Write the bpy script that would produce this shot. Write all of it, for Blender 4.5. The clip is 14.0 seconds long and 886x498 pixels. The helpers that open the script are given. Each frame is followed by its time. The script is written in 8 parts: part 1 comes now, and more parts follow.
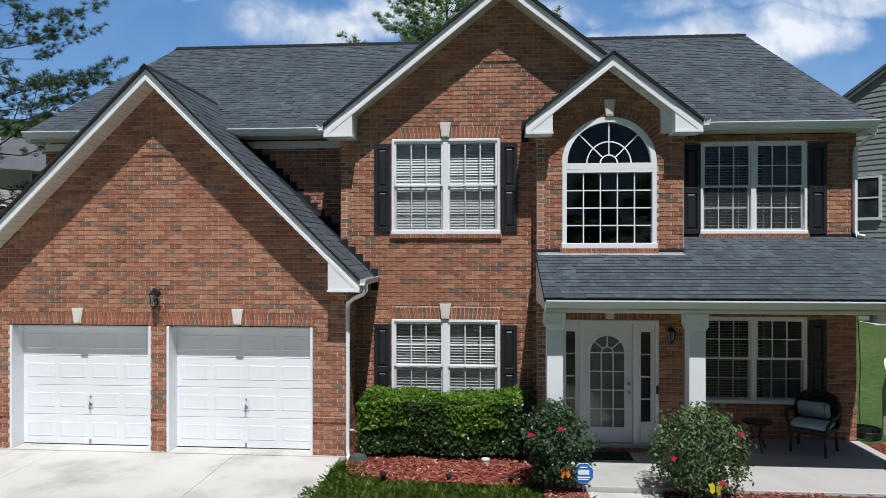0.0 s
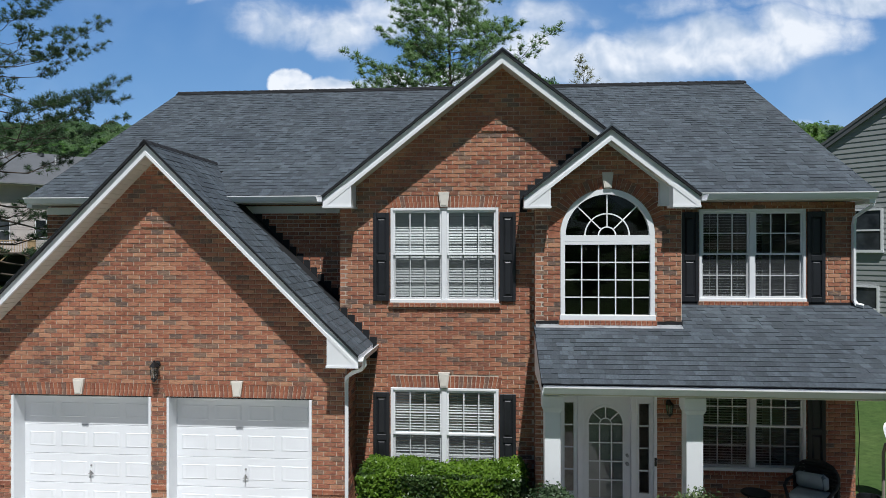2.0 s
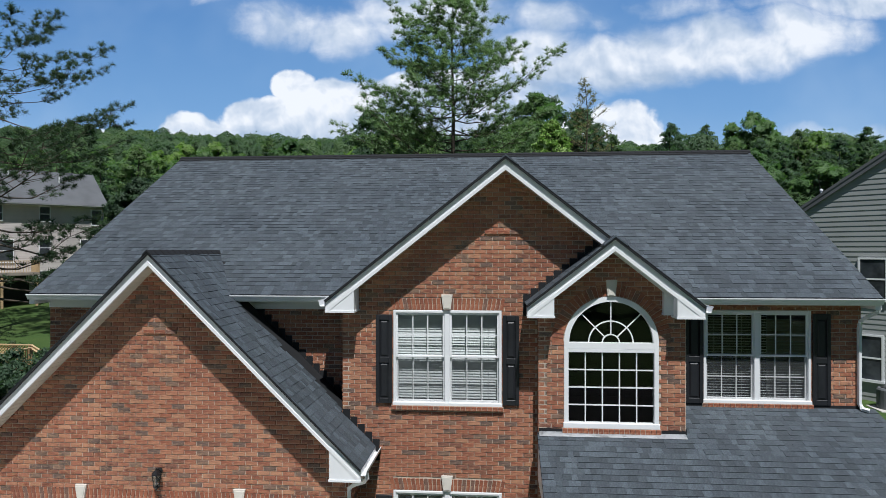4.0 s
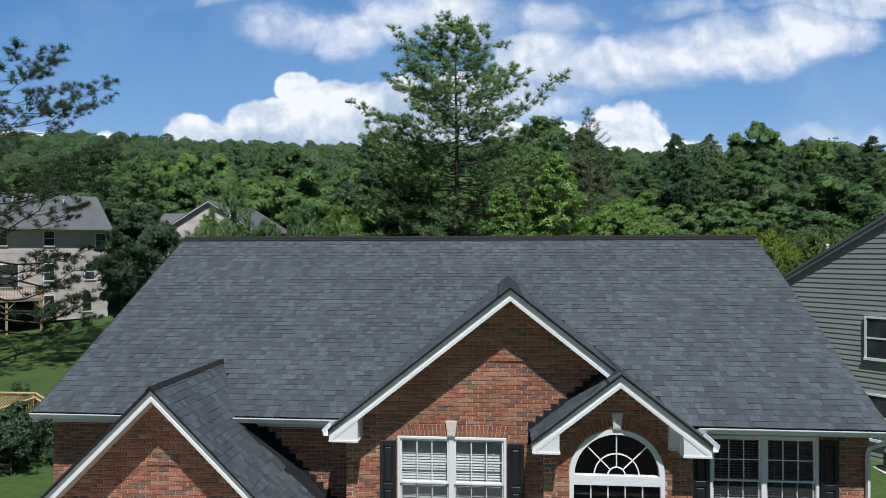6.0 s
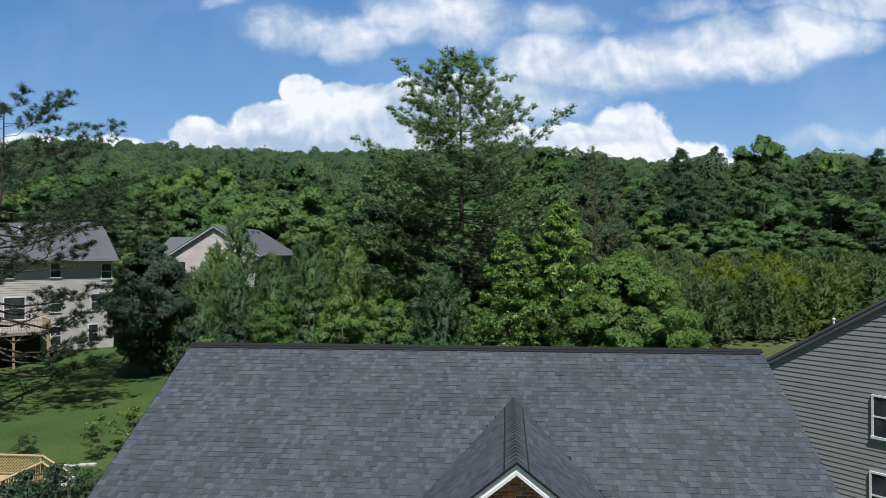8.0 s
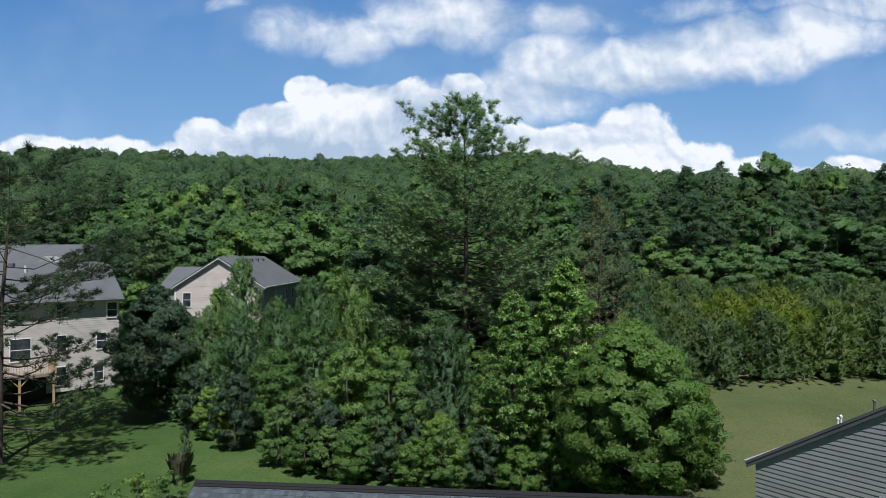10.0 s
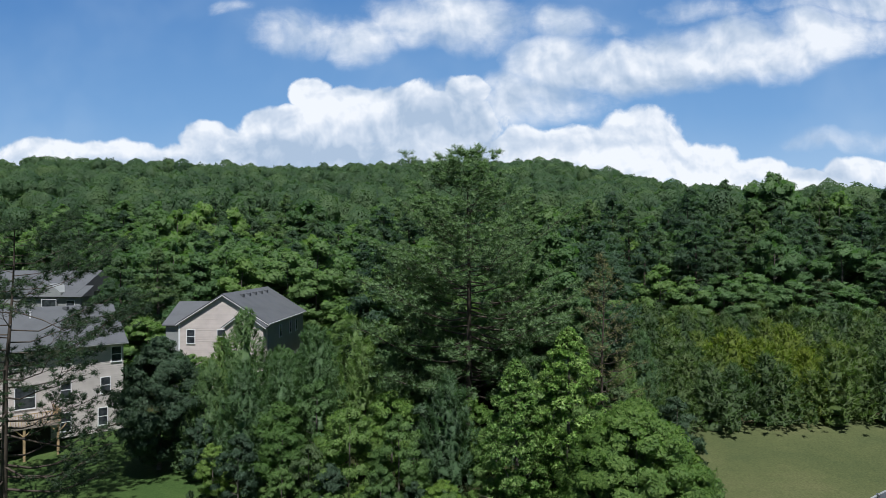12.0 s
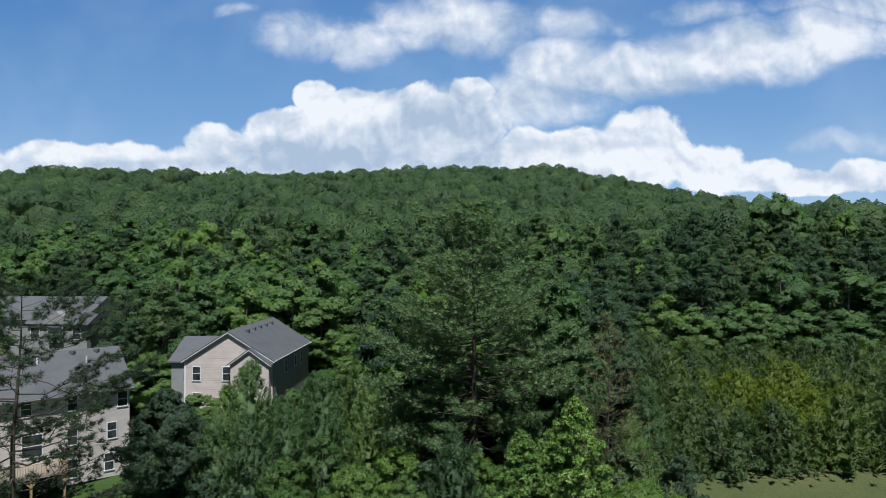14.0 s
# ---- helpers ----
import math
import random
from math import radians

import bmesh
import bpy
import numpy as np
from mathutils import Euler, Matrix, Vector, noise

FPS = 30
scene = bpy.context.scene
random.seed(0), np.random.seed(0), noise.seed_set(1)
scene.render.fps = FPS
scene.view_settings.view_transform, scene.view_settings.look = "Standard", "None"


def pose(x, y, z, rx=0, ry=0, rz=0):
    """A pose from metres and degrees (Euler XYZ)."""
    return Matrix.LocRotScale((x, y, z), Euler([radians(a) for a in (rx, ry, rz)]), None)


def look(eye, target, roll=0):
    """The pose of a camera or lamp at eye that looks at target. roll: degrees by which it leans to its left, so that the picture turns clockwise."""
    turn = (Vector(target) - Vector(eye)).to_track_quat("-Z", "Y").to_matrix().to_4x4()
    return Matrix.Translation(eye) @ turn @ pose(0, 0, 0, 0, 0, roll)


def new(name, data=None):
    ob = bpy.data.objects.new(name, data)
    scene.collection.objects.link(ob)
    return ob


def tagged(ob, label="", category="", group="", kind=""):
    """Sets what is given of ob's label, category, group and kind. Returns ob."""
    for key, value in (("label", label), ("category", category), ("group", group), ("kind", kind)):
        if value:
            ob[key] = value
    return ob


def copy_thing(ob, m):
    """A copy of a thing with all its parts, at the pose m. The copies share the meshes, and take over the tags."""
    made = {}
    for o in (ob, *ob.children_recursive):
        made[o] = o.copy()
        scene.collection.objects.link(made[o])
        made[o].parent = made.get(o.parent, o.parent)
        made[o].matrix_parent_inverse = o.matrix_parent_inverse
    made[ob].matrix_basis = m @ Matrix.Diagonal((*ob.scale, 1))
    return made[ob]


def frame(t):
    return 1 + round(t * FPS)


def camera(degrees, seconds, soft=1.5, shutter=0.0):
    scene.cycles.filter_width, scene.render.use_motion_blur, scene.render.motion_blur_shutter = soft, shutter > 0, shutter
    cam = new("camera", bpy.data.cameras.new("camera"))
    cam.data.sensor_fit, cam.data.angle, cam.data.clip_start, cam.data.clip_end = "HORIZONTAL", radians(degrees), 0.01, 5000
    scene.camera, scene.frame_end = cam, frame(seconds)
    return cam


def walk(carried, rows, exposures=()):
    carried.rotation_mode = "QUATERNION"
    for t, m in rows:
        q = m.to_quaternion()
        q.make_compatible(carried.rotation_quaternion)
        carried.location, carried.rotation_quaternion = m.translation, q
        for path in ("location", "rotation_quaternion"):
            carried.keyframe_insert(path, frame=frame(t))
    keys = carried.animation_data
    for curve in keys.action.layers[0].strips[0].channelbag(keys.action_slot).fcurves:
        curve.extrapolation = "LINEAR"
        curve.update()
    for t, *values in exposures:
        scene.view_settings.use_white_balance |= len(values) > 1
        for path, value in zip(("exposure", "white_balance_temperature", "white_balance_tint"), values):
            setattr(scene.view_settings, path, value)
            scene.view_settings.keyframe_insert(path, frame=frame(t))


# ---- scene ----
cam = camera(68.4, 14.0, 0.8)
METRES, EYE, TURN = 20.3, 3.35, 4.3
ROWS = [
    (0.0, 0.0, 0.0, 0.0, 0.0, 0.0, -0.0),
    (0.5, 0.0013, -0.0003, 0.0102, 0.07, 0.02, 0.01),
    (1.0, 0.0025, -0.0005, 0.0236, 0.13, 0.03, 0.01),
    (1.5, 0.0035, -0.0012, 0.0373, 0.2, 0.04, 0.03),
    (2.0, 0.0039, -0.0018, 0.058, 0.29, 0.06, 0.04),
    (2.5, 0.0038, -0.0012, 0.0765, 0.33, 0.08, 0.04),
    (3.0, 0.0046, -0.0012, 0.0982, 0.39, 0.1, 0.03),
    (3.5, 0.0047, -0.0009, 0.12, 0.47, 0.11, 0.02),
    (4.0, 0.0038, 0.0001, 0.1445, 0.54, 0.12, 0.01),
    (6.5, 0.0033, 0.0032, 0.2841, 0.95, 0.24, 0.09),
    (7.0, 0.0035, 0.0032, 0.321, 1.05, 0.27, 0.1),
    (7.5, 0.0032, 0.0019, 0.3529, 1.12, 0.28, 0.09),
    (8.0, 0.002, 0.0013, 0.3898, 1.24, 0.31, 0.1),
    (10.5, 0.0039, 0.0049, 0.6237, 1.74, 0.37, 0.13),
    (11.0, 0.0058, 0.0056, 0.6749, 1.83, 0.42, 0.14),
    (11.5, 0.0086, 0.0043, 0.7295, 1.92, 0.44, 0.15),
    (12.0, 0.0085, 0.0019, 0.7833, 2.01, 0.45, 0.16),
    (12.5, 0.0074, 0.0026, 0.8353, 2.08, 0.48, 0.16),
    (13.0, 0.0068, 0.0023, 0.8915, 2.17, 0.5, 0.18),
    (13.5, 0.0054, 0.0017, 0.9446, 2.27, 0.52, 0.18),
    (14.0, 0.0046, -0.0004, 0.9993, 2.38, 0.52, 0.18),
]
EXPOSURES = [(0.0, -0.04, 6080, 10), (3.0, -0.03, 6080, 10), (6.5, 0.0, 6120, 10), (10.5, 0.0, 6120, 10), (14.0, -0.06, 6120, 10)]
walk(cam, [(t, pose(0, 0, EYE, 0, 0, TURN) @ pose(METRES * x, METRES * y, METRES * z, 90 + pitch, roll, yaw)) for t, x, y, z, yaw, pitch, roll in ROWS], EXPOSURES)

# ---- world and sun ----
SUN_WAY = Vector((-0.10, 0.40, -0.79)).normalized()
world = bpy.data.worlds.new("world")
scene.world = world
world.use_nodes = True
wn = world.node_tree
wn.nodes.clear()
sky = wn.nodes.new("ShaderNodeTexSky")
sky.sky_type, sky.sun_disc = "NISHITA", False
sky.sun_elevation, sky.sun_rotation = radians(62), radians(166)
sky.air_density, sky.dust_density, sky.ozone_density = 1.0, 0.0, 6.0
bg = wn.nodes.new("ShaderNodeBackground")
bg.inputs["Strength"].default_value = 0.031
wout = wn.nodes.new("ShaderNodeOutputWorld")
wn.links.new(sky.outputs[0], bg.inputs["Color"])
wn.links.new(bg.outputs[0], wout.inputs["Surface"])
sun_data = bpy.data.lights.new("sun", "SUN")
sun_data.energy, sun_data.angle, sun_data.color = 4.9, radians(0.6), (1.0, 0.97, 0.92)
sun = new("sun", sun_data)
sun.matrix_world = look((4, -16, 34), Vector((4, -16, 34)) + SUN_WAY)

# ---- materials ----


def nodes_of(name):
    m = bpy.data.materials.new(name)
    m.use_nodes = True
    nt = m.node_tree
    nt.nodes.clear()
    out = nt.nodes.new("ShaderNodeOutputMaterial")
    return m, nt, out


def noise_node(nt, scale, detail=4.0, rough=0.6, stretch=None, coords="Object"):
    tc = nt.nodes.new("ShaderNodeTexCoord")
    n = nt.nodes.new("ShaderNodeTexNoise")
    n.inputs["Scale"].default_value = scale
    n.inputs["Detail"].default_value = detail
    n.inputs["Roughness"].default_value = rough
    if stretch:
        mp = nt.nodes.new("ShaderNodeMapping")
        mp.inputs["Scale"].default_value = stretch
        nt.links.new(tc.outputs[coords], mp.inputs["Vector"])
        nt.links.new(mp.outputs[0], n.inputs["Vector"])
    else:
        nt.links.new(tc.outputs[coords], n.inputs["Vector"])
    return n


def ramp_node(nt, fac, stops, constant=False):
    r = nt.nodes.new("ShaderNodeValToRGB")
    r.color_ramp.interpolation = "CONSTANT" if constant else "LINEAR"
    els = r.color_ramp.elements
    while len(els) < len(stops):
        els.new(0.5)
    for e, (p, c) in zip(els, stops):
        e.position, e.color = p, (*c, 1.0)
    nt.links.new(fac, r.inputs["Fac"])
    return r


def mix_node(nt, fac, a, b, mode="MIX"):
    m = nt.nodes.new("ShaderNodeMix")
    m.data_type, m.blend_type = "RGBA", mode
    for sock, val in ((m.inputs[0], fac), (m.inputs[6], a), (m.inputs[7], b)):
        if isinstance(val, (int, float)):
            sock.default_value = val
        elif isinstance(val, tuple):
            sock.default_value = (*val, 1.0)
        else:
            nt.links.new(val, sock)
    return m.outputs[2]


def math_node(nt, op, a, b=0.0, clamp=False):
    m = nt.nodes.new("ShaderNodeMath")
    m.operation, m.use_clamp = op, clamp
    for sock, val in zip(m.inputs, (a, b)):
        if isinstance(val, (int, float)):
            sock.default_value = val
        else:
            nt.links.new(val, sock)
    return m.outputs[0]


def random_value(nt):
    oi = nt.nodes.new("ShaderNodeObjectInfo")
    ge = nt.nodes.new("ShaderNodeNewGeometry")
    s = math_node(nt, "ADD", oi.outputs["Random"], ge.outputs["Random Per Island"])
    return math_node(nt, "FRACT", s)


def bump_node(nt, height, strength, distance):
    b = nt.nodes.new("ShaderNodeBump")
    b.inputs["Strength"].default_value, b.inputs["Distance"].default_value = strength, distance
    nt.links.new(height, b.inputs["Height"])
    return b.outputs[0]


def surface(nt, out, colour, rough=0.7, metal=0.0, normal=None, spec=0.5):
    p = nt.nodes.new("ShaderNodeBsdfPrincipled")
    if isinstance(colour, tuple):
        p.inputs["Base Color"].default_value = (*colour, 1.0)
    else:
        nt.links.new(colour, p.inputs["Base Color"])
    if isinstance(rough, (int, float)):
        p.inputs["Roughness"].default_value = rough
    else:
        nt.links.new(rough, p.inputs["Roughness"])
    p.inputs["Metallic"].default_value = metal
    p.inputs["Specular IOR Level"].default_value = spec
    if normal:
        nt.links.new(normal, p.inputs["Normal"])
    nt.links.new(p.outputs[0], out.inputs["Surface"])
    return p


def worn(name, base, rough=0.6, vary=0.12, scale=3.0, grain=60.0, bump=0.15, metal=0.0, tint=None, dist=0.004, spec=0.5, stretch=None):
    """A painted, cast or woven surface with stains at one scale and grain at another."""
    m, nt, out = nodes_of(name)
    n1 = noise_node(nt, scale, 5.0, 0.6, stretch)
    n2 = noise_node(nt, grain, 3.0)
    dark = tuple(max(0.0, c * (1 - 2.2 * vary)) for c in (tint or base))
    light = tuple(min(1.0, c * (1 + vary)) for c in base)
    r = ramp_node(nt, n1.outputs["Fac"], [(0.25, dark), (0.5, base), (0.8, light)])
    c = mix_node(nt, 0.12, r.outputs[0], n2.outputs["Color"], "OVERLAY")
    surface(nt, out, c, rough, metal, bump_node(nt, n2.outputs["Fac"], bump, dist), spec)
    return m


def brick_material(name, stops, mortar_dust=0.18, blotch=0.0):
    """Fired clay, brick by brick, with darker and tan blotches inside each brick."""
    m, nt, out = nodes_of(name)
    rv = random_value(nt)
    r = ramp_node(nt, rv, stops, constant=True)
    n1 = noise_node(nt, 0.7, 3.0)
    n2 = noise_node(nt, 45.0, 4.0, 0.7)
    n3 = noise_node(nt, 11.0, 3.0, 0.6)
    big = ramp_node(nt, n1.outputs["Fac"], [(0.3, (0.82, 0.8, 0.8)), (0.7, (1.1, 1.06, 1.04))])
    c = mix_node(nt, 1.0, r.outputs[0], big.outputs[0], "MULTIPLY")
    if blotch:
        n4 = noise_node(nt, 14.0, 5.0, 0.72, (0.7, 1.0, 1.3))
        n5 = noise_node(nt, 23.0, 4.0, 0.7, (0.6, 1.0, 1.4))
        dark = ramp_node(nt, n4.outputs["Fac"], [(0.32, (0.48, 0.46, 0.48)), (0.48, (1.0, 1.0, 1.0)), (0.66, (1.16, 1.18, 1.16))])
        c = mix_node(nt, blotch, c, mix_node(nt, 1.0, c, dark.outputs[0], "MULTIPLY"))
        tan = ramp_node(nt, n5.outputs["Fac"], [(0.52, (0, 0, 0)), (0.66, (1, 1, 1))])
        c = mix_node(nt, math_node(nt, "MULTIPLY", tan.outputs[0], 0.62 * blotch), c, (0.50, 0.31, 0.17))
    dust = ramp_node(nt, n3.outputs["Fac"], [(0.52, (0, 0, 0)), (0.72, (1, 1, 1))])
    f = math_node(nt, "MULTIPLY", dust.outputs[0], mortar_dust)
    c = mix_node(nt, f, c, (0.46, 0.37, 0.3))
    c = mix_node(nt, 0.25, c, n2.outputs["Color"], "OVERLAY")
    surface(nt, out, c, 0.88, 0.0, bump_node(nt, n2.outputs["Fac"], 0.8, 0.008), 0.25)
    return m


BRICK = brick_material("clay_brick", [
    (0.0, (0.350, 0.147, 0.091)), (0.20, (0.405, 0.183, 0.112)), (0.42, (0.304, 0.124, 0.079)), (0.58, (0.445, 0.226, 0.139)),
    (0.74, (0.329, 0.128, 0.077)), (0.84, (0.228, 0.105, 0.073)), (0.91, (0.167, 0.115, 0.094)), (0.96, (0.228, 0.149, 0.110))], 0.10, 1.0)
LINTEL_BRICK = brick_material("lintel_brick", [
    (0.0, (0.297, 0.108, 0.064)), (0.4, (0.352, 0.134, 0.077)), (0.7, (0.253, 0.097, 0.062)), (0.9, (0.198, 0.116, 0.090))], 0.2, 0.8)
MORTAR = worn("mortar", (0.54, 0.45, 0.365), 0.95, 0.2, 5.0, 90.0, 0.3)


def shingle_material():
    m, nt, out = nodes_of("asphalt_shingle")
    rv = random_value(nt)
    r = ramp_node(nt, rv, [(0.0, (0.056, 0.068, 0.081)), (0.25, (0.070, 0.086, 0.102)), (0.5, (0.062, 0.077, 0.090)), (0.72, (0.082, 0.101, 0.119)), (0.88, (0.048, 0.059, 0.069))], True)
    n1 = noise_node(nt, 0.5, 3.0)
    n2 = noise_node(nt, 160.0, 2.0, 0.8)
    big = ramp_node(nt, n1.outputs["Fac"], [(0.3, (0.85, 0.86, 0.88)), (0.7, (1.12, 1.1, 1.08))])
    c = mix_node(nt, 1.0, r.outputs[0], big.outputs[0], "MULTIPLY")
    n3 = noise_node(nt, 38.0, 3.0, 0.75)
    fleck = ramp_node(nt, n3.outputs["Fac"], [(0.33, (0.72, 0.73, 0.75)), (0.5, (1.0, 1.0, 1.0)), (0.67, (1.32, 1.30, 1.27))])
    c = mix_node(nt, 1.0, c, fleck.outputs[0], "MULTIPLY")
    c = mix_node(nt, 0.35, c, n2.outputs["Color"], "OVERLAY")
    surface(nt, out, c, 0.82, 0.0, bump_node(nt, n2.outputs["Fac"], 0.5, 0.003), 0.4)
    return m


SHINGLE = shingle_material()
BUTT = worn("shingle_butt", (0.042, 0.050, 0.058), 0.9, 0.2, 3, 80)
EDGE = worn("black_roof_edge", (0.009, 0.010, 0.012), 0.85, 0.2, 3, 80)
WHITE = worn("white_trim_paint", (0.80, 0.81, 0.82), 0.5, 0.035, 1.5, 70, 0.05)
VINYL = worn("white_window_vinyl", (0.83, 0.84, 0.85), 0.35, 0.02, 2.0, 60, 0.03)
DOORWHITE = worn("white_steel_door", (0.78, 0.80, 0.82), 0.42, 0.03, 1.2, 90, 0.04)
SOFFIT = worn("cream_soffit", (0.62, 0.58, 0.50), 0.6, 0.05, 2.0, 60, 0.05)
STONE = worn("cast_stone", (0.68, 0.64, 0.57), 0.85, 0.08, 5.0, 90, 0.25)
SHUTTER = worn("black_shutter_paint", (0.017, 0.018, 0.022), 0.45, 0.2, 3.0, 80, 0.08)
BLACK = worn("black_metal", (0.014, 0.014, 0.015), 0.4, 0.2, 8.0, 90, 0.1, 0.3)
STEEL = worn("brushed_steel", (0.42, 0.42, 0.42), 0.35, 0.1, 8.0, 90, 0.05, 0.9)
FLASH = worn("weathered_flashing", (0.42, 0.44, 0.46), 0.5, 0.25, 6.0, 60, 0.15, 0.4, (0.2, 0.2, 0.2))
CONCRETE = worn("pale_concrete", (0.56, 0.54, 0.50), 0.9, 0.09, 0.9, 70, 0.2, 0.0, (0.43, 0.41, 0.38))
SLAB = worn("porch_concrete", (0.45, 0.435, 0.41), 0.85, 0.08, 1.3, 70, 0.2)
BLIND = worn("white_blind", (0.68, 0.70, 0.70), 0.5, 0.04, 2.0, 40, 0.03)
# indoor shade is put into this near-black colour, so the panes look dark
ROOM_DARKENED = worn("room_darkened_to_near_black", (0.03, 0.028, 0.026), 0.9, 0.1, 1.0, 30, 0.05)
CURTAIN = worn("pale_curtain", (0.55, 0.53, 0.49), 0.9, 0.06, 3.0, 40, 0.1)


def glass_material(name, tint, rough=0.0):
    m, nt, out = nodes_of(name)
    tr = nt.nodes.new("ShaderNodeBsdfTransparent")
    tr.inputs["Color"].default_value = (*tint, 1.0)
    gl = nt.nodes.new("ShaderNodeBsdfGlossy")
    gl.inputs["Roughness"].default_value = rough
    fr = nt.nodes.new("ShaderNodeFresnel")
    fr.inputs["IOR"].default_value = 1.65
    mx = nt.nodes.new("ShaderNodeMixShader")
    nt.links.new(fr.outputs[0], mx.inputs[0])
    nt.links.new(tr.outputs[0], mx.inputs[1])
    nt.links.new(gl.outputs[0], mx.inputs[2])
    nt.links.new(mx.outputs[0], out.inputs["Surface"])
    return m


GLASS = glass_material("window_glass", (0.78, 0.82, 0.82))
DARKGLASS = glass_material("dark_screen_glass", (0.35, 0.38, 0.38), 0.02)


def leaf_material(name, a, b, c, back=0.35, rough=0.55, patch=None, mass=0.0, cell=4.5, cut=0.0, cover=0.47, stir=0.9):
    """Leaves that vary leaf by leaf and plant by plant; patch: a second tint in one stand of trees; mass: noise scale for woods in one mesh;
    cut: leaves to the metre, cut out of sprays of foliage."""
    m, nt, out = nodes_of(name)
    ge = nt.nodes.new("ShaderNodeNewGeometry")
    oi = nt.nodes.new("ShaderNodeObjectInfo")
    tc = nt.nodes.new("ShaderNodeTexCoord")
    vo = nt.nodes.new("ShaderNodeTexVoronoi")
    vo.inputs["Scale"].default_value = cut or cell
    nt.links.new(tc.outputs["Object"], vo.inputs["Vector"])
    sep = nt.nodes.new("ShaderNodeSeparateColor")
    nt.links.new(vo.outputs["Color"], sep.inputs[0])
    mixed = math_node(nt, "MULTIPLY", math_node(nt, "ADD", ge.outputs["Random Per Island"], sep.outputs[0]), 0.5)
    r = ramp_node(nt, mixed, [(0.15, a), (0.5, b), (0.85, c)])
    o = ramp_node(nt, oi.outputs["Random"], [(0.0, (0.62, 0.70, 0.76)), (0.35, (0.88, 0.93, 0.93)), (0.7, (1.08, 1.07, 0.98)), (1.0, (1.36, 1.28, 0.92))])
    col = mix_node(nt, 1.0, r.outputs[0], o.outputs[0], "MULTIPLY")
    if patch:
        n = nt.nodes.new("ShaderNodeVectorMath")
        n.operation = "DISTANCE"
        flat = nt.nodes.new("ShaderNodeVectorMath")
        flat.operation = "MULTIPLY"
        flat.inputs[1].default_value = (1.0, 0.8, 0.0)
        nt.links.new(oi.outputs["Location"], flat.inputs[0])
        nt.links.new(flat.outputs[0], n.inputs[0])
        n.inputs[1].default_value = (29.0, 61.0, 0.0)
        f = ramp_node(nt, math_node(nt, "MULTIPLY", n.outputs["Value"], 0.05), [(0.18, (1, 1, 1)), (0.52, (0, 0, 0))])
        col = mix_node(nt, f.outputs[0], col, mix_node(nt, 1.0, col, patch, "MULTIPLY"))
    if mass:
        n = noise_node(nt, mass, 2.0, 0.5)
        f = ramp_node(nt, n.outputs["Fac"], [(0.32, (0.68, 0.76, 0.74)), (0.5, (0.95, 0.98, 0.95)), (0.68, (1.25, 1.2, 1.0))])
        col = mix_node(nt, 1.0, col, f.outputs[0], "MULTIPLY")
    p = nt.nodes.new("ShaderNodeBsdfPrincipled")
    p.inputs["Roughness"].default_value = rough
    p.inputs["Specular IOR Level"].default_value = 0.3
    nt.links.new(col, p.inputs["Base Color"])
    t = nt.nodes.new("ShaderNodeBsdfTranslucent")
    tint = mix_node(nt, 1.0, col, (0.95, 1.2, 0.6), "MULTIPLY")
    nt.links.new(tint, t.inputs["Color"])
    if cut:
        sway = nt.nodes.new("ShaderNodeVectorMath")
        sway.operation = "MULTIPLY_ADD"
        nt.links.new(vo.outputs["Color"], sway.inputs[0])
        sway.inputs[1].default_value = (stir, stir, stir)
        lift = nt.nodes.new("ShaderNodeVectorMath")
        lift.operation = "SUBTRACT"
        nt.links.new(ge.outputs["Normal"], lift.inputs[0])
        lift.inputs[1].default_value = (stir / 2, stir / 2, stir / 2)
        nt.links.new(lift.outputs[0], sway.inputs[2])
        level = nt.nodes.new("ShaderNodeVectorMath")
        level.operation = "NORMALIZE"
        nt.links.new(sway.outputs[0], level.inputs[0])
        nt.links.new(level.outputs[0], p.inputs["Normal"])
    else:
        relief = bump_node(nt, math_node(nt, "SUBTRACT", 1.0, vo.outputs["Distance"]), 0.22, 0.4 / cell)
        nt.links.new(relief, p.inputs["Normal"])
    mx = nt.nodes.new("ShaderNodeMixShader")
    mx.inputs[0].default_value = back
    nt.links.new(p.outputs[0], mx.inputs[1])
    nt.links.new(t.outputs[0], mx.inputs[2])
    if cut:
        hole = nt.nodes.new("ShaderNodeBsdfTransparent")
        mh = nt.nodes.new("ShaderNodeMixShader")
        nt.links.new(math_node(nt, "GREATER_THAN", vo.outputs["Distance"], cover), mh.inputs[0])
        nt.links.new(mx.outputs[0], mh.inputs[1])
        nt.links.new(hole.outputs[0], mh.inputs[2])
        mx = mh
    nt.links.new(mx.outputs[0], out.inputs["Surface"])
    return m


LEAF_OAK = leaf_material("hardwood_leaf", (0.122, 0.208, 0.066), (0.158, 0.252, 0.079), (0.207, 0.305, 0.100), 0.4, cut=12.0, cover=0.57)
LEAF_WOOD = leaf_material("forest_leaf", (0.111, 0.198, 0.079), (0.139, 0.232, 0.090), (0.179, 0.280, 0.108), 0.45, cut=6.5, cover=0.62)
LEAF_FAR = leaf_material("far_leaf", (0.074, 0.130, 0.067), (0.088, 0.147, 0.074), (0.105, 0.164, 0.082), 0.42, 0.6, None, 0.075, cut=2.6, cover=0.60)
LEAF_LIGHT = leaf_material("light_green_leaf", (0.102, 0.188, 0.048), (0.140, 0.236, 0.058), (0.193, 0.295, 0.075), 0.4, cut=14.0, cover=0.57)
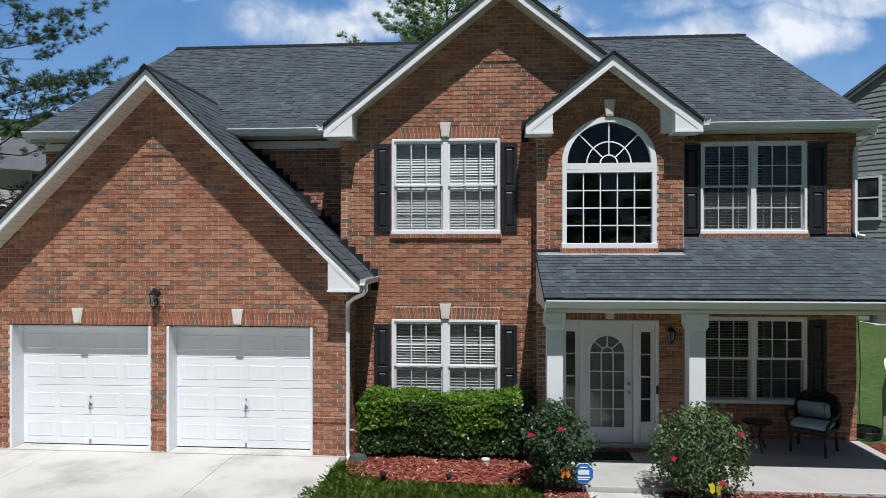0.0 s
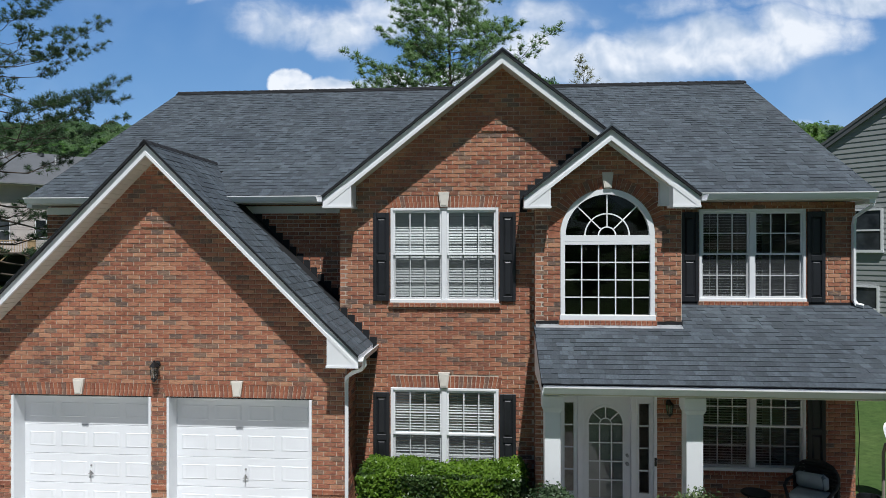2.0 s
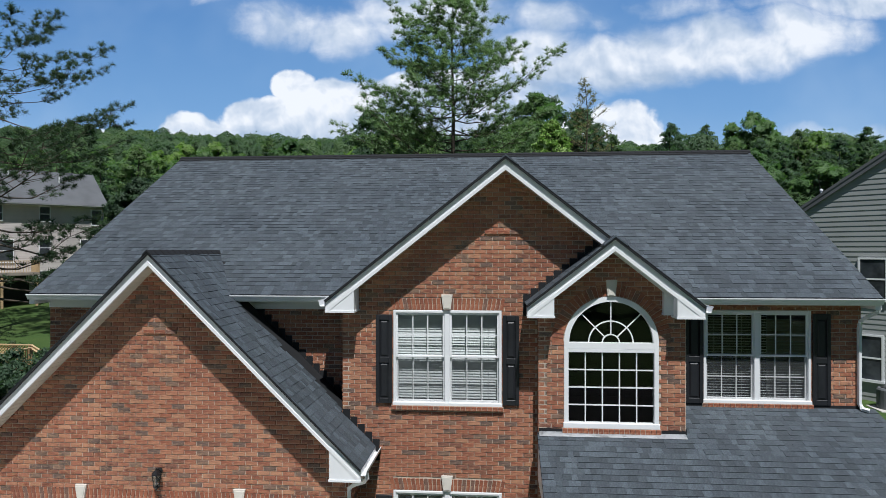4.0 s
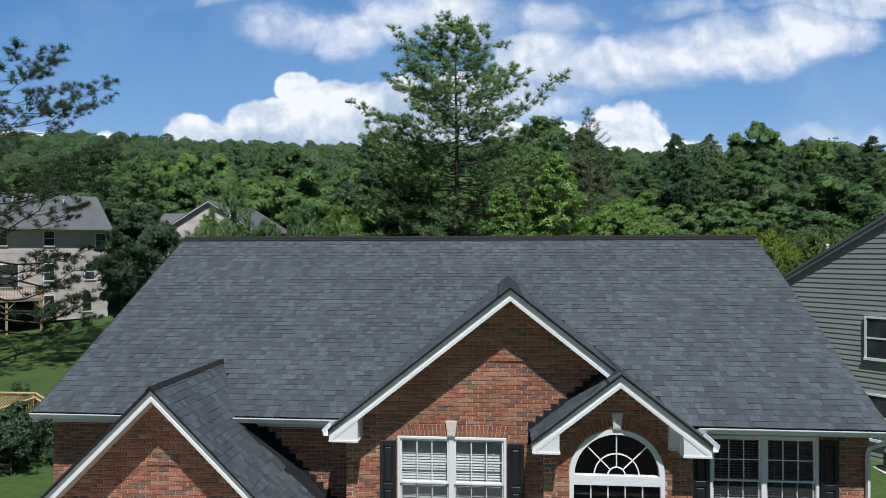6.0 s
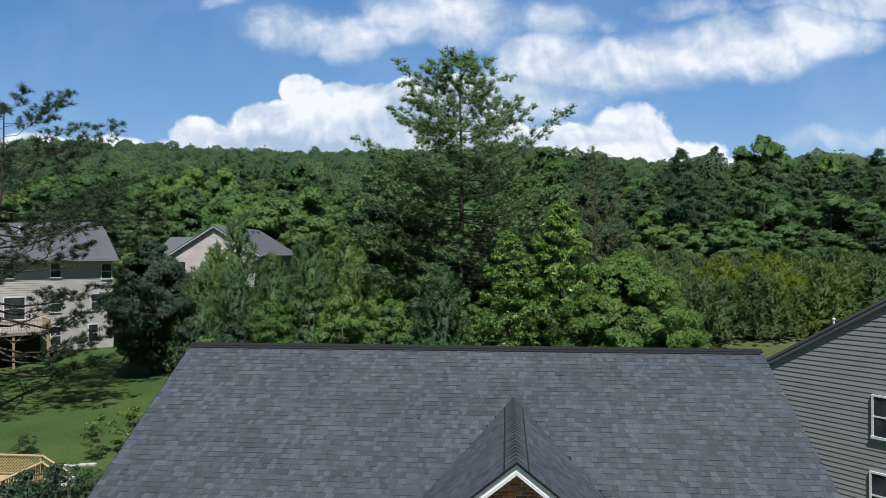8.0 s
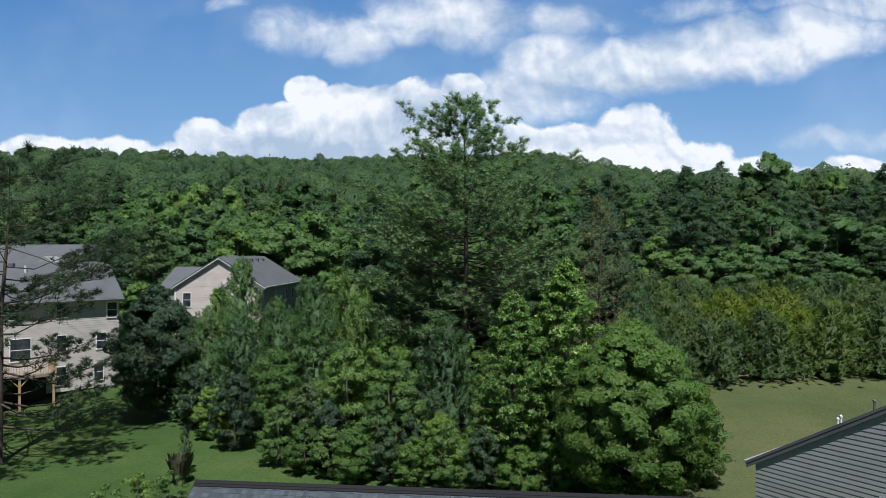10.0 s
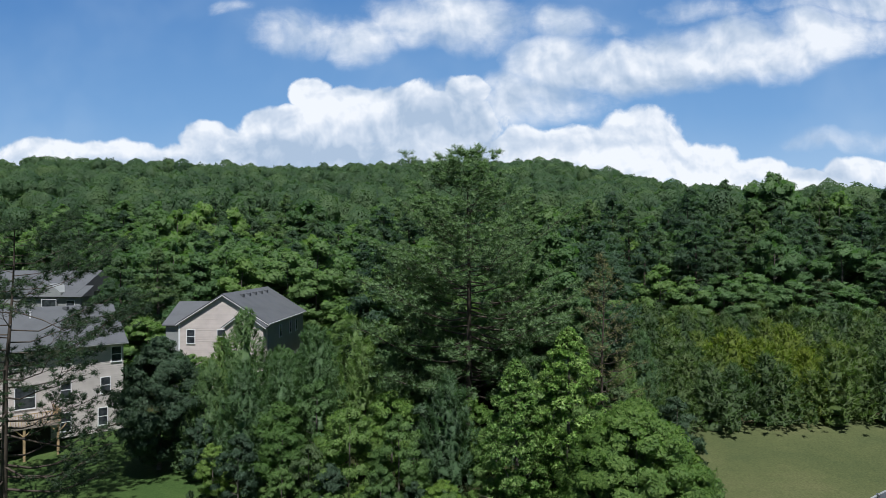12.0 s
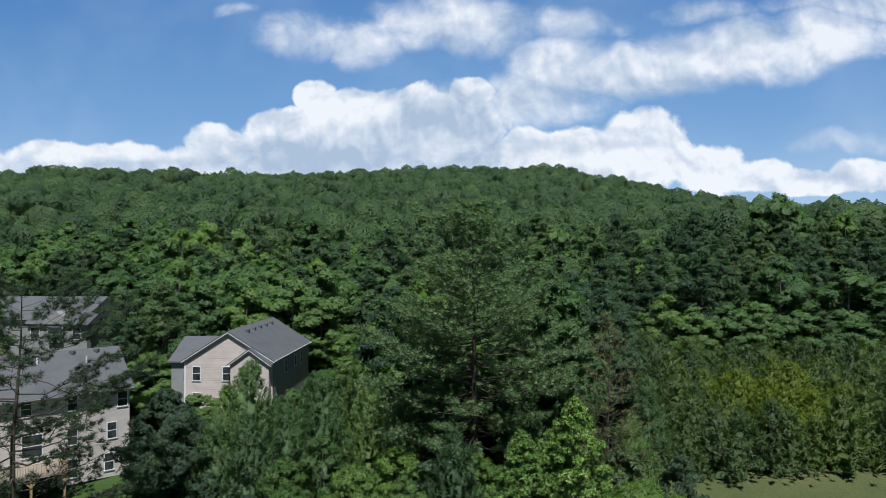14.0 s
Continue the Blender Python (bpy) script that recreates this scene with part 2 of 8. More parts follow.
LEAF_GUM = leaf_material("sweetgum_leaf", (0.127, 0.241, 0.055), (0.236, 0.380, 0.094), (0.460, 0.598, 0.204), 0.38, 0.38, cut=8.0, cover=0.50, stir=1.2)
LEAF_DARK = leaf_material("dark_green_leaf", (0.058, 0.100, 0.055), (0.082, 0.132, 0.071), (0.118, 0.172, 0.098), cut=12.0, cover=0.57)
NEEDLE = leaf_material("pine_needle", (0.115, 0.192, 0.092), (0.149, 0.235, 0.108), (0.188, 0.282, 0.132), 0.48)
NEEDLE_OLD = leaf_material("old_pine_needle", (0.106, 0.174, 0.097), (0.136, 0.214, 0.118), (0.177, 0.264, 0.143), 0.44)
# leaning pine's shaded underside put into the needle colour; also the dark sapling
NEEDLE_DARK_SHADED = leaf_material("dark_shaded_pine_needle", (0.062, 0.099, 0.053), (0.083, 0.125, 0.064), (0.112, 0.156, 0.080), 0.42)
NEEDLE_WOOD = leaf_material("forest_pine_needle", (0.082, 0.139, 0.083), (0.103, 0.168, 0.094), (0.133, 0.202, 0.112), 0.48, cut=7.0, cover=0.57, stir=1.1)
NEEDLE_YOUNG = leaf_material("young_pine_needle", (0.088, 0.140, 0.061), (0.108, 0.164, 0.069), (0.130, 0.188, 0.077), 0.50, 0.55, (1.65, 1.42, 0.55))
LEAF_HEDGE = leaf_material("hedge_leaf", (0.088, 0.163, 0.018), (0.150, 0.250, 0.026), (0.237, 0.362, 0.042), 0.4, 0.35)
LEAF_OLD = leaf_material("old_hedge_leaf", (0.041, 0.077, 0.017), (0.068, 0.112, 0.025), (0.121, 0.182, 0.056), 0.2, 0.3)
LEAF_ROSE = leaf_material("rose_leaf", (0.050, 0.088, 0.036), (0.086, 0.130, 0.056), (0.165, 0.212, 0.108), 0.3, 0.4)
GRASS_BLADE = leaf_material("border_grass_blade", (0.100, 0.170, 0.035), (0.150, 0.240, 0.050), (0.220, 0.300, 0.090), 0.35)
BARK = worn("pine_bark", (0.085, 0.066, 0.052), 0.95, 0.25, 3.0, 25, 0.6, dist=0.02)
GREYBARK = worn("grey_bark", (0.14, 0.125, 0.105), 0.95, 0.25, 3.0, 25, 0.6, dist=0.02)
PETAL = worn("red_rose_petal", (0.62, 0.02, 0.05), 0.6, 0.2, 12, 60)


def ground_material(name, a, b, c, s1=0.15, s2=6.0, bump=0.4):
    m, nt, out = nodes_of(name)
    n1 = noise_node(nt, s1, 5.0, 0.65)
    n2 = noise_node(nt, s2, 5.0, 0.7)
    n3 = noise_node(nt, 0.03, 2.0, 0.5)
    r = ramp_node(nt, n1.outputs["Fac"], [(0.3, a), (0.5, b), (0.72, c)])
    d = ramp_node(nt, n2.outputs["Fac"], [(0.25, (0.6, 0.62, 0.6)), (0.75, (1.25, 1.2, 1.15))])
    e = ramp_node(nt, n3.outputs["Fac"], [(0.35, (0.85, 0.88, 0.8)), (0.65, (1.12, 1.08, 1.05))])
    col = mix_node(nt, 1.0, r.outputs[0], d.outputs[0], "MULTIPLY")
    col = mix_node(nt, 1.0, col, e.outputs[0], "MULTIPLY")
    surface(nt, out, col, 0.95, 0.0, bump_node(nt, n2.outputs["Fac"], bump, 0.05), 0.15)
    return m


LAWN = ground_material("lawn_grass", (0.046, 0.090, 0.027), (0.063, 0.112, 0.034), (0.092, 0.136, 0.046))
FIELD = ground_material("dry_field_grass", (0.084, 0.108, 0.050), (0.108, 0.128, 0.058), (0.140, 0.148, 0.074))
FOREST_FLOOR = ground_material("forest_floor", (0.03, 0.035, 0.015), (0.045, 0.05, 0.02), (0.06, 0.06, 0.03))
BARE = ground_material("bare_soil", (0.15, 0.12, 0.08), (0.18, 0.145, 0.10), (0.12, 0.10, 0.06))
MULCH_BASE = ground_material("red_mulch_soil", (0.13, 0.032, 0.022), (0.18, 0.045, 0.03), (0.10, 0.028, 0.02), 2.0, 30.0)
MULCH = brick_material("red_mulch_chip", [(0.0, (0.30, 0.085, 0.065)), (0.35, (0.38, 0.125, 0.09)), (0.7, (0.22, 0.058, 0.046)), (0.88, (0.45, 0.23, 0.15)), (0.95, (0.62, 0.45, 0.28))], 0.0)


def siding_material(name, base):
    m, nt, out = nodes_of(name)
    n1 = noise_node(nt, 0.8, 4.0)
    n2 = noise_node(nt, 30.0, 3.0, 0.6, (0.15, 1, 1))
    rv = random_value(nt)
    big = ramp_node(nt, n1.outputs["Fac"], [(0.3, tuple(0.9 * c for c in base)), (0.7, tuple(min(1, 1.06 * c) for c in base))])
    var = ramp_node(nt, rv, [(0.0, (0.95, 0.95, 0.95)), (1.0, (1.04, 1.04, 1.04))])
    c = mix_node(nt, 1.0, big.outputs[0], var.outputs[0], "MULTIPLY")
    c = mix_node(nt, 0.08, c, n2.outputs["Color"], "OVERLAY")
    surface(nt, out, c, 0.55, 0.0, bump_node(nt, n2.outputs["Fac"], 0.1, 0.002), 0.4)
    return m


SIDING_GREY = siding_material("grey_siding", (0.325, 0.34, 0.335))
SIDING_BEIGE = siding_material("beige_siding", (0.60, 0.555, 0.525))
FAR_ROOF = worn("grey_far_roof", (0.115, 0.122, 0.132), 0.85, 0.10, 0.6, 12, 0.3, dist=0.02)
WOOD = worn("pale_deck_wood", (0.50, 0.36, 0.20), 0.75, 0.12, 2.0, 40, 0.2, stretch=(1, 1, 6))
GREYWOOD = worn("grey_deck_wood", (0.30, 0.26, 0.22), 0.85, 0.12, 2.0, 40, 0.2)
WICKER = worn("black_wicker", (0.022, 0.02, 0.02), 0.6, 0.3, 10, 120, 0.6)
CUSHION = worn("pale_blue_cushion", (0.34, 0.42, 0.47), 0.9, 0.1, 5, 120, 0.3)
PILLOW = worn("pale_striped_pillow", (0.27, 0.33, 0.36), 0.9, 0.08, 5, 120, 0.3)
STRIPE = worn("grey_blue_stripe", (0.11, 0.15, 0.19), 0.9, 0.08, 5, 120, 0.3)

# ---- building tools ----
RNG = np.random.default_rng(7)


class Geo:
    """Vertices and faces of one mesh."""

    def __init__(self):
        self.v, self.f = [], []

    def add(self, verts, faces):
        k = len(self.v)
        self.v += [tuple(p) for p in verts]
        self.f += [tuple(i + k for i in face) for face in faces]
        return self

    def box(self, x0, x1, y0, y1, z0, z1):
        p = [(x, y, z) for z in (z0, z1) for y in (y0, y1) for x in (x0, x1)]
        return self.add(p, [(0, 2, 3, 1), (4, 5, 7, 6), (0, 1, 5, 4), (2, 6, 7, 3), (0, 4, 6, 2), (1, 3, 7, 5)])

    def cbox(self, x0, x1, y0, y1, z0, z1, c=0.006):
        """A box with worn, chamfered edges."""
        c = min(c, (x1 - x0) * 0.45, (y1 - y0) * 0.45, (z1 - z0) * 0.45)
        b = bmesh.new()
        bmesh.ops.create_cube(b, size=1.0)
        for vert in b.verts:
            vert.co = (x0 if vert.co.x < 0 else x1, y0 if vert.co.y < 0 else y1, z0 if vert.co.z < 0 else z1)
        bmesh.ops.bevel(b, geom=b.edges[:], offset=c, segments=1, affect="EDGES")
        b.verts.index_update()
        self.add([v.co[:] for v in b.verts], [[v.index for v in f.verts] for f in b.faces])
        b.free()
        return self

    def extrude(self, loop, vec):
        """A closed prism over a loop of points."""
        n = len(loop)
        a = [Vector(p) for p in loop]
        vec = Vector(vec)
        nrm = Vector((0, 0, 0))
        for i in range(n):
            nrm += a[i].cross(a[(i + 1) % n])
        if nrm.dot(vec) > 0:
            a.reverse()
        verts = a + [p + vec for p in a]
        faces = [tuple(range(n)), tuple(range(2 * n - 1, n - 1, -1))]
        faces += [(i, i + n, (i + 1) % n + n, (i + 1) % n) for i in range(n)]
        return self.add(verts, faces)

    def tube(self, points, radius, sides=8, cap=True):
        pts = [Vector(p) for p in points]
        rad = radius if isinstance(radius, (list, tuple)) else [radius] * len(pts)
        rings = []
        up = Vector((0.13, 0.29, 0.94)).normalized()
        for i, p in enumerate(pts):
            d = (pts[min(i + 1, len(pts) - 1)] - pts[max(i - 1, 0)]).normalized()
            e = d.cross(up)
            e = (e if e.length > 0.05 else d.cross(Vector((1, 0.1, 0)))).normalized()
            g = e.cross(d)
            rings.append([p + rad[i] * (math.cos(q) * e + math.sin(q) * g) for q in (2 * math.pi * j / sides for j in range(sides))])
        verts = [q for ring in rings for q in ring]
        faces = []
        for i in range(len(pts) - 1):
            for j in range(sides):
                a, b = i * sides + j, i * sides + (j + 1) % sides
                faces.append((a, b, b + sides, a + sides))
        if cap:
            faces.append(tuple(range(sides)))
            faces.append(tuple(range(len(verts) - 1, len(verts) - sides - 1, -1)))
        return self.add(verts, faces)

    def lathe(self, profile, centre, sides=16):
        cx, cy, cz = centre
        verts = [(cx + r * math.cos(2 * math.pi * j / sides), cy + r * math.sin(2 * math.pi * j / sides), cz + z) for r, z in profile for j in range(sides)]
        faces = []
        for i in range(len(profile) - 1):
            for j in range(sides):
                a, b = i * sides + j, i * sides + (j + 1) % sides
                faces.append((a, b, b + sides, a + sides))
        faces.append(tuple(range(sides - 1, -1, -1)))
        faces.append(tuple(range(len(verts) - sides, len(verts))))
        return self.add(verts, faces)

    def turn(self, m, start=0):
        for i in range(start, len(self.v)):
            self.v[i] = tuple(m @ Vector(self.v[i]))
        return self

    def mesh(self, name, material, smooth=False):
        me = bpy.data.meshes.new(name)
        me.from_pydata(self.v, [], self.f)
        for m in material if isinstance(material, (list, tuple)) else [material]:
            me.materials.append(m)
        if smooth:
            me.shade_smooth()
        return me


def world_of(ob):
    if ob.parent:
        return world_of(ob.parent) @ ob.matrix_parent_inverse @ ob.matrix_basis
    return ob.matrix_basis.copy()


def hang(ob, parent):
    ob.parent = parent
    ob.matrix_parent_inverse = world_of(parent).inverted()
    return ob


def part(name, geo, material, parent, label="", smooth=False):
    ob = new(name, geo.mesh(name, material, smooth) if isinstance(geo, Geo) else geo)
    hang(ob, parent)
    return tagged(ob, label) if label else ob


def thing(name, label, category, at=(0, 0, 0), group="", kind=""):
    ob = new(name)
    ob.empty_display_size = 0.2
    ob.location = at
    return tagged(ob, label, category, group, kind)


def solid(name, geo, material, label, category, group="", kind="", smooth=False):
    return tagged(new(name, geo.mesh(name, material, smooth)), label, category, group, kind)


def arc(cx, cz, r, a0, a1, n):
    return [(cx + r * math.cos(a0 + (a1 - a0) * i / n), cz + r * math.sin(a0 + (a1 - a0) * i / n)) for i in range(n + 1)]


COURSE, BRICK_LEN, JOINT = 0.0755, 0.2085, 0.010


def full_brick(length, proud=0.0, h=COURSE - JOINT):
    """One brick with its front at local y = 0 and worn front edges."""
    g = Geo()
    c, x, z = 0.004, length / 2, h / 2
    front = [(-x + c, -proud, -z + c), (x - c, -proud, -z + c), (x - c, -proud, z - c), (-x + c, -proud, z - c)]
    rear = [(-x, 0.006, -z), (x, 0.006, -z), (x, 0.006, z), (-x, 0.006, z)]
    back = [(px, 0.03, pz) for px, _, pz in rear]
    g.add(front + rear + back, [(0, 1, 2, 3)] + [(4 + i, 4 + (i + 1) % 4, (i + 1) % 4, i) for i in range(4)] + [(8 + i, 8 + (i + 1) % 4, 4 + (i + 1) % 4, 4 + i) for i in range(4)])
    return g


BRICK_MESHES = [full_brick(BRICK_LEN - JOINT, p).mesh("brick", BRICK) for p in (0.0, 0.002, 0.004)]


def plate(outline, holes, y0, y1):
    """A slab of an outline in x and z with holes through it."""
    b = bmesh.new()
    for loop in [outline] + list(holes):
        vs = [b.verts.new((x, y0, z)) for x, z in loop]
        for i in range(len(vs)):
            b.edges.new((vs[i], vs[(i + 1) % len(vs)]))
    bmesh.ops.triangle_fill(b, use_beauty=True, use_dissolve=False, edges=b.edges[:])
    ext = bmesh.ops.extrude_face_region(b, geom=b.faces[:], use_keep_orig=True)
    bmesh.ops.translate(b, vec=(0, y1 - y0, 0), verts=[e for e in ext["geom"] if isinstance(e, bmesh.types.BMVert)])
    bmesh.ops.recalc_face_normals(b, faces=b.faces[:])
    b.verts.index_update()
    g = Geo().add([v.co[:] for v in b.verts], [[v.index for v in f.verts] for f in b.faces])
    b.free()
    return g


def brick_wall(name, parent, origin, along, length, height, spans, label="", single=None, depth=0.14, core=None):
    """A wall of bricks in running bond over mortar. spans(z): the stretches of wall at that height.
    single: (u0, u1, z0, z1), the stretch whose whole bricks are objects of their own."""
    o, a = Vector(origin), Vector(along).normalized()
    n = Vector((a.y, -a.x, 0))
    m = Matrix((( a.x, -n.x, 0, o.x), (a.y, -n.y, 0, o.y), (0, 0, 1, o.z), (0, 0, 0, 1)))
    given, core, skin = core, Geo(), Geo()
    rows = int(math.ceil(height / COURSE))
    held = {}
    singles = []
    for k in range(rows):
        z0, z1 = k * COURSE, min((k + 1) * COURSE, height)
        now = [(round(p, 3), round(q, 3)) for p, q in spans((z0 + z1) / 2) if q - p > 0.02]
        for key in list(held):
            if key not in now:
                core.box(key[0], key[1], 0.009, depth, held.pop(key), z0)
        for key in now:
            held.setdefault(key, z0)
            p, q = key
            u = math.floor(p / BRICK_LEN) * BRICK_LEN - (BRICK_LEN / 2 if k % 2 else 0) - BRICK_LEN
            while u < q:
                b0, b1 = max(u, p) + JOINT / 2, min(u + BRICK_LEN, q) - JOINT / 2
                if b0 - JOINT / 2 <= p + 1e-4:
                    b0 = p
                if b1 + JOINT / 2 >= q - 1e-4:
                    b1 = q
                if b1 - b0 > 0.03:
                    whole = abs(b1 - b0 - (BRICK_LEN - JOINT)) < 1e-3
                    zm = (z0 + z1) / 2
                    if single and whole and len(singles) < 300 and single[0] < b0 and b1 < single[1] and single[2] < zm < single[3]:
                        singles.append(((b0 + b1) / 2, zm))
                    else:
                        c, pr, h = 0.004, float(RNG.uniform(0, 0.004)), (COURSE - JOINT) / 2
                        skin.add([(b0 + c, -pr, zm - h + c), (b1 - c, -pr, zm - h + c), (b1 - c, -pr, zm + h - c), (b0 + c, -pr, zm + h - c),
                                  (b0, 0.012, zm - h), (b1, 0.012, zm - h), (b1, 0.012, zm + h), (b0, 0.012, zm + h)],
                                 [(0, 1, 2, 3), (4, 5, 1, 0), (5, 6, 2, 1), (6, 7, 3, 2), (7, 4, 0, 3)])
                u += BRICK_LEN
    for key, z in held.items():
        core.box(key[0], key[1], 0.009, depth, z, height)
    wall = part(name, (plate(*given, 0.009, depth) if given else core).turn(m), MORTAR, parent, label)
    tagged(part("brickwork", skin.turn(m), BRICK, wall), kind="stuff")
    for i, (u, z) in enumerate(singles):
        LATER.append((wall, m @ pose(u, 0, z), i % 3))
    return wall


LATER = []


def brick_row(name, parent, x0, x1, z0, z1, y, wide=0.062, proud=0.004, lean=0.0, label=""):
    """A mortar bed with a row of single upright bricks; the bricks follow at the end of the file."""
    bed = part(name, Geo().extrude([(x0, y + 0.008 - max(0.0, proud - 0.006), z0), (x1, y + 0.008 - max(0.0, proud - 0.006), z0), (x1 + lean, y + 0.008 - max(0.0, proud - 0.006), z1), (x0 - lean, y + 0.008 - max(0.0, proud - 0.006), z1)], (0, 0.11 + max(0.0, proud - 0.006), 0)), MORTAR, parent, label)
    n = max(1, round((x1 - x0) / (wide + 0.009)))
    step = (x1 - x0) / n
    key = (round(step, 3), round(z1 - z0, 3))
    if key not in ROW_MESHES:
        g = full_brick(step - 0.009, 0.0, z1 - z0 - 0.006)
        ROW_MESHES[key] = g.mesh("brick", LINTEL_BRICK)
    cx, half = (x0 + x1) / 2, (x1 - x0) / 2
    for i in range(n):
        c = x0 + (i + 0.5) * step
        tilt = math.degrees(math.atan2(lean * (c - cx) / half, z1 - z0))
        LATER.append((bed, pose(c + 0.5 * lean * (c - cx) / half, y - proud - 0.002 * ((i * 7) % 3) / 2, (z0 + z1) / 2, 0, tilt, 0), ROW_MESHES[key]))
    return bed


ROW_MESHES = {}


def keystone(cx, z0, z1, y, w0, w1, parent):
    g = Geo()
    g.extrude([(cx - w0 / 2, y, z0), (cx + w0 / 2, y, z0), (cx + w1 / 2, y, z1), (cx - w1 / 2, y, z1)], (0, -0.05, 0))
    g.extrude([(cx - w0 / 2 + 0.018, y - 0.05, z0 + 0.02), (cx + w0 / 2 - 0.018, y - 0.05, z0 + 0.02), (cx + w1 / 2 - 0.018, y - 0.05, z1 - 0.025), (cx - w1 / 2 + 0.018, y - 0.05, z1 - 0.025)], (0, -0.008, 0))
    return part("keystone", g, STONE, parent, "cream cast-stone keystone")


SHINGLE_MESHES = []


def butt_edges(me):
    """The cut lower edge of each tab, its first face of four, is black asphalt."""
    me.polygons.foreach_set("material_index", [1 if i % 4 == 0 else 0 for i in range(len(me.polygons))])
    return me


def tab_geo(w, h0, length=0.155):
    """One shingle tab: its butt edge at local y = 0, running up local y, thickest at the butt."""
    g = Geo()
    return g.add([(0, 0, 0), (w, 0, 0), (0, 0, h0), (w, 0, h0), (0.0, length, 0.003), (w, length, 0.003)],
                 [(0, 1, 3, 2), (2, 3, 5, 4), (0, 2, 4), (1, 5, 3)])


for w in (0.09, 0.13, 0.18):
    SHINGLE_MESHES.append(butt_edges(tab_geo(w - 0.002, 0.014).mesh("shingle", [SHINGLE, BUTT])))


def shingle_slope(parent, origin, along, up, width, length, keep, single=None, expo=0.143):
    """Laminated shingles in rows on a slope, as one field; single: (u0, u1, s0, s1) whose tabs are objects of their own."""
    o, u, s = Vector(origin), Vector(along).normalized(), Vector(up).normalized()
    n = u.cross(s).normalized()
    m = Matrix(((u.x, s.x, n.x, o.x), (u.y, s.y, n.y, o.y), (u.z, s.z, n.z, o.z), (0, 0, 0, 1)))
    g = Geo()
    count = 0
    for r in range(int(math.ceil(length / expo))):
        s0 = r * expo
        uu = -float(RNG.uniform(0, 0.3))
        while uu < width:
            pick = int(RNG.integers(0, 3))
            w = (0.09, 0.13, 0.18)[pick]
            a, b = max(0.0, uu), min(width, uu + w)
            ln = min(0.155, length - s0)
            p = o + u * ((a + b) / 2) + s * (s0 + ln / 2)
            if b - a > 0.02 and keep(p):
                if single and count < 300 and b - a > w - 1e-6 and single[0] < a and b < single[1] and single[2] <= s0 < single[3] and ln > 0.154:
                    LATER.append((parent, m @ pose(a, s0, 0.002), 10 + pick))
                    count += 1
                else:
                    h = float(RNG.choice([0.006, 0.012]))
                    j = float(RNG.uniform(-0.003, 0.003))
                    g.add([(a, s0 + j, 0), (b - 0.002, s0 + j, 0), (a, s0 + j, h), (b - 0.002, s0 + j, h), (a, s0 + ln, 0.003), (b - 0.002, s0 + ln, 0.003)],
                          [(0, 1, 3, 2), (2, 3, 5, 4), (0, 2, 4), (1, 5, 3)])
            uu += w
    return tagged(part("shingles", butt_edges(g.turn(m).mesh("shingles", [SHINGLE, BUTT])), None, parent), kind="stuff")


def ridge_caps(parent, p0, p1, drop, half=0.16, material=None):
    """Overlapping cap pieces along a ridge; drop: fall per metre on either side."""
    a, b = Vector(p0), Vector(p1)
    d = (b - a).normalized()
    side = Vector((d.y, -d.x, 0)).normalized()
    n = max(1, int((b - a).length / 0.2))
    step = d * ((b - a).length / n)
    q, e = Vector((0, 0, 0)), step + d * 0.03
    lift0, lift1 = 0.036, 0.026
    loop0 = [q + side * half + Vector((0, 0, lift0 - drop * half)), q + Vector((0, 0, lift0)), q - side * half + Vector((0, 0, lift0 - drop * half))]
    loop1 = [e + side * half + Vector((0, 0, lift1 - drop * half)), e + Vector((0, 0, lift1)), e - side * half + Vector((0, 0, lift1 - drop * half))]
    low = Vector((0, 0, -0.03))
    g = Geo().add(loop0 + loop1 + [p + low for p in loop0] + [p + low for p in loop1],
                  [(0, 1, 4, 3), (1, 2, 5, 4), (0, 6, 7, 1), (1, 7, 8, 2), (3, 4, 10, 9), (4, 5, 11, 10), (0, 3, 9, 6), (2, 8, 11, 5)])
    me = g.mesh("ridge_cap", material or SHINGLE)
    for i in range(n):
        cap = new("ridge_cap", me)
        cap.parent = parent
        cap.matrix_parent_inverse = world_of(parent).inverted()
        cap.matrix_basis = Matrix.Translation(a + step * i)

# ---- the brick house ----
YG, YM, YE, YR = 10.40, 11.20, 10.90, 11.78      # wall faces: garage, middle gable, entry bay, main body
XL, XR = -8.45, 6.29                             # ends of the main body
EAVE_Y, EAVE_Z, RIDGE_Y, RIDGE_Z = 11.33, 5.50, 17.10, 8.78
MAIN = (RIDGE_Z - EAVE_Z) / (RIDGE_Y - EAVE_Y)
house = thing("house", "two-storey red brick house with dark grey shingle roof", "house", (-1.0, 14.0, 0.0))


def main_z(y):
    return EAVE_Z + MAIN * (y - EAVE_Y) if y <= RIDGE_Y else RIDGE_Z - MAIN * (y - RIDGE_Y)


GABLES = {"garage": (-5.50, 6.27, 3.45, 0.98, 10.00), "middle": (0.20, 7.84, 3.03, 0.79, 10.80), "entry": (1.93, 6.50, 1.39, 0.785, 10.56)}


def gable_z(key, x):
    cx, az, half, sl, yf = GABLES[key]
    return az - sl * abs(x - cx)


def cut(spans, holes):
    out = list(spans)
    for h0, h1 in holes:
        nxt = []
        for a, b in out:
            if h1 <= a or h0 >= b:
                nxt.append((a, b))
            else:
                if h0 > a:
                    nxt.append((a, h0))
                if h1 < b:
                    nxt.append((h1, b))
        out = nxt
    return out


GAR_DOORS = [(-8.10, -5.635, 0.0, 2.085), (-5.365, -2.905, 0.0, 2.085)]
Z0 = -0.12


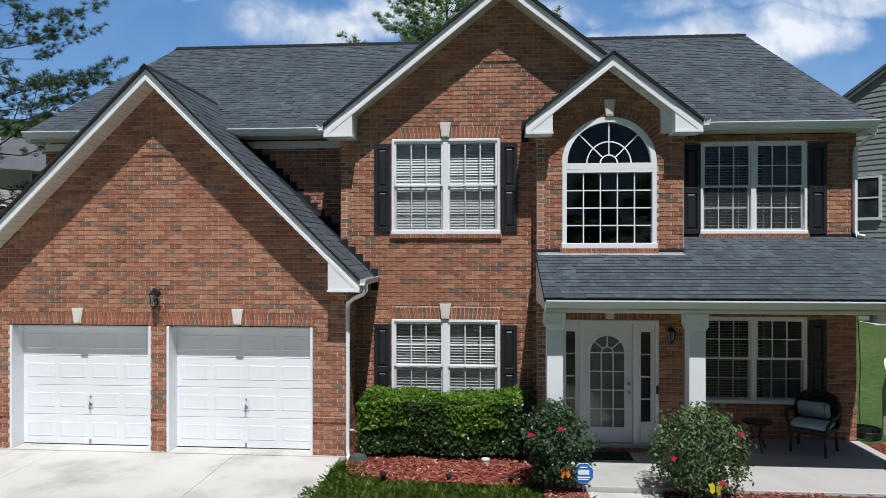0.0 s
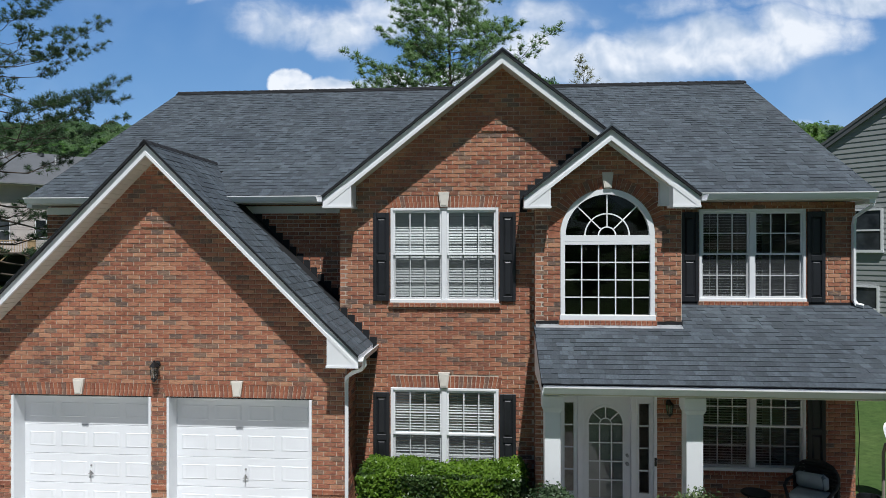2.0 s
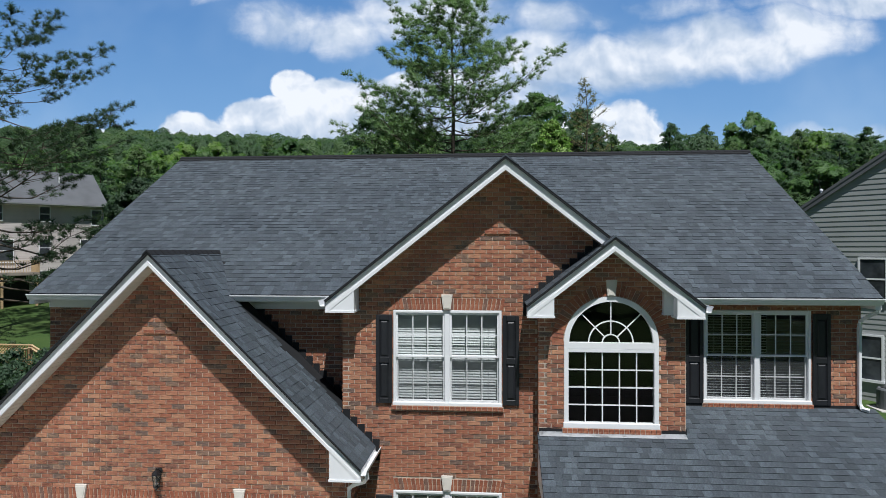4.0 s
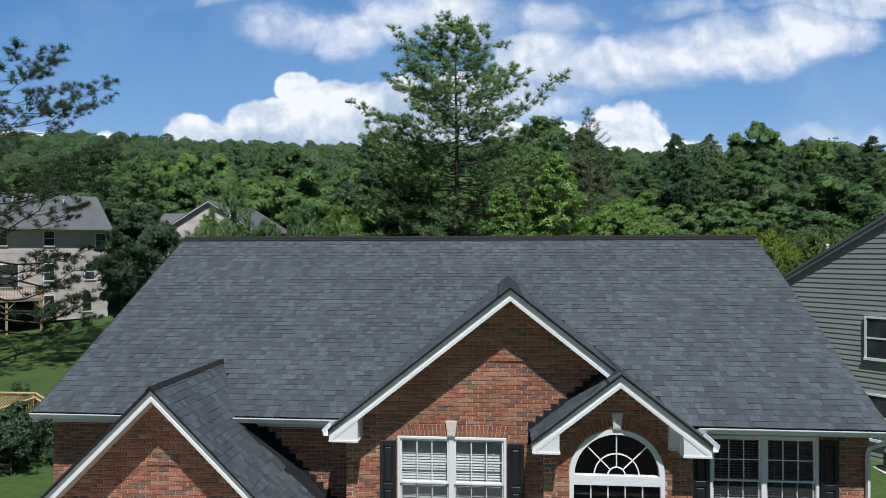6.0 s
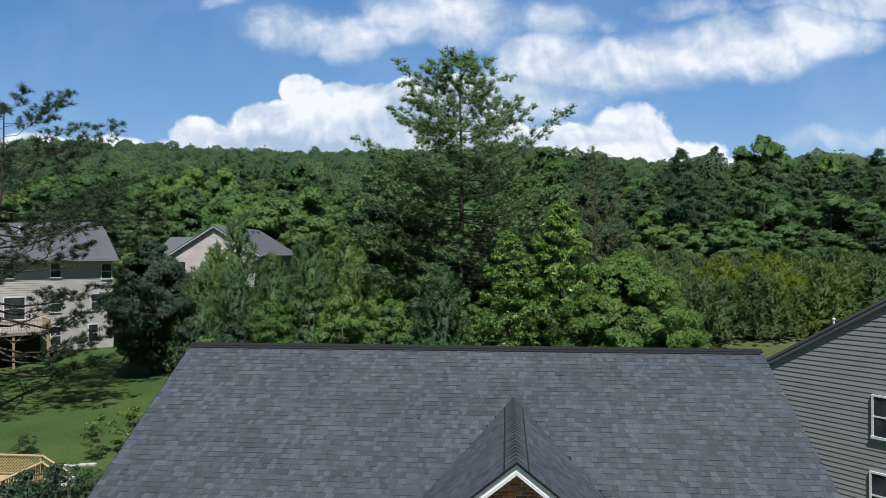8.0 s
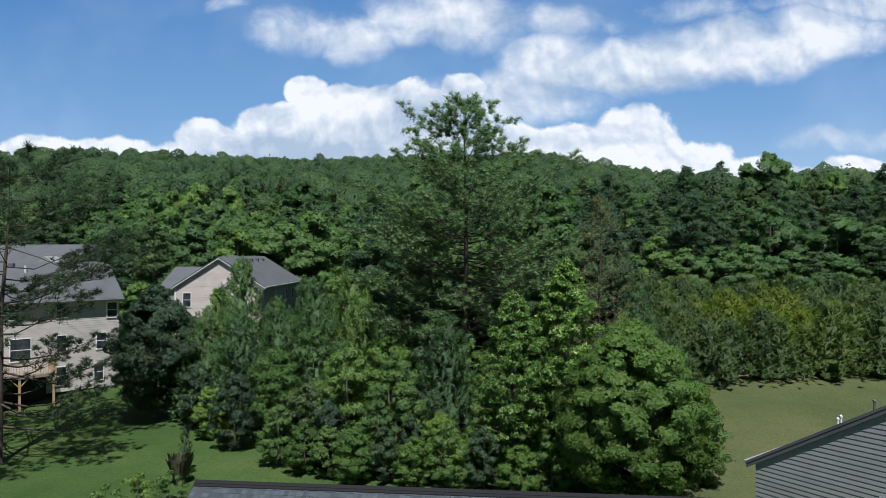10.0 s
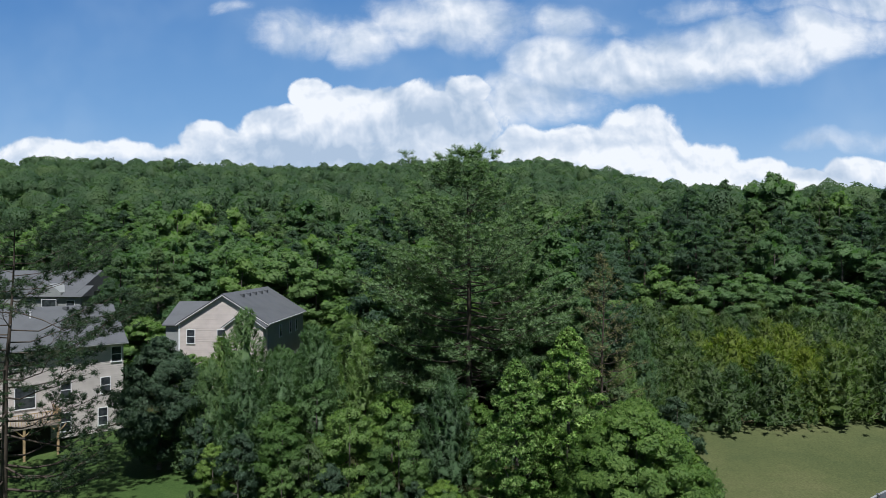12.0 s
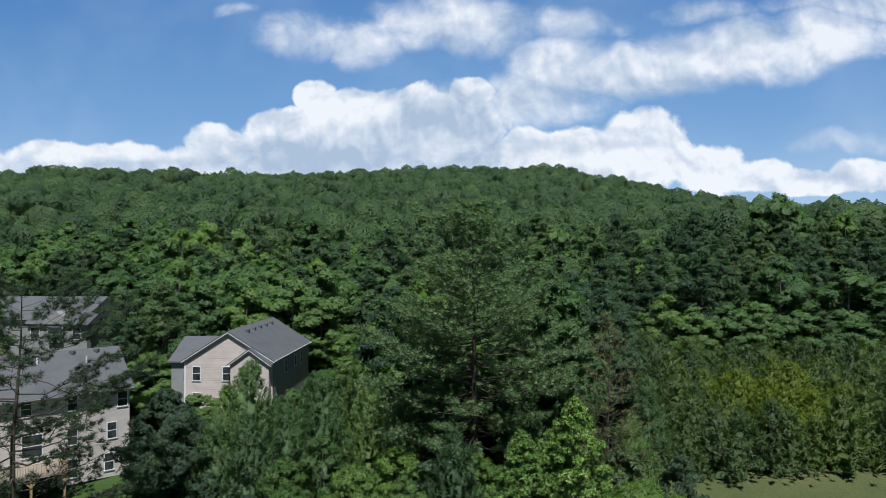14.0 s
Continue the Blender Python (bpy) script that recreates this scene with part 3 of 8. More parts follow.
def garage_spans(u_z):
    z = u_z + Z0
    half = min(3.15, (6.27 - 0.10 - z) / 0.98 if z > 2.7 else 3.15)
    if half < 0.05:
        return []
    return cut([(3.15 - half, 3.15 + half)], [(a + 8.65, b + 8.65) for a, b, c, d in GAR_DOORS if c - 0.2 < z < d + 0.22])


garage_wall = brick_wall("garage_wall", house, (-8.65, YG, Z0), (1, 0, 0), 6.3, 6.28, garage_spans, "red brick garage gable wall", (2.7, 6.2, 2.9, 4.6), 0.14, ([(0, 0), (6.3, 0), (6.3, 3.05), (3.15, 6.28), (0, 3.05)], [[(a + 8.65, 0.06), (b + 8.65, 0.06), (b + 8.65, 2.085 - Z0), (a + 8.65, 2.085 - Z0)] for a, b, c, d in GAR_DOORS]))
brick_wall("garage_side_wall", house, (-2.35, YG + 0.14, Z0), (0, 1, 0), 1.3, 3.0, lambda z: [(0.0, 1.24)])
MID_WIN_UP, MID_WIN_LOW = (-1.735, 0.135, 3.62, 5.25), (-1.735, 0.135, 0.50, 2.135)


def middle_spans(u_z):
    z = u_z + Z0
    right = 0.74 if z < 5.45 else (1.93 - (6.38 - z) / 0.785 if z < 6.38 else 3.0)
    if z > 5.2:
        half = (7.84 - 0.09 - z) / 0.79
        if half < 0.03:
            return []
        sp = [(max(-2.63, 0.2 - half), min(right, 0.2 + half))]
    else:
        sp = [(-2.63, right)]
    holes = [(w[0], w[1]) for w in (MID_WIN_UP, MID_WIN_LOW) if w[2] - 0.075 < z < w[3] + 0.22]
    return [(a + 2.63, b + 2.63) for a, b in cut(sp, holes)]


middle_wall = brick_wall("middle_wall", house, (-2.63, YM, Z0), (1, 0, 0), 5.6, 7.86, middle_spans, "red brick front gable wall", (0.0, 3.3, 2.5, 6.6), 0.14, ([(0, 0), (3.37, 0), (3.37, 5.55), (4.50, 6.32), (4.56, 6.47), (2.83, 7.86), (0, 5.62)], [[(w[0] + 2.63, w[2] - Z0), (w[1] + 2.63, w[2] - Z0), (w[1] + 2.63, w[3] - Z0), (w[0] + 2.63, w[3] - Z0)] for w in (MID_WIN_UP, MID_WIN_LOW)]))
brick_wall("middle_side_wall", house, (-2.63, YR, Z0), (0, -1, 0), 0.58, 5.5, lambda z: [(0.0, 0.58)])
PAL = (1.157, 2.687, 3.374, 4.76)
PAL_C, PAL_R = 1.922, 0.765
DOOR = (1.13, 2.72, 0.12, 2.18)


def entry_spans(u_z):
    z = u_z + Z0
    half = min(1.18, (6.50 - 0.09 - z) / 0.785) if z > 5.1 else 1.18
    if half < 0.03:
        return []
    sp = [(1.93 - half, 1.93 + half)]
    holes = []
    if DOOR[2] - 0.3 < z < DOOR[3] + 0.18:
        holes.append((DOOR[0], DOOR[1]))
    if PAL[2] - 0.09 < z < PAL[3]:
        holes.append((PAL[0], PAL[1]))
    elif PAL[3] <= z < PAL[3] + PAL_R + 0.17:
        h = math.sqrt(max(0.0, (PAL_R + 0.18) ** 2 - (z - PAL[3]) ** 2))
        holes.append((PAL_C - h, PAL_C + h))
    return [(a - 0.74, b - 0.74) for a, b in cut(sp, holes)]


entry_wall = brick_wall("entry_wall", house, (0.74, YE, Z0), (1, 0, 0), 2.38, 6.5, entry_spans, "red brick entry bay wall", (0.0, 2.4, 0.5, 6.0), 0.14, ([(0, 0), (2.38, 0), (2.38, 5.58), (1.19, 6.51), (0, 5.58)], [[(DOOR[0] - 0.74, 0.02), (DOOR[1] - 0.74, 0.02), (DOOR[1] - 0.74, DOOR[3] - Z0), (DOOR[0] - 0.74, DOOR[3] - Z0)], [(PAL[0] - 0.74, PAL[2] - Z0), (PAL[1] - 0.74, PAL[2] - Z0)] + [(x - 0.74, z - Z0) for x, z in arc(PAL_C, PAL[3], PAL_R, 0, math.pi, 24)]]))
brick_wall("entry_side_wall", house, (0.74, YM, Z0), (0, -1, 0), 0.3, 5.6, lambda z: [(0.0, 0.3)])
brick_wall("entry_side_wall", house, (3.11, YE + 0.14, Z0), (0, 1, 0), 0.8, 5.6, lambda z: [(0.0, 0.74)])
R_WIN_UP, R_WIN_LOW = (3.66, 5.465, 3.63, 5.235), (3.66, 5.465, 0.66, 2.165)


def main_spans(u_z):
    z = u_z + Z0
    sp = [(-8.45, -2.63), (3.11, XR)]
    holes = [(w[0], w[1]) for w in (R_WIN_UP, R_WIN_LOW) if w[2] - 0.075 < z < w[3]]
    return [(a - XL, b - XL) for a, b in cut(sp, holes)]


main_wall = brick_wall("main_wall", house, (XL, YR, Z0), (1, 0, 0), 14.74, 5.45, main_spans, "red brick main front wall", (12.0, 14.8, 0.3, 5.3), 0.14, ([(0, 0), (14.74, 0), (14.74, 5.45), (11.56, 5.45), (11.56, 3.0), (5.82, 3.0), (5.82, 5.45), (0, 5.45)], [[(w[0] - XL, w[2] - Z0), (w[1] - XL, w[2] - Z0), (w[1] - XL, w[3] - Z0), (w[0] - XL, w[3] - Z0)] for w in (R_WIN_UP, R_WIN_LOW)]))
g = Geo()
g.extrude([(XL, YR + 0.14, Z0), (XL, 22.0, Z0), (XL, 22.0, 5.5), (XL, RIDGE_Y, RIDGE_Z - 0.12), (XL, YR + 0.14, 5.6)], (0.14, 0, 0))
part("end_wall", g, SIDING_BEIGE, house, "pale sided end wall")
g = Geo()
g.extrude([(XR - 0.14, YR + 0.14, Z0), (XR - 0.14, 22.0, Z0), (XR - 0.14, 22.0, 5.5), (XR - 0.14, RIDGE_Y, RIDGE_Z - 0.12), (XR - 0.14, YR + 0.14, 5.6)], (0.14, 0, 0))
part("end_wall", g, SIDING_BEIGE, house, "pale sided end wall")
part("rear_wall", Geo().box(XL, XR, 22.0, 22.14, Z0, 5.6), SIDING_BEIGE, house, "pale sided rear wall")
part("garage_end_wall", Geo().box(-8.65, -8.51, YG + 0.14, YR, Z0, 3.0), MORTAR, house)
part("house_floor", Geo().box(XL + 0.14, XR - 0.14, YR + 0.15, 21.9, Z0, -0.02).box(-8.5, -2.5, YG + 0.45, YR + 0.1, Z0, -0.02).box(-2.6, 3.0, YM + 0.16, YR + 0.1, Z0, -0.02), ROOM_DARKENED, house, "plain interior floor, near-black for indoor shade")
part("upper_floor", Geo().box(XL + 0.14, XR - 0.14, YR + 0.15, 21.9, 2.66, 2.9).box(-2.4, 0.7, YM + 0.16, YR + 0.1, 2.66, 2.9).box(0.9, 2.95, YE + 0.16, YR + 0.1, 2.66, 2.9), ROOM_DARKENED, house, "plain interior upper floor, near-black for indoor shade")
part("inner_wall", Geo().box(XL + 0.14, XR - 0.14, 15.4, 15.5, 0.0, 5.5), ROOM_DARKENED, house, "plain interior wall, near-black for indoor shade")

# belt course, ledges, lintels, keystones and brick sills
for x0, x1 in ((-8.65, -8.10), (-5.635, -5.365), (-2.905, -2.35)):
    brick_row("belt_course", house, x0, x1, 0.54, 0.62, YG, 0.2, 0.022, 0, "projecting brick belt course")
for x0, x1, z0, z1 in GAR_DOORS:
    brick_row("lintel", house, x0 - 0.02, x1 + 0.02, z1 + 0.004, z1 + 0.215, YG, 0.062, 0.004, 0.05, "upright red brick lintel")
    part("lintel_bar", Geo().box(x0 - 0.05, x1 + 0.05, YG + 0.005, YG + 0.13, z1 - 0.012, z1 + 0.002), EDGE, garage_wall)
    keystone((x0 + x1) / 2 - 0.01, z1 + 0.03, z1 + 0.285, YG, 0.115, 0.195, garage_wall)
for w in (MID_WIN_UP, MID_WIN_LOW):
    brick_row("lintel", house, w[0] - 0.02, w[1] + 0.02, w[3] + 0.004, w[3] + 0.21, YM, 0.062, 0.004, 0.05, "upright red brick lintel")
    keystone((w[0] + w[1]) / 2, w[3] + 0.02, w[3] + 0.275, YM, 0.125, 0.195, middle_wall)
    brick_row("brick_sill", house, w[0] - 0.03, w[1] + 0.03, w[2] - 0.085, w[2] - 0.012, YM, 0.085, 0.05, 0, "projecting brick sill")
for w in (R_WIN_UP, R_WIN_LOW):
    brick_row("brick_sill", house, w[0] - 0.03, w[1] + 0.03, w[2] - 0.085, w[2] - 0.012, YR, 0.085, 0.05, 0, "projecting brick sill")
brick_row("brick_sill", house, PAL[0] - 0.03, PAL[1] + 0.03, PAL[2] - 0.095, PAL[2] - 0.012, YE, 0.075, 0.05, 0, "projecting brick sill")
brick_row("lintel", house, DOOR[0], DOOR[1], DOOR[3] + 0.004, DOOR[3] + 0.18, YE, 0.062, 0.004, 0.03, "upright red brick lintel")
keystone(1.93, DOOR[3] + 0.02, DOOR[3] + 0.25, YE, 0.115, 0.175, entry_wall)
brick_row("ledge", house, -5.80, -5.22, 4.90, 4.965, YG, 0.2, 0.02, 0, "projecting brick ledge")
brick_row("ledge", house, -0.16, 0.50, 6.56, 6.63, YM, 0.2, 0.02, 0, "projecting brick ledge")
g = Geo()
n_arch = 36
for i in range(n_arch):
    a0, a1 = math.pi * (i + 0.08) / n_arch, math.pi * (i + 0.92) / n_arch
    r0, r1, pr = PAL_R + 0.012, PAL_R + 0.20, 0.003 + float(RNG.uniform(0, 0.004))
    pts = [(PAL_C + r * math.cos(a), PAL[3] + r * math.sin(a)) for r, a in ((r0, a0), (r1, a0), (r1, a1), (r0, a1))]
    g.extrude([(x, YE + 0.03, z) for x, z in pts], (0, -0.03 - pr, 0))
part("arch_bricks", g, LINTEL_BRICK, entry_wall, "ring of red arch bricks")
keystone(1.925, 5.535, 5.80, YE, 0.12, 0.18, entry_wall)

# roofs
roof = part("main_roof", Geo().extrude([(XL - 0.08, EAVE_Y, EAVE_Z), (XL - 0.08, RIDGE_Y, RIDGE_Z), (XL - 0.08, 22.45, main_z(22.45)), (XL - 0.08, 22.45, main_z(22.45) - 0.1), (XL - 0.08, RIDGE_Y, RIDGE_Z - 0.11), (XL - 0.08, EAVE_Y, EAVE_Z - 0.06)], (XR - XL + 0.17, 0, 0)), EDGE, house, "dark grey shingle main roof")


def clear_of_gables(p):
    for key, (cx, az, half, sl, yf) in GABLES.items():
        if abs(p.x - cx) < half and gable_z(key, p.x) > p.z + 0.03 and p.y > yf:
            return False
    return not (-2.6 < p.x < 3.0 and p.y < 11.6)


up_main = (0, RIDGE_Y - EAVE_Y, RIDGE_Z - EAVE_Z)
shingle_slope(roof, (XL - 0.06, EAVE_Y - 0.02, EAVE_Z - 0.008), (1, 0, 0), up_main, XR - XL + 0.17, math.hypot(RIDGE_Y - EAVE_Y, RIDGE_Z - EAVE_Z), clear_of_gables)
ridge_caps(roof, (XL - 0.06, RIDGE_Y, RIDGE_Z + 0.02), (XR + 0.09, RIDGE_Y, RIDGE_Z + 0.02), MAIN, 0.10, EDGE)
part("ridge_vent", Geo().extrude([(XL - 0.06, RIDGE_Y - 0.165, RIDGE_Z - 0.13), (XL - 0.06, RIDGE_Y - 0.165, RIDGE_Z - 0.055), (XL - 0.06, RIDGE_Y, RIDGE_Z + 0.03), (XL - 0.06, RIDGE_Y + 0.165, RIDGE_Z - 0.055), (XL - 0.06, RIDGE_Y + 0.165, RIDGE_Z - 0.13)], (XR - XL + 0.1, 0, 0)), EDGE, roof, "black ridge vent")


def gable_roof(key, y_back, y_wall, keep, name, label, returns, ridge_end):
    cx, az, half, sl, yf = GABLES[key]
    ez = az - sl * half
    loop = [(cx - half, yf - 0.05, ez), (cx, yf - 0.05, az), (cx + half, yf - 0.05, ez), (cx + half, yf - 0.05, ez - 0.042), (cx, yf - 0.05, az - 0.044), (cx - half, yf - 0.05, ez - 0.042)]
    r = part(name, Geo().extrude(loop, (0, y_back - yf + 0.05, 0)), EDGE, house, label)
    ln = half * math.hypot(1, sl)
    shingle_slope(r, (cx + half + 0.01, yf - 0.055, ez - 0.008), (0, 1, 0), (-1, 0, sl), y_back - yf + 0.05, ln, keep)
    shingle_slope(r, (cx - half - 0.01, y_back, ez - 0.008), (0, -1, 0), (1, 0, sl), y_back - yf + 0.055, ln, keep)
    ridge_caps(r, (cx, yf - 0.06, az - 0.01), (cx, ridge_end, az - 0.01), sl, 0.075 if key == "garage" else 0.185, EDGE if key == "garage" else None)
    if key != "garage":
        # added black strip, wider than the caps, draws a dark edge on either side
        strip = [(cx + d, yf - 0.058, az - sl * abs(d) + dz) for d, dz in ((-0.215, 0.016), (0.0, 0.022), (0.215, 0.016), (0.215, 0.004), (0.0, 0.006), (-0.215, 0.004))]
        part("ridge_underlay", Geo().extrude(strip, (0, ridge_end - yf + 0.05, 0)), EDGE, r, "black strip under the ridge caps")
    for s in (-1, 1):
        q = lambda d, dz: (cx + s * d, yf, az - sl * d + dz)
        part("rake_board", Geo().extrude([q(0, -0.046), q(half, -0.046), q(half, -0.222), q(0, -0.222)], (0, 0.03, 0)), WHITE, r, "white rake board")
        part("rake_moulding", Geo().extrude([(p[0], p[1] - 0.02, p[2]) for p in (q(0, -0.165), q(half - 0.02, -0.165), q(half - 0.02, -0.228), q(0, -0.228))], (0, 0.0205, 0)), WHITE, r)
        inner = half - returns
        sf = Geo()
        steps = max(4, int(inner * math.hypot(1, sl) / 0.11))
        for i in range(steps):
            a, b = inner * i / steps + 0.004, inner * (i + 1) / steps - 0.004
            sf.extrude([(cx + s * a, yf + 0.03, az - sl * a - 0.200), (cx + s * b, yf + 0.03, az - sl * b - 0.200), (cx + s * b, yf + 0.03, az - sl * b - 0.187), (cx + s * a, yf + 0.03, az - sl * a - 0.187)], (0, y_wall - yf - 0.03, 0))
        sf.extrude([(cx, yf + 0.03, az - 0.181), (cx + s * inner, yf + 0.03, az - sl * inner - 0.181), (cx + s * inner, yf + 0.03, az - sl * inner - 0.173), (cx, yf + 0.03, az - 0.173)], (0, y_wall - yf - 0.03, 0))
        part("soffit", sf, SOFFIT, r, "cream vented soffit panels")
        zb = ez - 0.13 - 0.06
        top_in = az - sl * inner - 0.14
        if returns > 0:
            cr = Geo().extrude([(cx + s * inner, yf - 0.012, zb), (cx + s * (half - 0.005), yf - 0.012, zb), (cx + s * (half - 0.005), yf - 0.012, ez - 0.062), (cx + s * inner, yf - 0.012, top_in)], (0, y_wall - yf + 0.012, 0))
            cr.extrude([(cx + s * (inner - 0.012), yf - 0.028, zb - 0.02), (cx + s * half, yf - 0.028, zb - 0.02), (cx + s * half, yf - 0.028, zb + 0.012), (cx + s * (inner - 0.012), yf - 0.028, zb + 0.012)], (0, y_wall - yf + 0.028, 0))
            part("cornice_return", cr, WHITE, r, "white boxed cornice return")
    return r


def keep_garage(p):
    return not (p.y > EAVE_Y and main_z(p.y) > p.z + 0.04) and not (p.x > -2.64 and p.y > YM)


def keep_upper(p):
    return not (p.y > EAVE_Y and main_z(p.y) > p.z + 0.04)


def keep_entry(p):
    return keep_upper(p) and not (p.y > YM and gable_z("middle", p.x) > p.z + 0.02)


garage_roof = gable_roof("garage", 12.75, YG, keep_garage, "garage_roof", "steep dark grey shingle garage roof", 0.50, 12.66)
middle_roof = gable_roof("middle", 15.6, YM, keep_upper, "gable_roof", "dark grey shingle front gable roof", 0.49, 15.42)
entry_roof = gable_roof("entry", 13.2, YE, keep_entry, "gable_roof", "small dark grey shingle gable roof over entry bay", 0.43, 12.9)

# stepped black flashing where roofs meet brick
for key, x0, x1, y, wall in (("garage", -2.62, -2.02, YM, middle_wall), ("entry", 0.50, 1.75, YM, middle_wall), ("garage", -4.62, -2.66, YR, main_wall)):
    x = x0
    while x < x1:
        zt = gable_z(key, x + 0.05)
        part("step_flashing", Geo().box(x, x + 0.125, y - 0.014, y - 0.007, zt - 0.25, zt + 0.12), EDGE, wall)
        x += 0.13
y = YM
while y < YR - 0.1:
    part("step_flashing", Geo().box(-2.645, -2.638, y, y + 0.18, gable_z("garage", -2.64) - 0.15, gable_z("garage", -2.64) + 0.12), EDGE, middle_wall)
    y += 0.19


def gutter(x0, x1, y_front, z_top, parent, y_back):
    """Box gutter with a fascia behind, and a soffit to the wall."""
    g = Geo()
    prof = [(0.0, 0.0), (0.0, -0.016), (0.012, -0.022), (0.054, -0.10), (0.11, -0.10), (0.11, -0.002), (0.104, -0.002), (0.104, -0.09), (0.06, -0.09), (0.014, -0.014), (0.012, 0.0)]
    g.extrude([(x0, y_front + a, z_top + b) for a, b in prof], (x1 - x0, 0, 0))
    gt = part("gutter", g, WHITE, parent, "white metal gutter")
    part("fascia", Geo().box(x0, x1, y_front + 0.112, y_front + 0.135, z_top - 0.12, z_top - 0.0), WHITE, parent, "white fascia board")
    part("soffit", Geo().box(x0, x1, y_front + 0.1352, y_back, z_top - 0.12, z_top - 0.105), SOFFIT, parent, "cream soffit")
    return gt


gutter(-8.53, -4.45, EAVE_Y - 0.10, EAVE_Z - 0.015, roof, YR)
gutter(-4.45, -2.70, EAVE_Y - 0.10, EAVE_Z - 0.015, roof, YR)
gutter(3.32, 6.38, EAVE_Y - 0.10, EAVE_Z - 0.015, roof, YR)
part("frieze", Geo().box(-8.45, -2.64, YR - 0.02, YR - 0.002, 5.2, 5.335), WHITE, main_wall)
part("eave_box", Geo().box(XL - 0.08, XL + 0.02, EAVE_Y, YR, 5.30, 5.46), WHITE, roof)
part("eave_box", Geo().box(XR - 0.01, XR + 0.09, EAVE_Y, YR, 5.30, 5.46), WHITE, roof)


def side_gutter(x, y0, y1, z_top, parent, s=1):
    g = Geo()
    prof = [(0.11, 0.0), (0.11, -0.012), (0.096, -0.03), (0.08, -0.10), (0.0, -0.10), (0.0, -0.002), (0.006, -0.002), (0.006, -0.09), (0.074, -0.09), (0.098, -0.012), (0.098, 0.0)]
    g.extrude([(x + s * a, y0, z_top + b) for a, b in prof], (0, y1 - y0, 0))
    return part("gutter", g, WHITE, parent, "white metal gutter")


side_gutter(-2.05, 9.98, YM - 0.02, 2.885, garage_roof)
side_gutter(-8.95, 9.98, YR, 2.885, garage_roof, -1)
side_gutter(3.325, 10.53, YR - 0.45, 5.40, entry_roof)
side_gutter(-2.835, 10.76, EAVE_Y + 0.1, 5.44, middle_roof, -1)


def downspout(points, parent, w=0.038):
    g = Geo().tube(points, w, 4)
    return part("downspout", g, WHITE, parent, "white metal downspout")


downspout([(-1.98, 10.10, 2.80), (-1.98, 10.12, 2.70), (-2.02, 10.16, 2.64), (-2.20, 10.24, 2.56), (-2.30, 10.30, 2.48), (-2.315, 10.335, 2.38), (-2.315, 10.335, 1.0), (-2.315, 10.335, 0.12), (-2.29, 10.28, 0.03), (-2.24, 10.15, -0.02)], house)
downspout([(6.36, 11.38, 5.38), (6.36, 11.40, 5.26), (6.30, 11.55, 5.18), (6.24, 11.70, 5.08), (6.235, 11.73, 4.95), (6.235, 11.73, 3.66), (6.26, 11.68, 3.58), (6.34, 11.62, 3.56)], house)

# ---- windows ----


def sash(parent, x0, x1, z0, z1, y, cols, rows, pane, bar=0.034):
    g = Geo()
    g.cbox(x0, x0 + bar, y, y + 0.035, z0, z1, 0.004).cbox(x1 - bar, x1, y, y + 0.035, z0, z1, 0.004)
    g.cbox(x0 + bar, x1 - bar, y, y + 0.035, z0, z0 + bar, 0.004).cbox(x0 + bar, x1 - bar, y, y + 0.035, z1 - bar, z1, 0.004)
    s = part("sash", g, VINYL, parent)
    grid = Geo()
    a0, a1, b0, b1 = x0 + bar, x1 - bar, z0 + bar, z1 - bar
    for i in range(1, cols):
        x = a0 + (a1 - a0) * i / cols
        grid.box(x - 0.009, x + 0.009, y + 0.012, y + 0.024, b0, b1)
    for j in range(1, rows):
        z = b0 + (b1 - b0) * j / rows
        grid.box(a0, a1, y + 0.0125, y + 0.0235, z - 0.009, z + 0.009)
    part("muntins", grid, VINYL, parent)
    p = part("pane", Geo().add([(a0, y + 0.026, b0), (a1, y + 0.026, b0), (a1, y + 0.026, b1), (a0, y + 0.026, b1)], [(0, 1, 2, 3)]), pane, parent)
    p.visible_shadow = False
    return s


def blind(parent, x0, x1, z0, z1, y, tilt, drop=1.0):
    g = Geo()
    zt = z1
    zb = z1 - (z1 - z0) * drop
    n = int((zt - zb) / 0.048)
    for i in range(n):
        z = zt - 0.03 - i * 0.048
        dy, dz = 0.024 * math.cos(tilt), 0.024 * math.sin(tilt)
        sag = float(RNG.uniform(-0.002, 0.002))
        g.extrude([(x0, y - dy, z - dz + sag), (x0, y + dy, z + dz + sag), (x0, y + dy + 0.0008, z + dz + 0.003 + sag), (x0, y - dy, z - dz + 0.003 + sag)], (x1 - x0, 0, 0))
    g.box(x0, x1, y - 0.03, y + 0.03, zt - 0.02, zt + 0.03)
    g.box(x0, x1, y - 0.025, y + 0.025, zb - 0.012, zb + 0.012)
    for f in (0.2, 0.8):
        x = x0 + (x1 - x0) * f
        g.box(x - 0.002, x + 0.002, y - 0.027, y - 0.025, zb, zt)
    return part("blind", g, BLIND, parent, "white slatted blind")


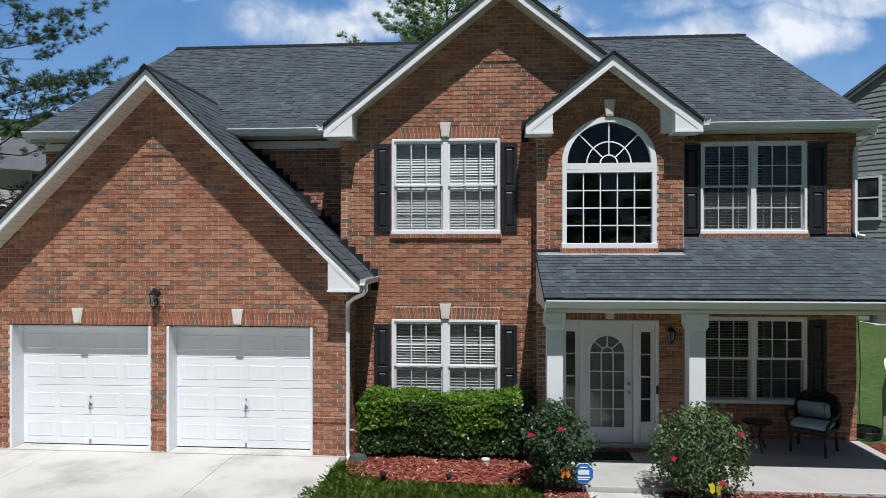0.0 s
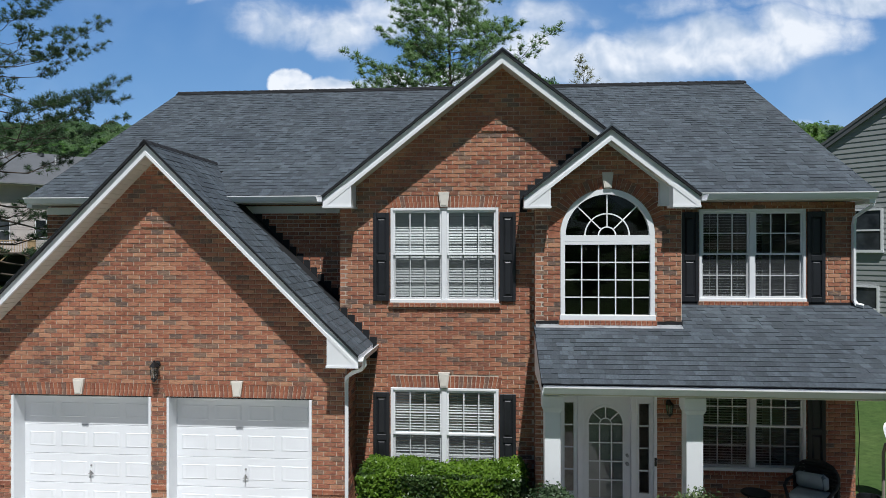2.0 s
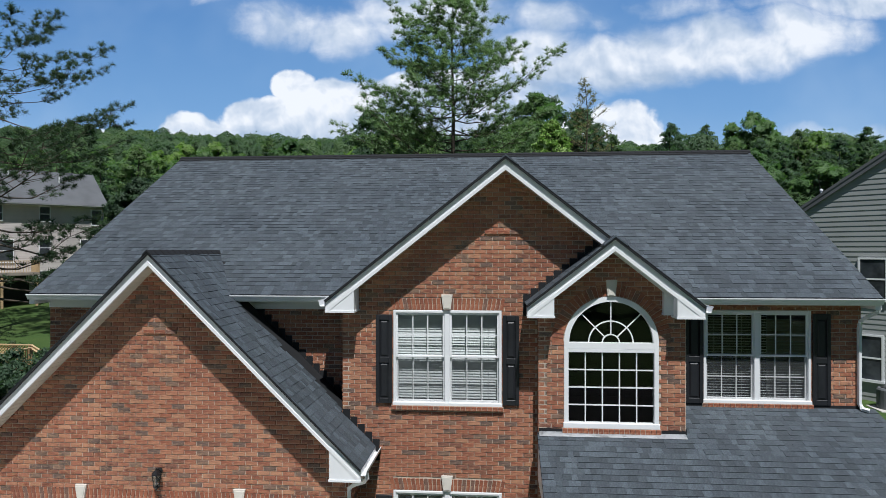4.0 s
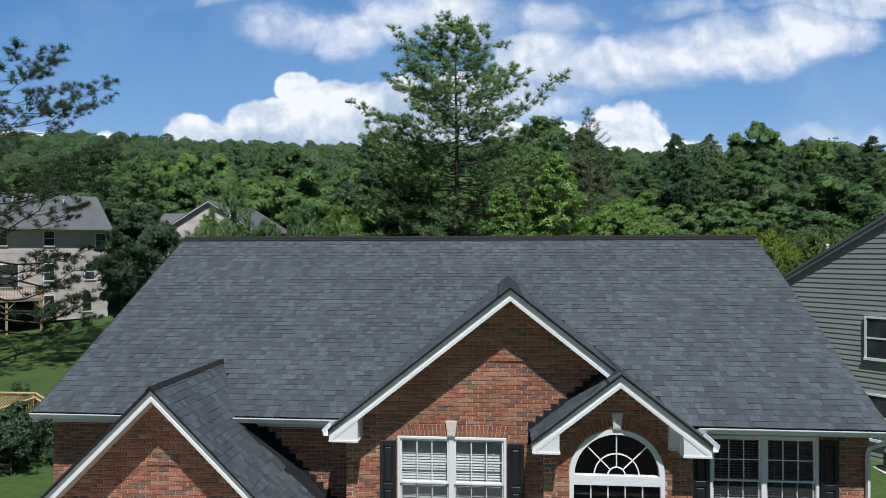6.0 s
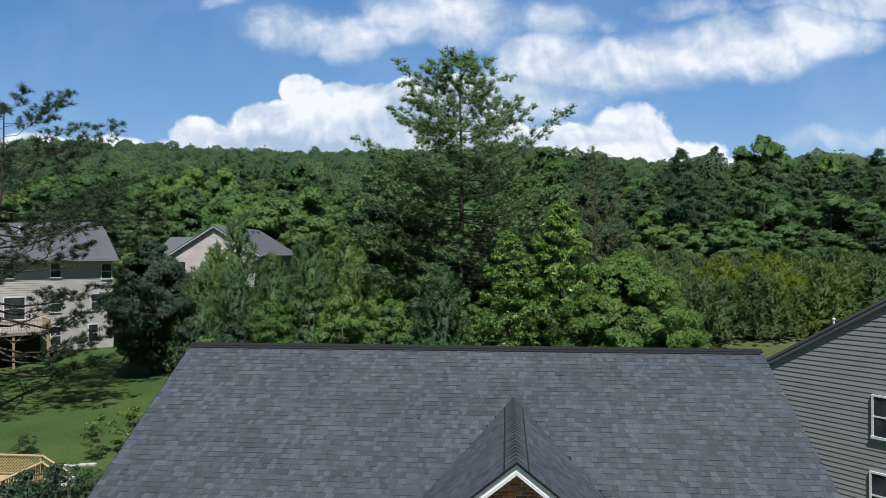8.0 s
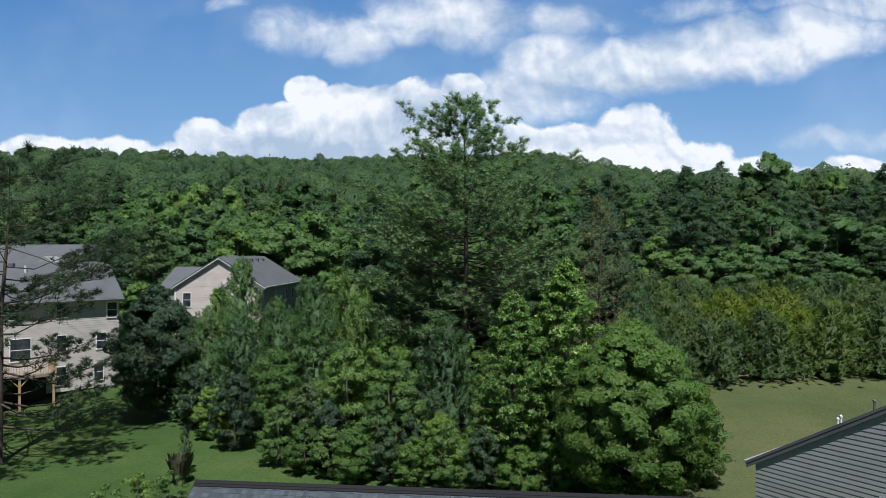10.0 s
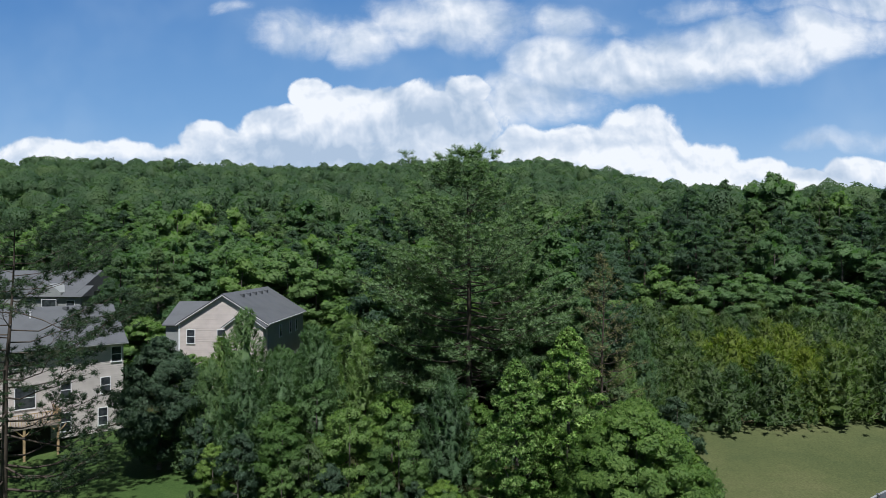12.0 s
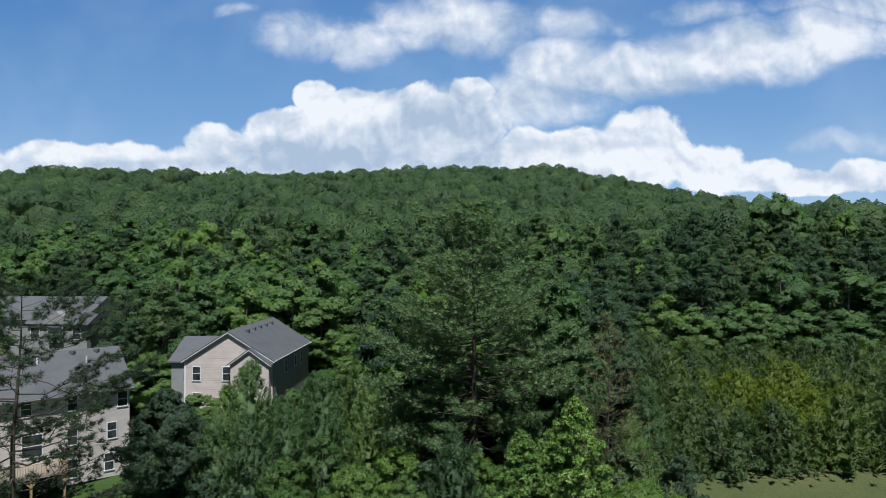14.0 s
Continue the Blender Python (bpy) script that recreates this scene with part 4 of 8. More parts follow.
def twin_window(wall, w, y, tilts, label, pane_up=None):
    x0, x1, z0, z1 = w
    fr = 0.045
    g = Geo()
    yf = y - 0.012
    g.cbox(x0, x0 + fr, yf, y + 0.09, z0, z1).cbox(x1 - fr, x1, yf, y + 0.09, z0, z1)
    g.cbox(x0 + fr, x1 - fr, yf, y + 0.09, z1 - fr, z1).cbox(x0 - 0.01, x1 + 0.01, yf - 0.02, y + 0.09, z0 - 0.012, z0 + 0.045)
    cx = (x0 + x1) / 2
    g.cbox(cx - 0.045, cx + 0.045, yf + 0.002, y + 0.088, z0 + 0.045, z1 - fr)
    win = part("window", g, VINYL, house, label)
    zm = (z0 + z1) / 2 + 0.02
    for i, (a, b) in enumerate(((x0 + fr, cx - 0.045), (cx + 0.045, x1 - fr))):
        sash(win, a, b, zm - 0.02, z1 - fr, y + 0.012, 3, 2, pane_up or GLASS)
        sash(win, a, b, z0 + 0.045, zm + 0.02, y + 0.046, 3, 2, GLASS)
        sc = part("insect_screen", Geo().add([(a + 0.01, y + 0.02, z0 + 0.05), (b - 0.01, y + 0.02, z0 + 0.05), (b - 0.01, y + 0.02, zm - 0.02), (a + 0.01, y + 0.02, zm - 0.02)], [(0, 1, 2, 3)]), SCREEN, win, "grey insect screen")
        sc.visible_shadow = False
        blind(win, a + 0.01, b - 0.01, z0 + 0.05, z1 - fr, y + 0.14, tilts[i])
    return win


def screen_material():
    m, nt, out = nodes_of("insect_mesh")
    tr = nt.nodes.new("ShaderNodeBsdfTransparent")
    df = nt.nodes.new("ShaderNodeBsdfDiffuse")
    df.inputs["Color"].default_value = (0.09, 0.095, 0.10, 1)
    mx = nt.nodes.new("ShaderNodeMixShader")
    mx.inputs[0].default_value = 0.36
    nt.links.new(tr.outputs[0], mx.inputs[1])
    nt.links.new(df.outputs[0], mx.inputs[2])
    nt.links.new(mx.outputs[0], out.inputs["Surface"])
    return m


SCREEN = screen_material()
twin_window(middle_wall, MID_WIN_UP, YM, (1.22, 1.12), "white twin sash window with half-closed blinds")
twin_window(middle_wall, MID_WIN_LOW, YM, (0.35, 0.35), "white twin sash window with open blinds above the hedge")
twin_window(main_wall, R_WIN_UP, YR, (0.0, 0.0), "white twin sash window under the eave with open blinds")
twin_window(main_wall, R_WIN_LOW, YR, (0.0, 0.0), "white twin sash window in porch shade")


def shutter(x0, x1, z0, z1, y, parent):
    g = Geo()
    rail = 0.06
    g.cbox(x0, x0 + rail, y - 0.035, y, z0, z1, 0.005).cbox(x1 - rail, x1, y - 0.035, y, z0, z1, 0.005)
    zm = z0 + (z1 - z0) * 0.49
    for a, b in ((z0, z0 + 0.09), (zm - 0.05, zm + 0.05), (z1 - 0.09, z1)):
        g.cbox(x0 + rail, x1 - rail, y - 0.0345, y, a, b, 0.005)
    s = part("shutter", g, SHUTTER, house, "black panelled shutter")
    for a, b in ((z0 + 0.09, zm - 0.05), (zm + 0.05, z1 - 0.09)):
        q = Geo()
        xa, xb = x0 + rail, x1 - rail
        q.box(xa, xb, y - 0.012, y - 0.001, a, b)
        q.add([(xa + 0.01, y - 0.012, a + 0.01), (xb - 0.01, y - 0.012, a + 0.01), (xb - 0.01, y - 0.012, b - 0.01), (xa + 0.01, y - 0.012, b - 0.01),
               (xa + 0.04, y - 0.03, a + 0.04), (xb - 0.04, y - 0.03, a + 0.04), (xb - 0.04, y - 0.03, b - 0.04), (xa + 0.04, y - 0.03, b - 0.04)],
              [(4, 5, 6, 7), (0, 1, 5, 4), (1, 2, 6, 5), (2, 3, 7, 6), (3, 0, 4, 7)])
        part("raised_panel", q, SHUTTER, s)
    return s


for w, y in ((MID_WIN_UP, YM), (MID_WIN_LOW, YM)):
    shutter(w[0] - 0.30, w[0] - 0.015, w[2] + 0.02, w[3] - 0.08, y - 0.004, house)
    shutter(w[1] + 0.02, w[1] + 0.295, w[2] + 0.02, w[3] - 0.08, y - 0.004, house)
for w in (R_WIN_UP, R_WIN_LOW):
    shutter(w[0] - 0.32, w[0] - 0.015, w[2] - 0.02, w[3] - 0.05, YR - 0.004, house)
    shutter(w[1] + 0.02, w[1] + 0.315, w[2] - 0.02, w[3] - 0.05, YR - 0.004, house)

# arched window
x0, x1, z0, zs = PAL
g = Geo()
yf = YE - 0.014
g.cbox(x0, x0 + 0.075, yf, YE + 0.1, z0, zs).cbox(x1 - 0.075, x1, yf, YE + 0.1, z0, zs)
g.cbox(x0 - 0.012, x1 + 0.012, yf - 0.02, YE + 0.1, z0 - 0.012, z0 + 0.075).cbox(x0 + 0.075, x1 - 0.075, yf + 0.002, YE + 0.1, 4.605, 4.665)
pal = part("window", g, VINYL, house, "white arched window with sunburst transom")
g = Geo()
oa, ia = arc(PAL_C, zs, PAL_R, 0, math.pi, 32), arc(PAL_C, zs, PAL_R - 0.085, 0, math.pi, 32)
for i in range(32):
    g.extrude([(x, yf, z) for x, z in (ia[i], oa[i], oa[i + 1], ia[i + 1])], (0, 0.11, 0))
g.box(x0 + 0.002, x1 - 0.002, yf + 0.001, YE + 0.1, zs - 0.095, zs + 0.005)
part("arch_frame", g, VINYL, pal)
g = Geo()
for i in range(1, 5):
    x = x0 + 0.075 + (x1 - x0 - 0.15) * i / 5
    g.box(x - 0.010, x + 0.010, YE + 0.02, YE + 0.034, z0 + 0.075, 4.605)
for j in range(1, 4):
    z = z0 + 0.075 + (4.605 - z0 - 0.075) * j / 4
    g.box(x0 + 0.075, x1 - 0.075, YE + 0.0205, YE + 0.0335, z - 0.010, z + 0.010)
part("muntins", g, VINYL, pal)
g = Geo()
for r in (0.14, 0.36):
    a = arc(PAL_C, zs, r + 0.011, 0, math.pi, 20)
    b = arc(PAL_C, zs, r - 0.011, 0, math.pi, 20)
    for i in range(20):
        g.extrude([(x, YE + 0.02, z) for x, z in (b[i], a[i], a[i + 1], b[i + 1])], (0, 0.014, 0))
for k in (45, 90, 135):
    c, s = math.cos(radians(k)), math.sin(radians(k))
    p = lambda r, e: (PAL_C + r * c - e * s, YE + 0.0205, zs + r * s + e * c)
    g.extrude([p(0.14, -0.010), p(PAL_R - 0.08, -0.010), p(PAL_R - 0.08, 0.010), p(0.14, 0.010)], (0, 0.013, 0))
part("sunburst_muntins", g, VINYL, pal)
p = part("pane", Geo().add([(x0 + 0.07, YE + 0.036, z0 + 0.07), (x1 - 0.07, YE + 0.036, z0 + 0.07), (x1 - 0.07, YE + 0.036, 4.61), (x0 + 0.07, YE + 0.036, 4.61)], [(0, 1, 2, 3)]), GLASS, pal)
p.visible_shadow = False
loop = [(x, YE + 0.036, z) for x, z in arc(PAL_C, zs, PAL_R - 0.08, 0, math.pi, 24)]
p = part("arch_pane", Geo().add(loop, [tuple(range(24, -1, -1))]), GLASS, pal)
p.visible_shadow = False

# ---- garage doors ----
for x0, x1, z0, z1 in GAR_DOORS:
    yd = YG + 0.27
    gd = part("garage_door", Geo().cbox(x0 + 0.045, x1 - 0.045, YG + 0.12, yd + 0.05, z1 - 0.06, z1 - 0.012), DOORWHITE, house, "white raised-panel garage door")
    for a in (x0, x1 - 0.045):
        part("door_jamb", Geo().cbox(a, a + 0.045, YG - 0.008, yd + 0.05, z0, z1 - 0.012), DOORWHITE, gd)
    dx0, dx1, dz0, dz1 = x0 + 0.045, x1 - 0.045, 0.012, z1 - 0.06
    rows = 4
    for r in range(rows):
        a, b = dz0 + (dz1 - dz0) * r / rows + 0.003, dz0 + (dz1 - dz0) * (r + 1) / rows - 0.003
        part("door_section", Geo().cbox(dx0, dx1, yd, yd + 0.045, a, b, 0.004), DOORWHITE, gd)
        for c in range(4):
            wd = (dx1 - dx0 - 0.06) / 4
            pa, pb = dx0 + 0.03 + wd * c + 0.05, dx0 + 0.03 + wd * (c + 1) - 0.05
            za, zb = a + 0.125, b - 0.125
            part("raised_panel", Geo().add([(pa, yd - 0.0005, za), (pb, yd - 0.0005, za), (pb, yd - 0.0005, zb), (pa, yd - 0.0005, zb),
                     (pa + 0.035, yd - 0.008, za + 0.012), (pb - 0.035, yd - 0.008, za + 0.012), (pb - 0.035, yd - 0.008, zb - 0.012), (pa + 0.035, yd - 0.008, zb - 0.012),
                     (pa + 0.08, yd - 0.005, za + 0.030), (pb - 0.08, yd - 0.005, za + 0.030), (pb - 0.08, yd - 0.005, zb - 0.030), (pa + 0.08, yd - 0.005, zb - 0.030)],
                    [(0, 1, 5, 4), (1, 2, 6, 5), (2, 3, 7, 6), (3, 0, 4, 7), (4, 5, 9, 8), (5, 6, 10, 9), (6, 7, 11, 10), (7, 4, 8, 11), (8, 9, 10, 11)]), DOORWHITE, gd)
    cx = (x0 + x1) / 2 + 0.02
    hz = dz0 + (dz1 - dz0) * 0.33
    h = Geo().lathe([(0.026, 0), (0.026, 0.012)], (0, 0, 0), 12).turn(pose(cx, yd - 0.001, hz + 0.02, 90, 0, 0))
    h.tube([(cx - 0.045, yd - 0.03, hz + 0.01), (cx + 0.055, yd - 0.03, hz + 0.01)], 0.008, 6).tube([(cx, yd - 0.03, hz + 0.07), (cx, yd - 0.035, hz - 0.06)], 0.012, 6).box(cx - 0.01, cx + 0.01, yd - 0.035, yd, hz - 0.01, hz + 0.03)
    part("door_handle", h, STEEL, gd, "steel twist handle")
    part("keyhole", Geo().lathe([(0.018, 0), (0.016, 0.012)], (0, 0, 0), 12).turn(pose(cx, yd - 0.001, hz + 0.15, 90, 0, 0)), STEEL, gd)
    part("foot_latch", Geo().cbox(cx - 0.018, cx + 0.018, yd - 0.025, yd, 0.03, 0.10), STEEL, gd)
    part("floor_seal", Geo().box(dx0, dx1, yd + 0.002, yd + 0.04, 0.0, 0.014), EDGE, gd)

# ---- entry door ----
x0, x1, z0, z1 = DOOR
y = YE + 0.07
g = Geo()
g.cbox(x0, x0 + 0.05, YE - 0.01, y + 0.08, z0, z1).cbox(x1 - 0.05, x1, YE - 0.01, y + 0.08, z0, z1).cbox(x0 + 0.05, x1 - 0.05, YE - 0.008, y + 0.08, z1 - 0.06, z1)
for a, b in ((1.44, 1.53), (2.31, 2.40)):
    g.cbox(a, b, YE + 0.01, y + 0.08, z0, z1 - 0.06)
entry = part("entry_door", g, WHITE, house, "white entry door with arched glass and sidelights")
for a, b in ((x0 + 0.05, 1.44), (2.40, x1 - 0.05)):
    s = Geo()
    pa, pb, za, zb = a + 0.05, b - 0.06, 0.50, 1.98
    s.box(a, pa, y, y + 0.04, z0, z1 - 0.06).box(pb, b, y, y + 0.04, z0, z1 - 0.06).box(pa, pb, y, y + 0.04, z0, za).box(pa, pb, y, y + 0.04, zb, z1 - 0.06)
    s.cbox(pa - 0.01, pb + 0.01, y - 0.012, y - 0.0005, z0 + 0.06, za - 0.06)
    for j in range(1, 4):
        z = za + (zb - za) * j / 4
        s.box(pa, pb, y + 0.005, y + 0.025, z - 0.011, z + 0.011)
    part("sidelight", s, WHITE, entry)
    q = part("sidelight_pane", Geo().add([(pa, y + 0.03, za), (pb, y + 0.03, za), (pb, y + 0.03, zb), (pa, y + 0.03, zb)], [(0, 1, 2, 3)]), GLASS, entry)
    q.visible_shadow = False
dx0, dx1, dz0, dz1 = 1.533, 2.307, z0 + 0.03, z1 - 0.07
gx0, gx1, gz0, gz1 = 1.615, 2.195, 0.39, 1.63
gc, gr = (gx0 + gx1) / 2, (gx1 - gx0) / 2
slab = Geo().box(dx0, gx0, y + 0.02, y + 0.06, dz0, dz1).box(gx1, dx1, y + 0.02, y + 0.06, dz0, dz1).box(gx0, gx1, y + 0.02, y + 0.06, dz0, gz0)
top = arc(gc, gz1, gr, 0, math.pi, 20)
for i in range(20):
    (ax, az), (bx, bz) = top[i], top[i + 1]
    slab.extrude([(ax, y + 0.02, az), (ax, y + 0.02, dz1), (bx, y + 0.02, dz1), (bx, y + 0.02, bz)], (0, 0.04, 0))
leaf = part("door_leaf", slab, WHITE, entry)
g = Geo()
oa, ia = arc(gc, gz1, gr + 0.028, 0, math.pi, 20), arc(gc, gz1, gr - 0.012, 0, math.pi, 20)
for i in range(20):
    g.extrude([(x, y + 0.02, z) for x, z in (ia[i], oa[i], oa[i + 1], ia[i + 1])], (0, -0.016, 0))
g.box(gx0 - 0.028, gx0 + 0.012, y + 0.004, y + 0.02, gz0 - 0.02, gz1).box(gx1 - 0.012, gx1 + 0.028, y + 0.004, y + 0.02, gz0 - 0.02, gz1).box(gx0 + 0.012, gx1 - 0.012, y + 0.004, y + 0.02, gz0 - 0.02, gz0 + 0.012)
part("glass_moulding", g, WHITE, entry)
g = Geo()
for i in (1, 2):
    x = gx0 + (gx1 - gx0) * i / 3
    g.box(x - 0.009, x + 0.009, y + 0.012, y + 0.024, gz0, gz1)
for j in range(0, 4):
    z = gz1 - (gz1 - gz0) * j / 4
    g.box(gx0, gx1, y + 0.0125, y + 0.0235, z - 0.009, z + 0.009)
a, b = arc(gc, gz1, 0.105, 0, math.pi, 14), arc(gc, gz1, 0.087, 0, math.pi, 14)
for i in range(14):
    g.extrude([(x, y + 0.0122, z) for x, z in (b[i], a[i], a[i + 1], b[i + 1])], (0, 0.011, 0))
for k in (42, 90, 138):
    c, s = math.cos(radians(k)), math.sin(radians(k))
    p = lambda r, e: (gc + r * c - e * s, y + 0.0128, gz1 + r * s + e * c)
    g.extrude([p(0.1, -0.008), p(gr, -0.008), p(gr, 0.008), p(0.1, 0.008)], (0, 0.0105, 0))
part("muntins", g, WHITE, entry)
loop = [(gx0, y + 0.03, gz0), (gx1, y + 0.03, gz0)] + [(x, y + 0.03, z) for x, z in top]
q = part("door_pane", Geo().add(loop, [tuple(range(len(loop)))]), GLASS, entry)
q.visible_shadow = False
part("door_curtain", Geo().box(gx0 - 0.02, gx1 + 0.02, y + 0.075, y + 0.08, gz0 - 0.05, gz1 + gr), CURTAIN, entry, "pale curtain behind the glass")
for hz, r in ((0.98, 0.03), (1.12, 0.026)):
    part("door_knob", Geo().lathe([(r, 0), (r, 0.008), (0.012, 0.012), (0.012, 0.03), (r * 0.9, 0.04), (r * 0.85, 0.06), (0.008, 0.066)], (0, 0, 0), 14).turn(pose(2.255, y + 0.02, hz, 90, 0, 0)), STEEL, entry, "steel door knob", True)
part("doorbell", Geo().cbox(x1 - 0.045, x1 - 0.008, YE - 0.03, YE - 0.0105, 0.98, 1.12), BLACK, entry, "black doorbell")
part("threshold", Geo().cbox(x0, x1, YE - 0.03, y + 0.1, z0 - 0.022, z0 + 0.028), STEEL, entry)
brick_row("brick_step", house, x0 - 0.04, x1 + 0.04, 0.03, z0 - 0.022, YE - 0.02, 0.09, 0.03, 0.0, "brick door step")
part("step_core", Geo().box(x0 - 0.04, x1 + 0.04, YE - 0.01, YE + 0.2, -0.1, z0 - 0.024), MORTAR, entry_wall)

# ---- porch ----
PX0, PX1 = 0.72, 6.50
PE_Y, PE_Z = 9.08, 2.68
PS = 0.325


def porch_z(y):
    return PE_Z + PS * (y - PE_Y)


g = Geo().extrude([(PX0, PE_Y, PE_Z), (PX0, YE, porch_z(YE)), (PX0, YE, porch_z(YE) - 0.07), (PX0, PE_Y, PE_Z - 0.06)], (3.11 - PX0, 0, 0))
g.extrude([(3.11, PE_Y, PE_Z), (3.11, YR, porch_z(YR)), (3.11, YR, porch_z(YR) - 0.07), (3.11, PE_Y, PE_Z - 0.06)], (PX1 - 3.11, 0, 0))
porch_roof = part("porch_roof", g, EDGE, house, "low dark grey shingle porch roof")
shingle_slope(porch_roof, (PX0, PE_Y - 0.03, PE_Z - 0.006), (1, 0, 0), (0, 1, PS), PX1 - PX0, (YR - PE_Y + 0.02) * math.hypot(1, PS), lambda p: p.x > 3.11 or p.y < YE - 0.10, (0.5, 4.4, 0.0, 1.6))
part("flashing", Geo().extrude([(PX0 + 0.03, YE - 0.13, porch_z(YE - 0.13) + 0.016), (PX0 + 0.03, YE - 0.004, porch_z(YE) + 0.02), (PX0 + 0.03, YE - 0.004, porch_z(YE) + 0.026), (PX0 + 0.03, YE - 0.13, porch_z(YE - 0.13) + 0.021)], (2.36, 0, 0)), FLASH, porch_roof, "weathered metal flashing strip")
part("flashing_edge", Geo().box(PX0 + 0.03, 3.11, YE - 0.012, YE - 0.004, porch_z(YE) + 0.01, porch_z(YE) + 0.075), EDGE, porch_roof)
part("flashing_edge", Geo().box(3.115, 3.13, YE, YR, porch_z(YE) - 0.05, porch_z(YE) + 0.1), EDGE, porch_roof)
part("flashing_edge", Geo().box(3.12, 6.29, YR - 0.02, YR - 0.006, porch_z(YR), porch_z(YR) + 0.05), EDGE, porch_roof)
gutter(PX0 + 0.02, PX1, PE_Y - 0.105, PE_Z - 0.03, porch_roof, PE_Y + 0.2)
part("porch_beam", Geo().cbox(PX0 + 0.04, PX1 - 0.1, 9.38, 9.62, 2.44, 2.66), WHITE, porch_roof, "white porch beam")
part("porch_ceiling", Geo().box(PX0 + 0.04, PX1 - 0.02, PE_Y + 0.04, YE, 2.505, 2.52).box(3.12, PX1 - 0.02, YE, YR, 2.505, 2.52), SOFFIT, porch_roof, "cream porch ceiling")
g = Geo().extrude([(PX0 + 0.01, PE_Y + 0.02, 2.50), (PX0 + 0.01, PE_Y + 0.02, PE_Z - 0.07), (PX0 + 0.01, YE, porch_z(YE) - 0.08), (PX0 + 0.01, YE, 2.50)], (0.025, 0, 0))
part("porch_gable_board", g, WHITE, porch_roof)
for cx in (0.895, 2.875, 6.22):
    g = Geo()
    y0, y1 = 9.385, 9.615
    g.cbox(cx - 0.115, cx + 0.115, y0, y1, 0.03, 2.30, 0.008)
    g.add([(cx - 0.115, y0, 2.20), (cx + 0.115, y0, 2.20), (cx + 0.115, y1, 2.20), (cx - 0.115, y1, 2.20), (cx - 0.15, y0 - 0.03, 2.27), (cx + 0.15, y0 - 0.03, 2.27), (cx + 0.15, y1 + 0.03, 2.27), (cx - 0.15, y1 + 0.03, 2.27)],
          [(0, 1, 5, 4), (1, 2, 6, 5), (2, 3, 7, 6), (3, 0, 4, 7)])
    g.cbox(cx - 0.15, cx + 0.15, y0 - 0.03, y1 + 0.03, 2.27, 2.44, 0.006)
    g.cbox(cx - 0.135, cx + 0.135, y0 - 0.02, y1 + 0.02, 0.03, 0.17, 0.008)
    part("porch_column", g, WHITE, house, "square white porch column")


def lantern(x, y, z, s, label):
    """A black wall lantern; x, y, z: where its arm meets the wall."""
    t = thing("wall_lantern", label, "lantern", (x, y, z))
    g = Geo().lathe([(0.05 * s, 0), (0.05 * s, 0.015), (0.02 * s, 0.03)], (0, 0, 0), 12).turn(pose(x, y, z, 90, 0, 0))
    g.tube([(x, y - 0.02, z), (x, y - 0.07 * s, z + 0.05 * s), (x, y - 0.12 * s, z + 0.03 * s)], 0.009 * s, 6)
    part("bracket", g, BLACK, t)
    yc = y - 0.12 * s
    top = z + 0.02 * s
    part("cap", Geo().lathe([(0.085 * s, -0.045 * s), (0.08 * s, -0.035 * s), (0.045 * s, 0.01 * s), (0.02 * s, 0.03 * s), (0.012 * s, 0.06 * s)], (x, yc, top), 6), BLACK, t)
    cage = Geo()
    for k in range(6):
        a = 2 * math.pi * k / 6
        c, sn = math.cos(a), math.sin(a)
        cage.tube([(x + 0.075 * s * c, yc + 0.075 * s * sn, top - 0.045 * s), (x + 0.05 * s * c, yc + 0.05 * s * sn, top - 0.24 * s)], 0.006 * s, 4)
    part("cage", cage, BLACK, t)
    part("base", Geo().lathe([(0.01 * s, -0.30 * s), (0.03 * s, -0.27 * s), (0.056 * s, -0.245 * s), (0.056 * s, -0.235 * s)], (x, yc, top), 6), BLACK, t)
    gl = part("lamp_glass", Geo().lathe([(0.046 * s, -0.238 * s), (0.07 * s, -0.046 * s)], (x, yc, top), 6), GLASS, t)
    gl.visible_shadow = False
    part("bulb", Geo().lathe([(0.01 * s, -0.23 * s), (0.012 * s, -0.15 * s), (0.008 * s, -0.08 * s)], (x, yc, top), 8), CURTAIN, t)
    return t


lantern(-5.515, YG, 2.63, 1.0, "black hexagonal wall lantern on garage brick pier")
lantern(2.90, YE, 2.03, 0.8, "black wall lantern on brick beside entry door")

# ---- ground ----


def lerp_at(v, xs, ys):
    return float(np.interp(v, xs, ys))


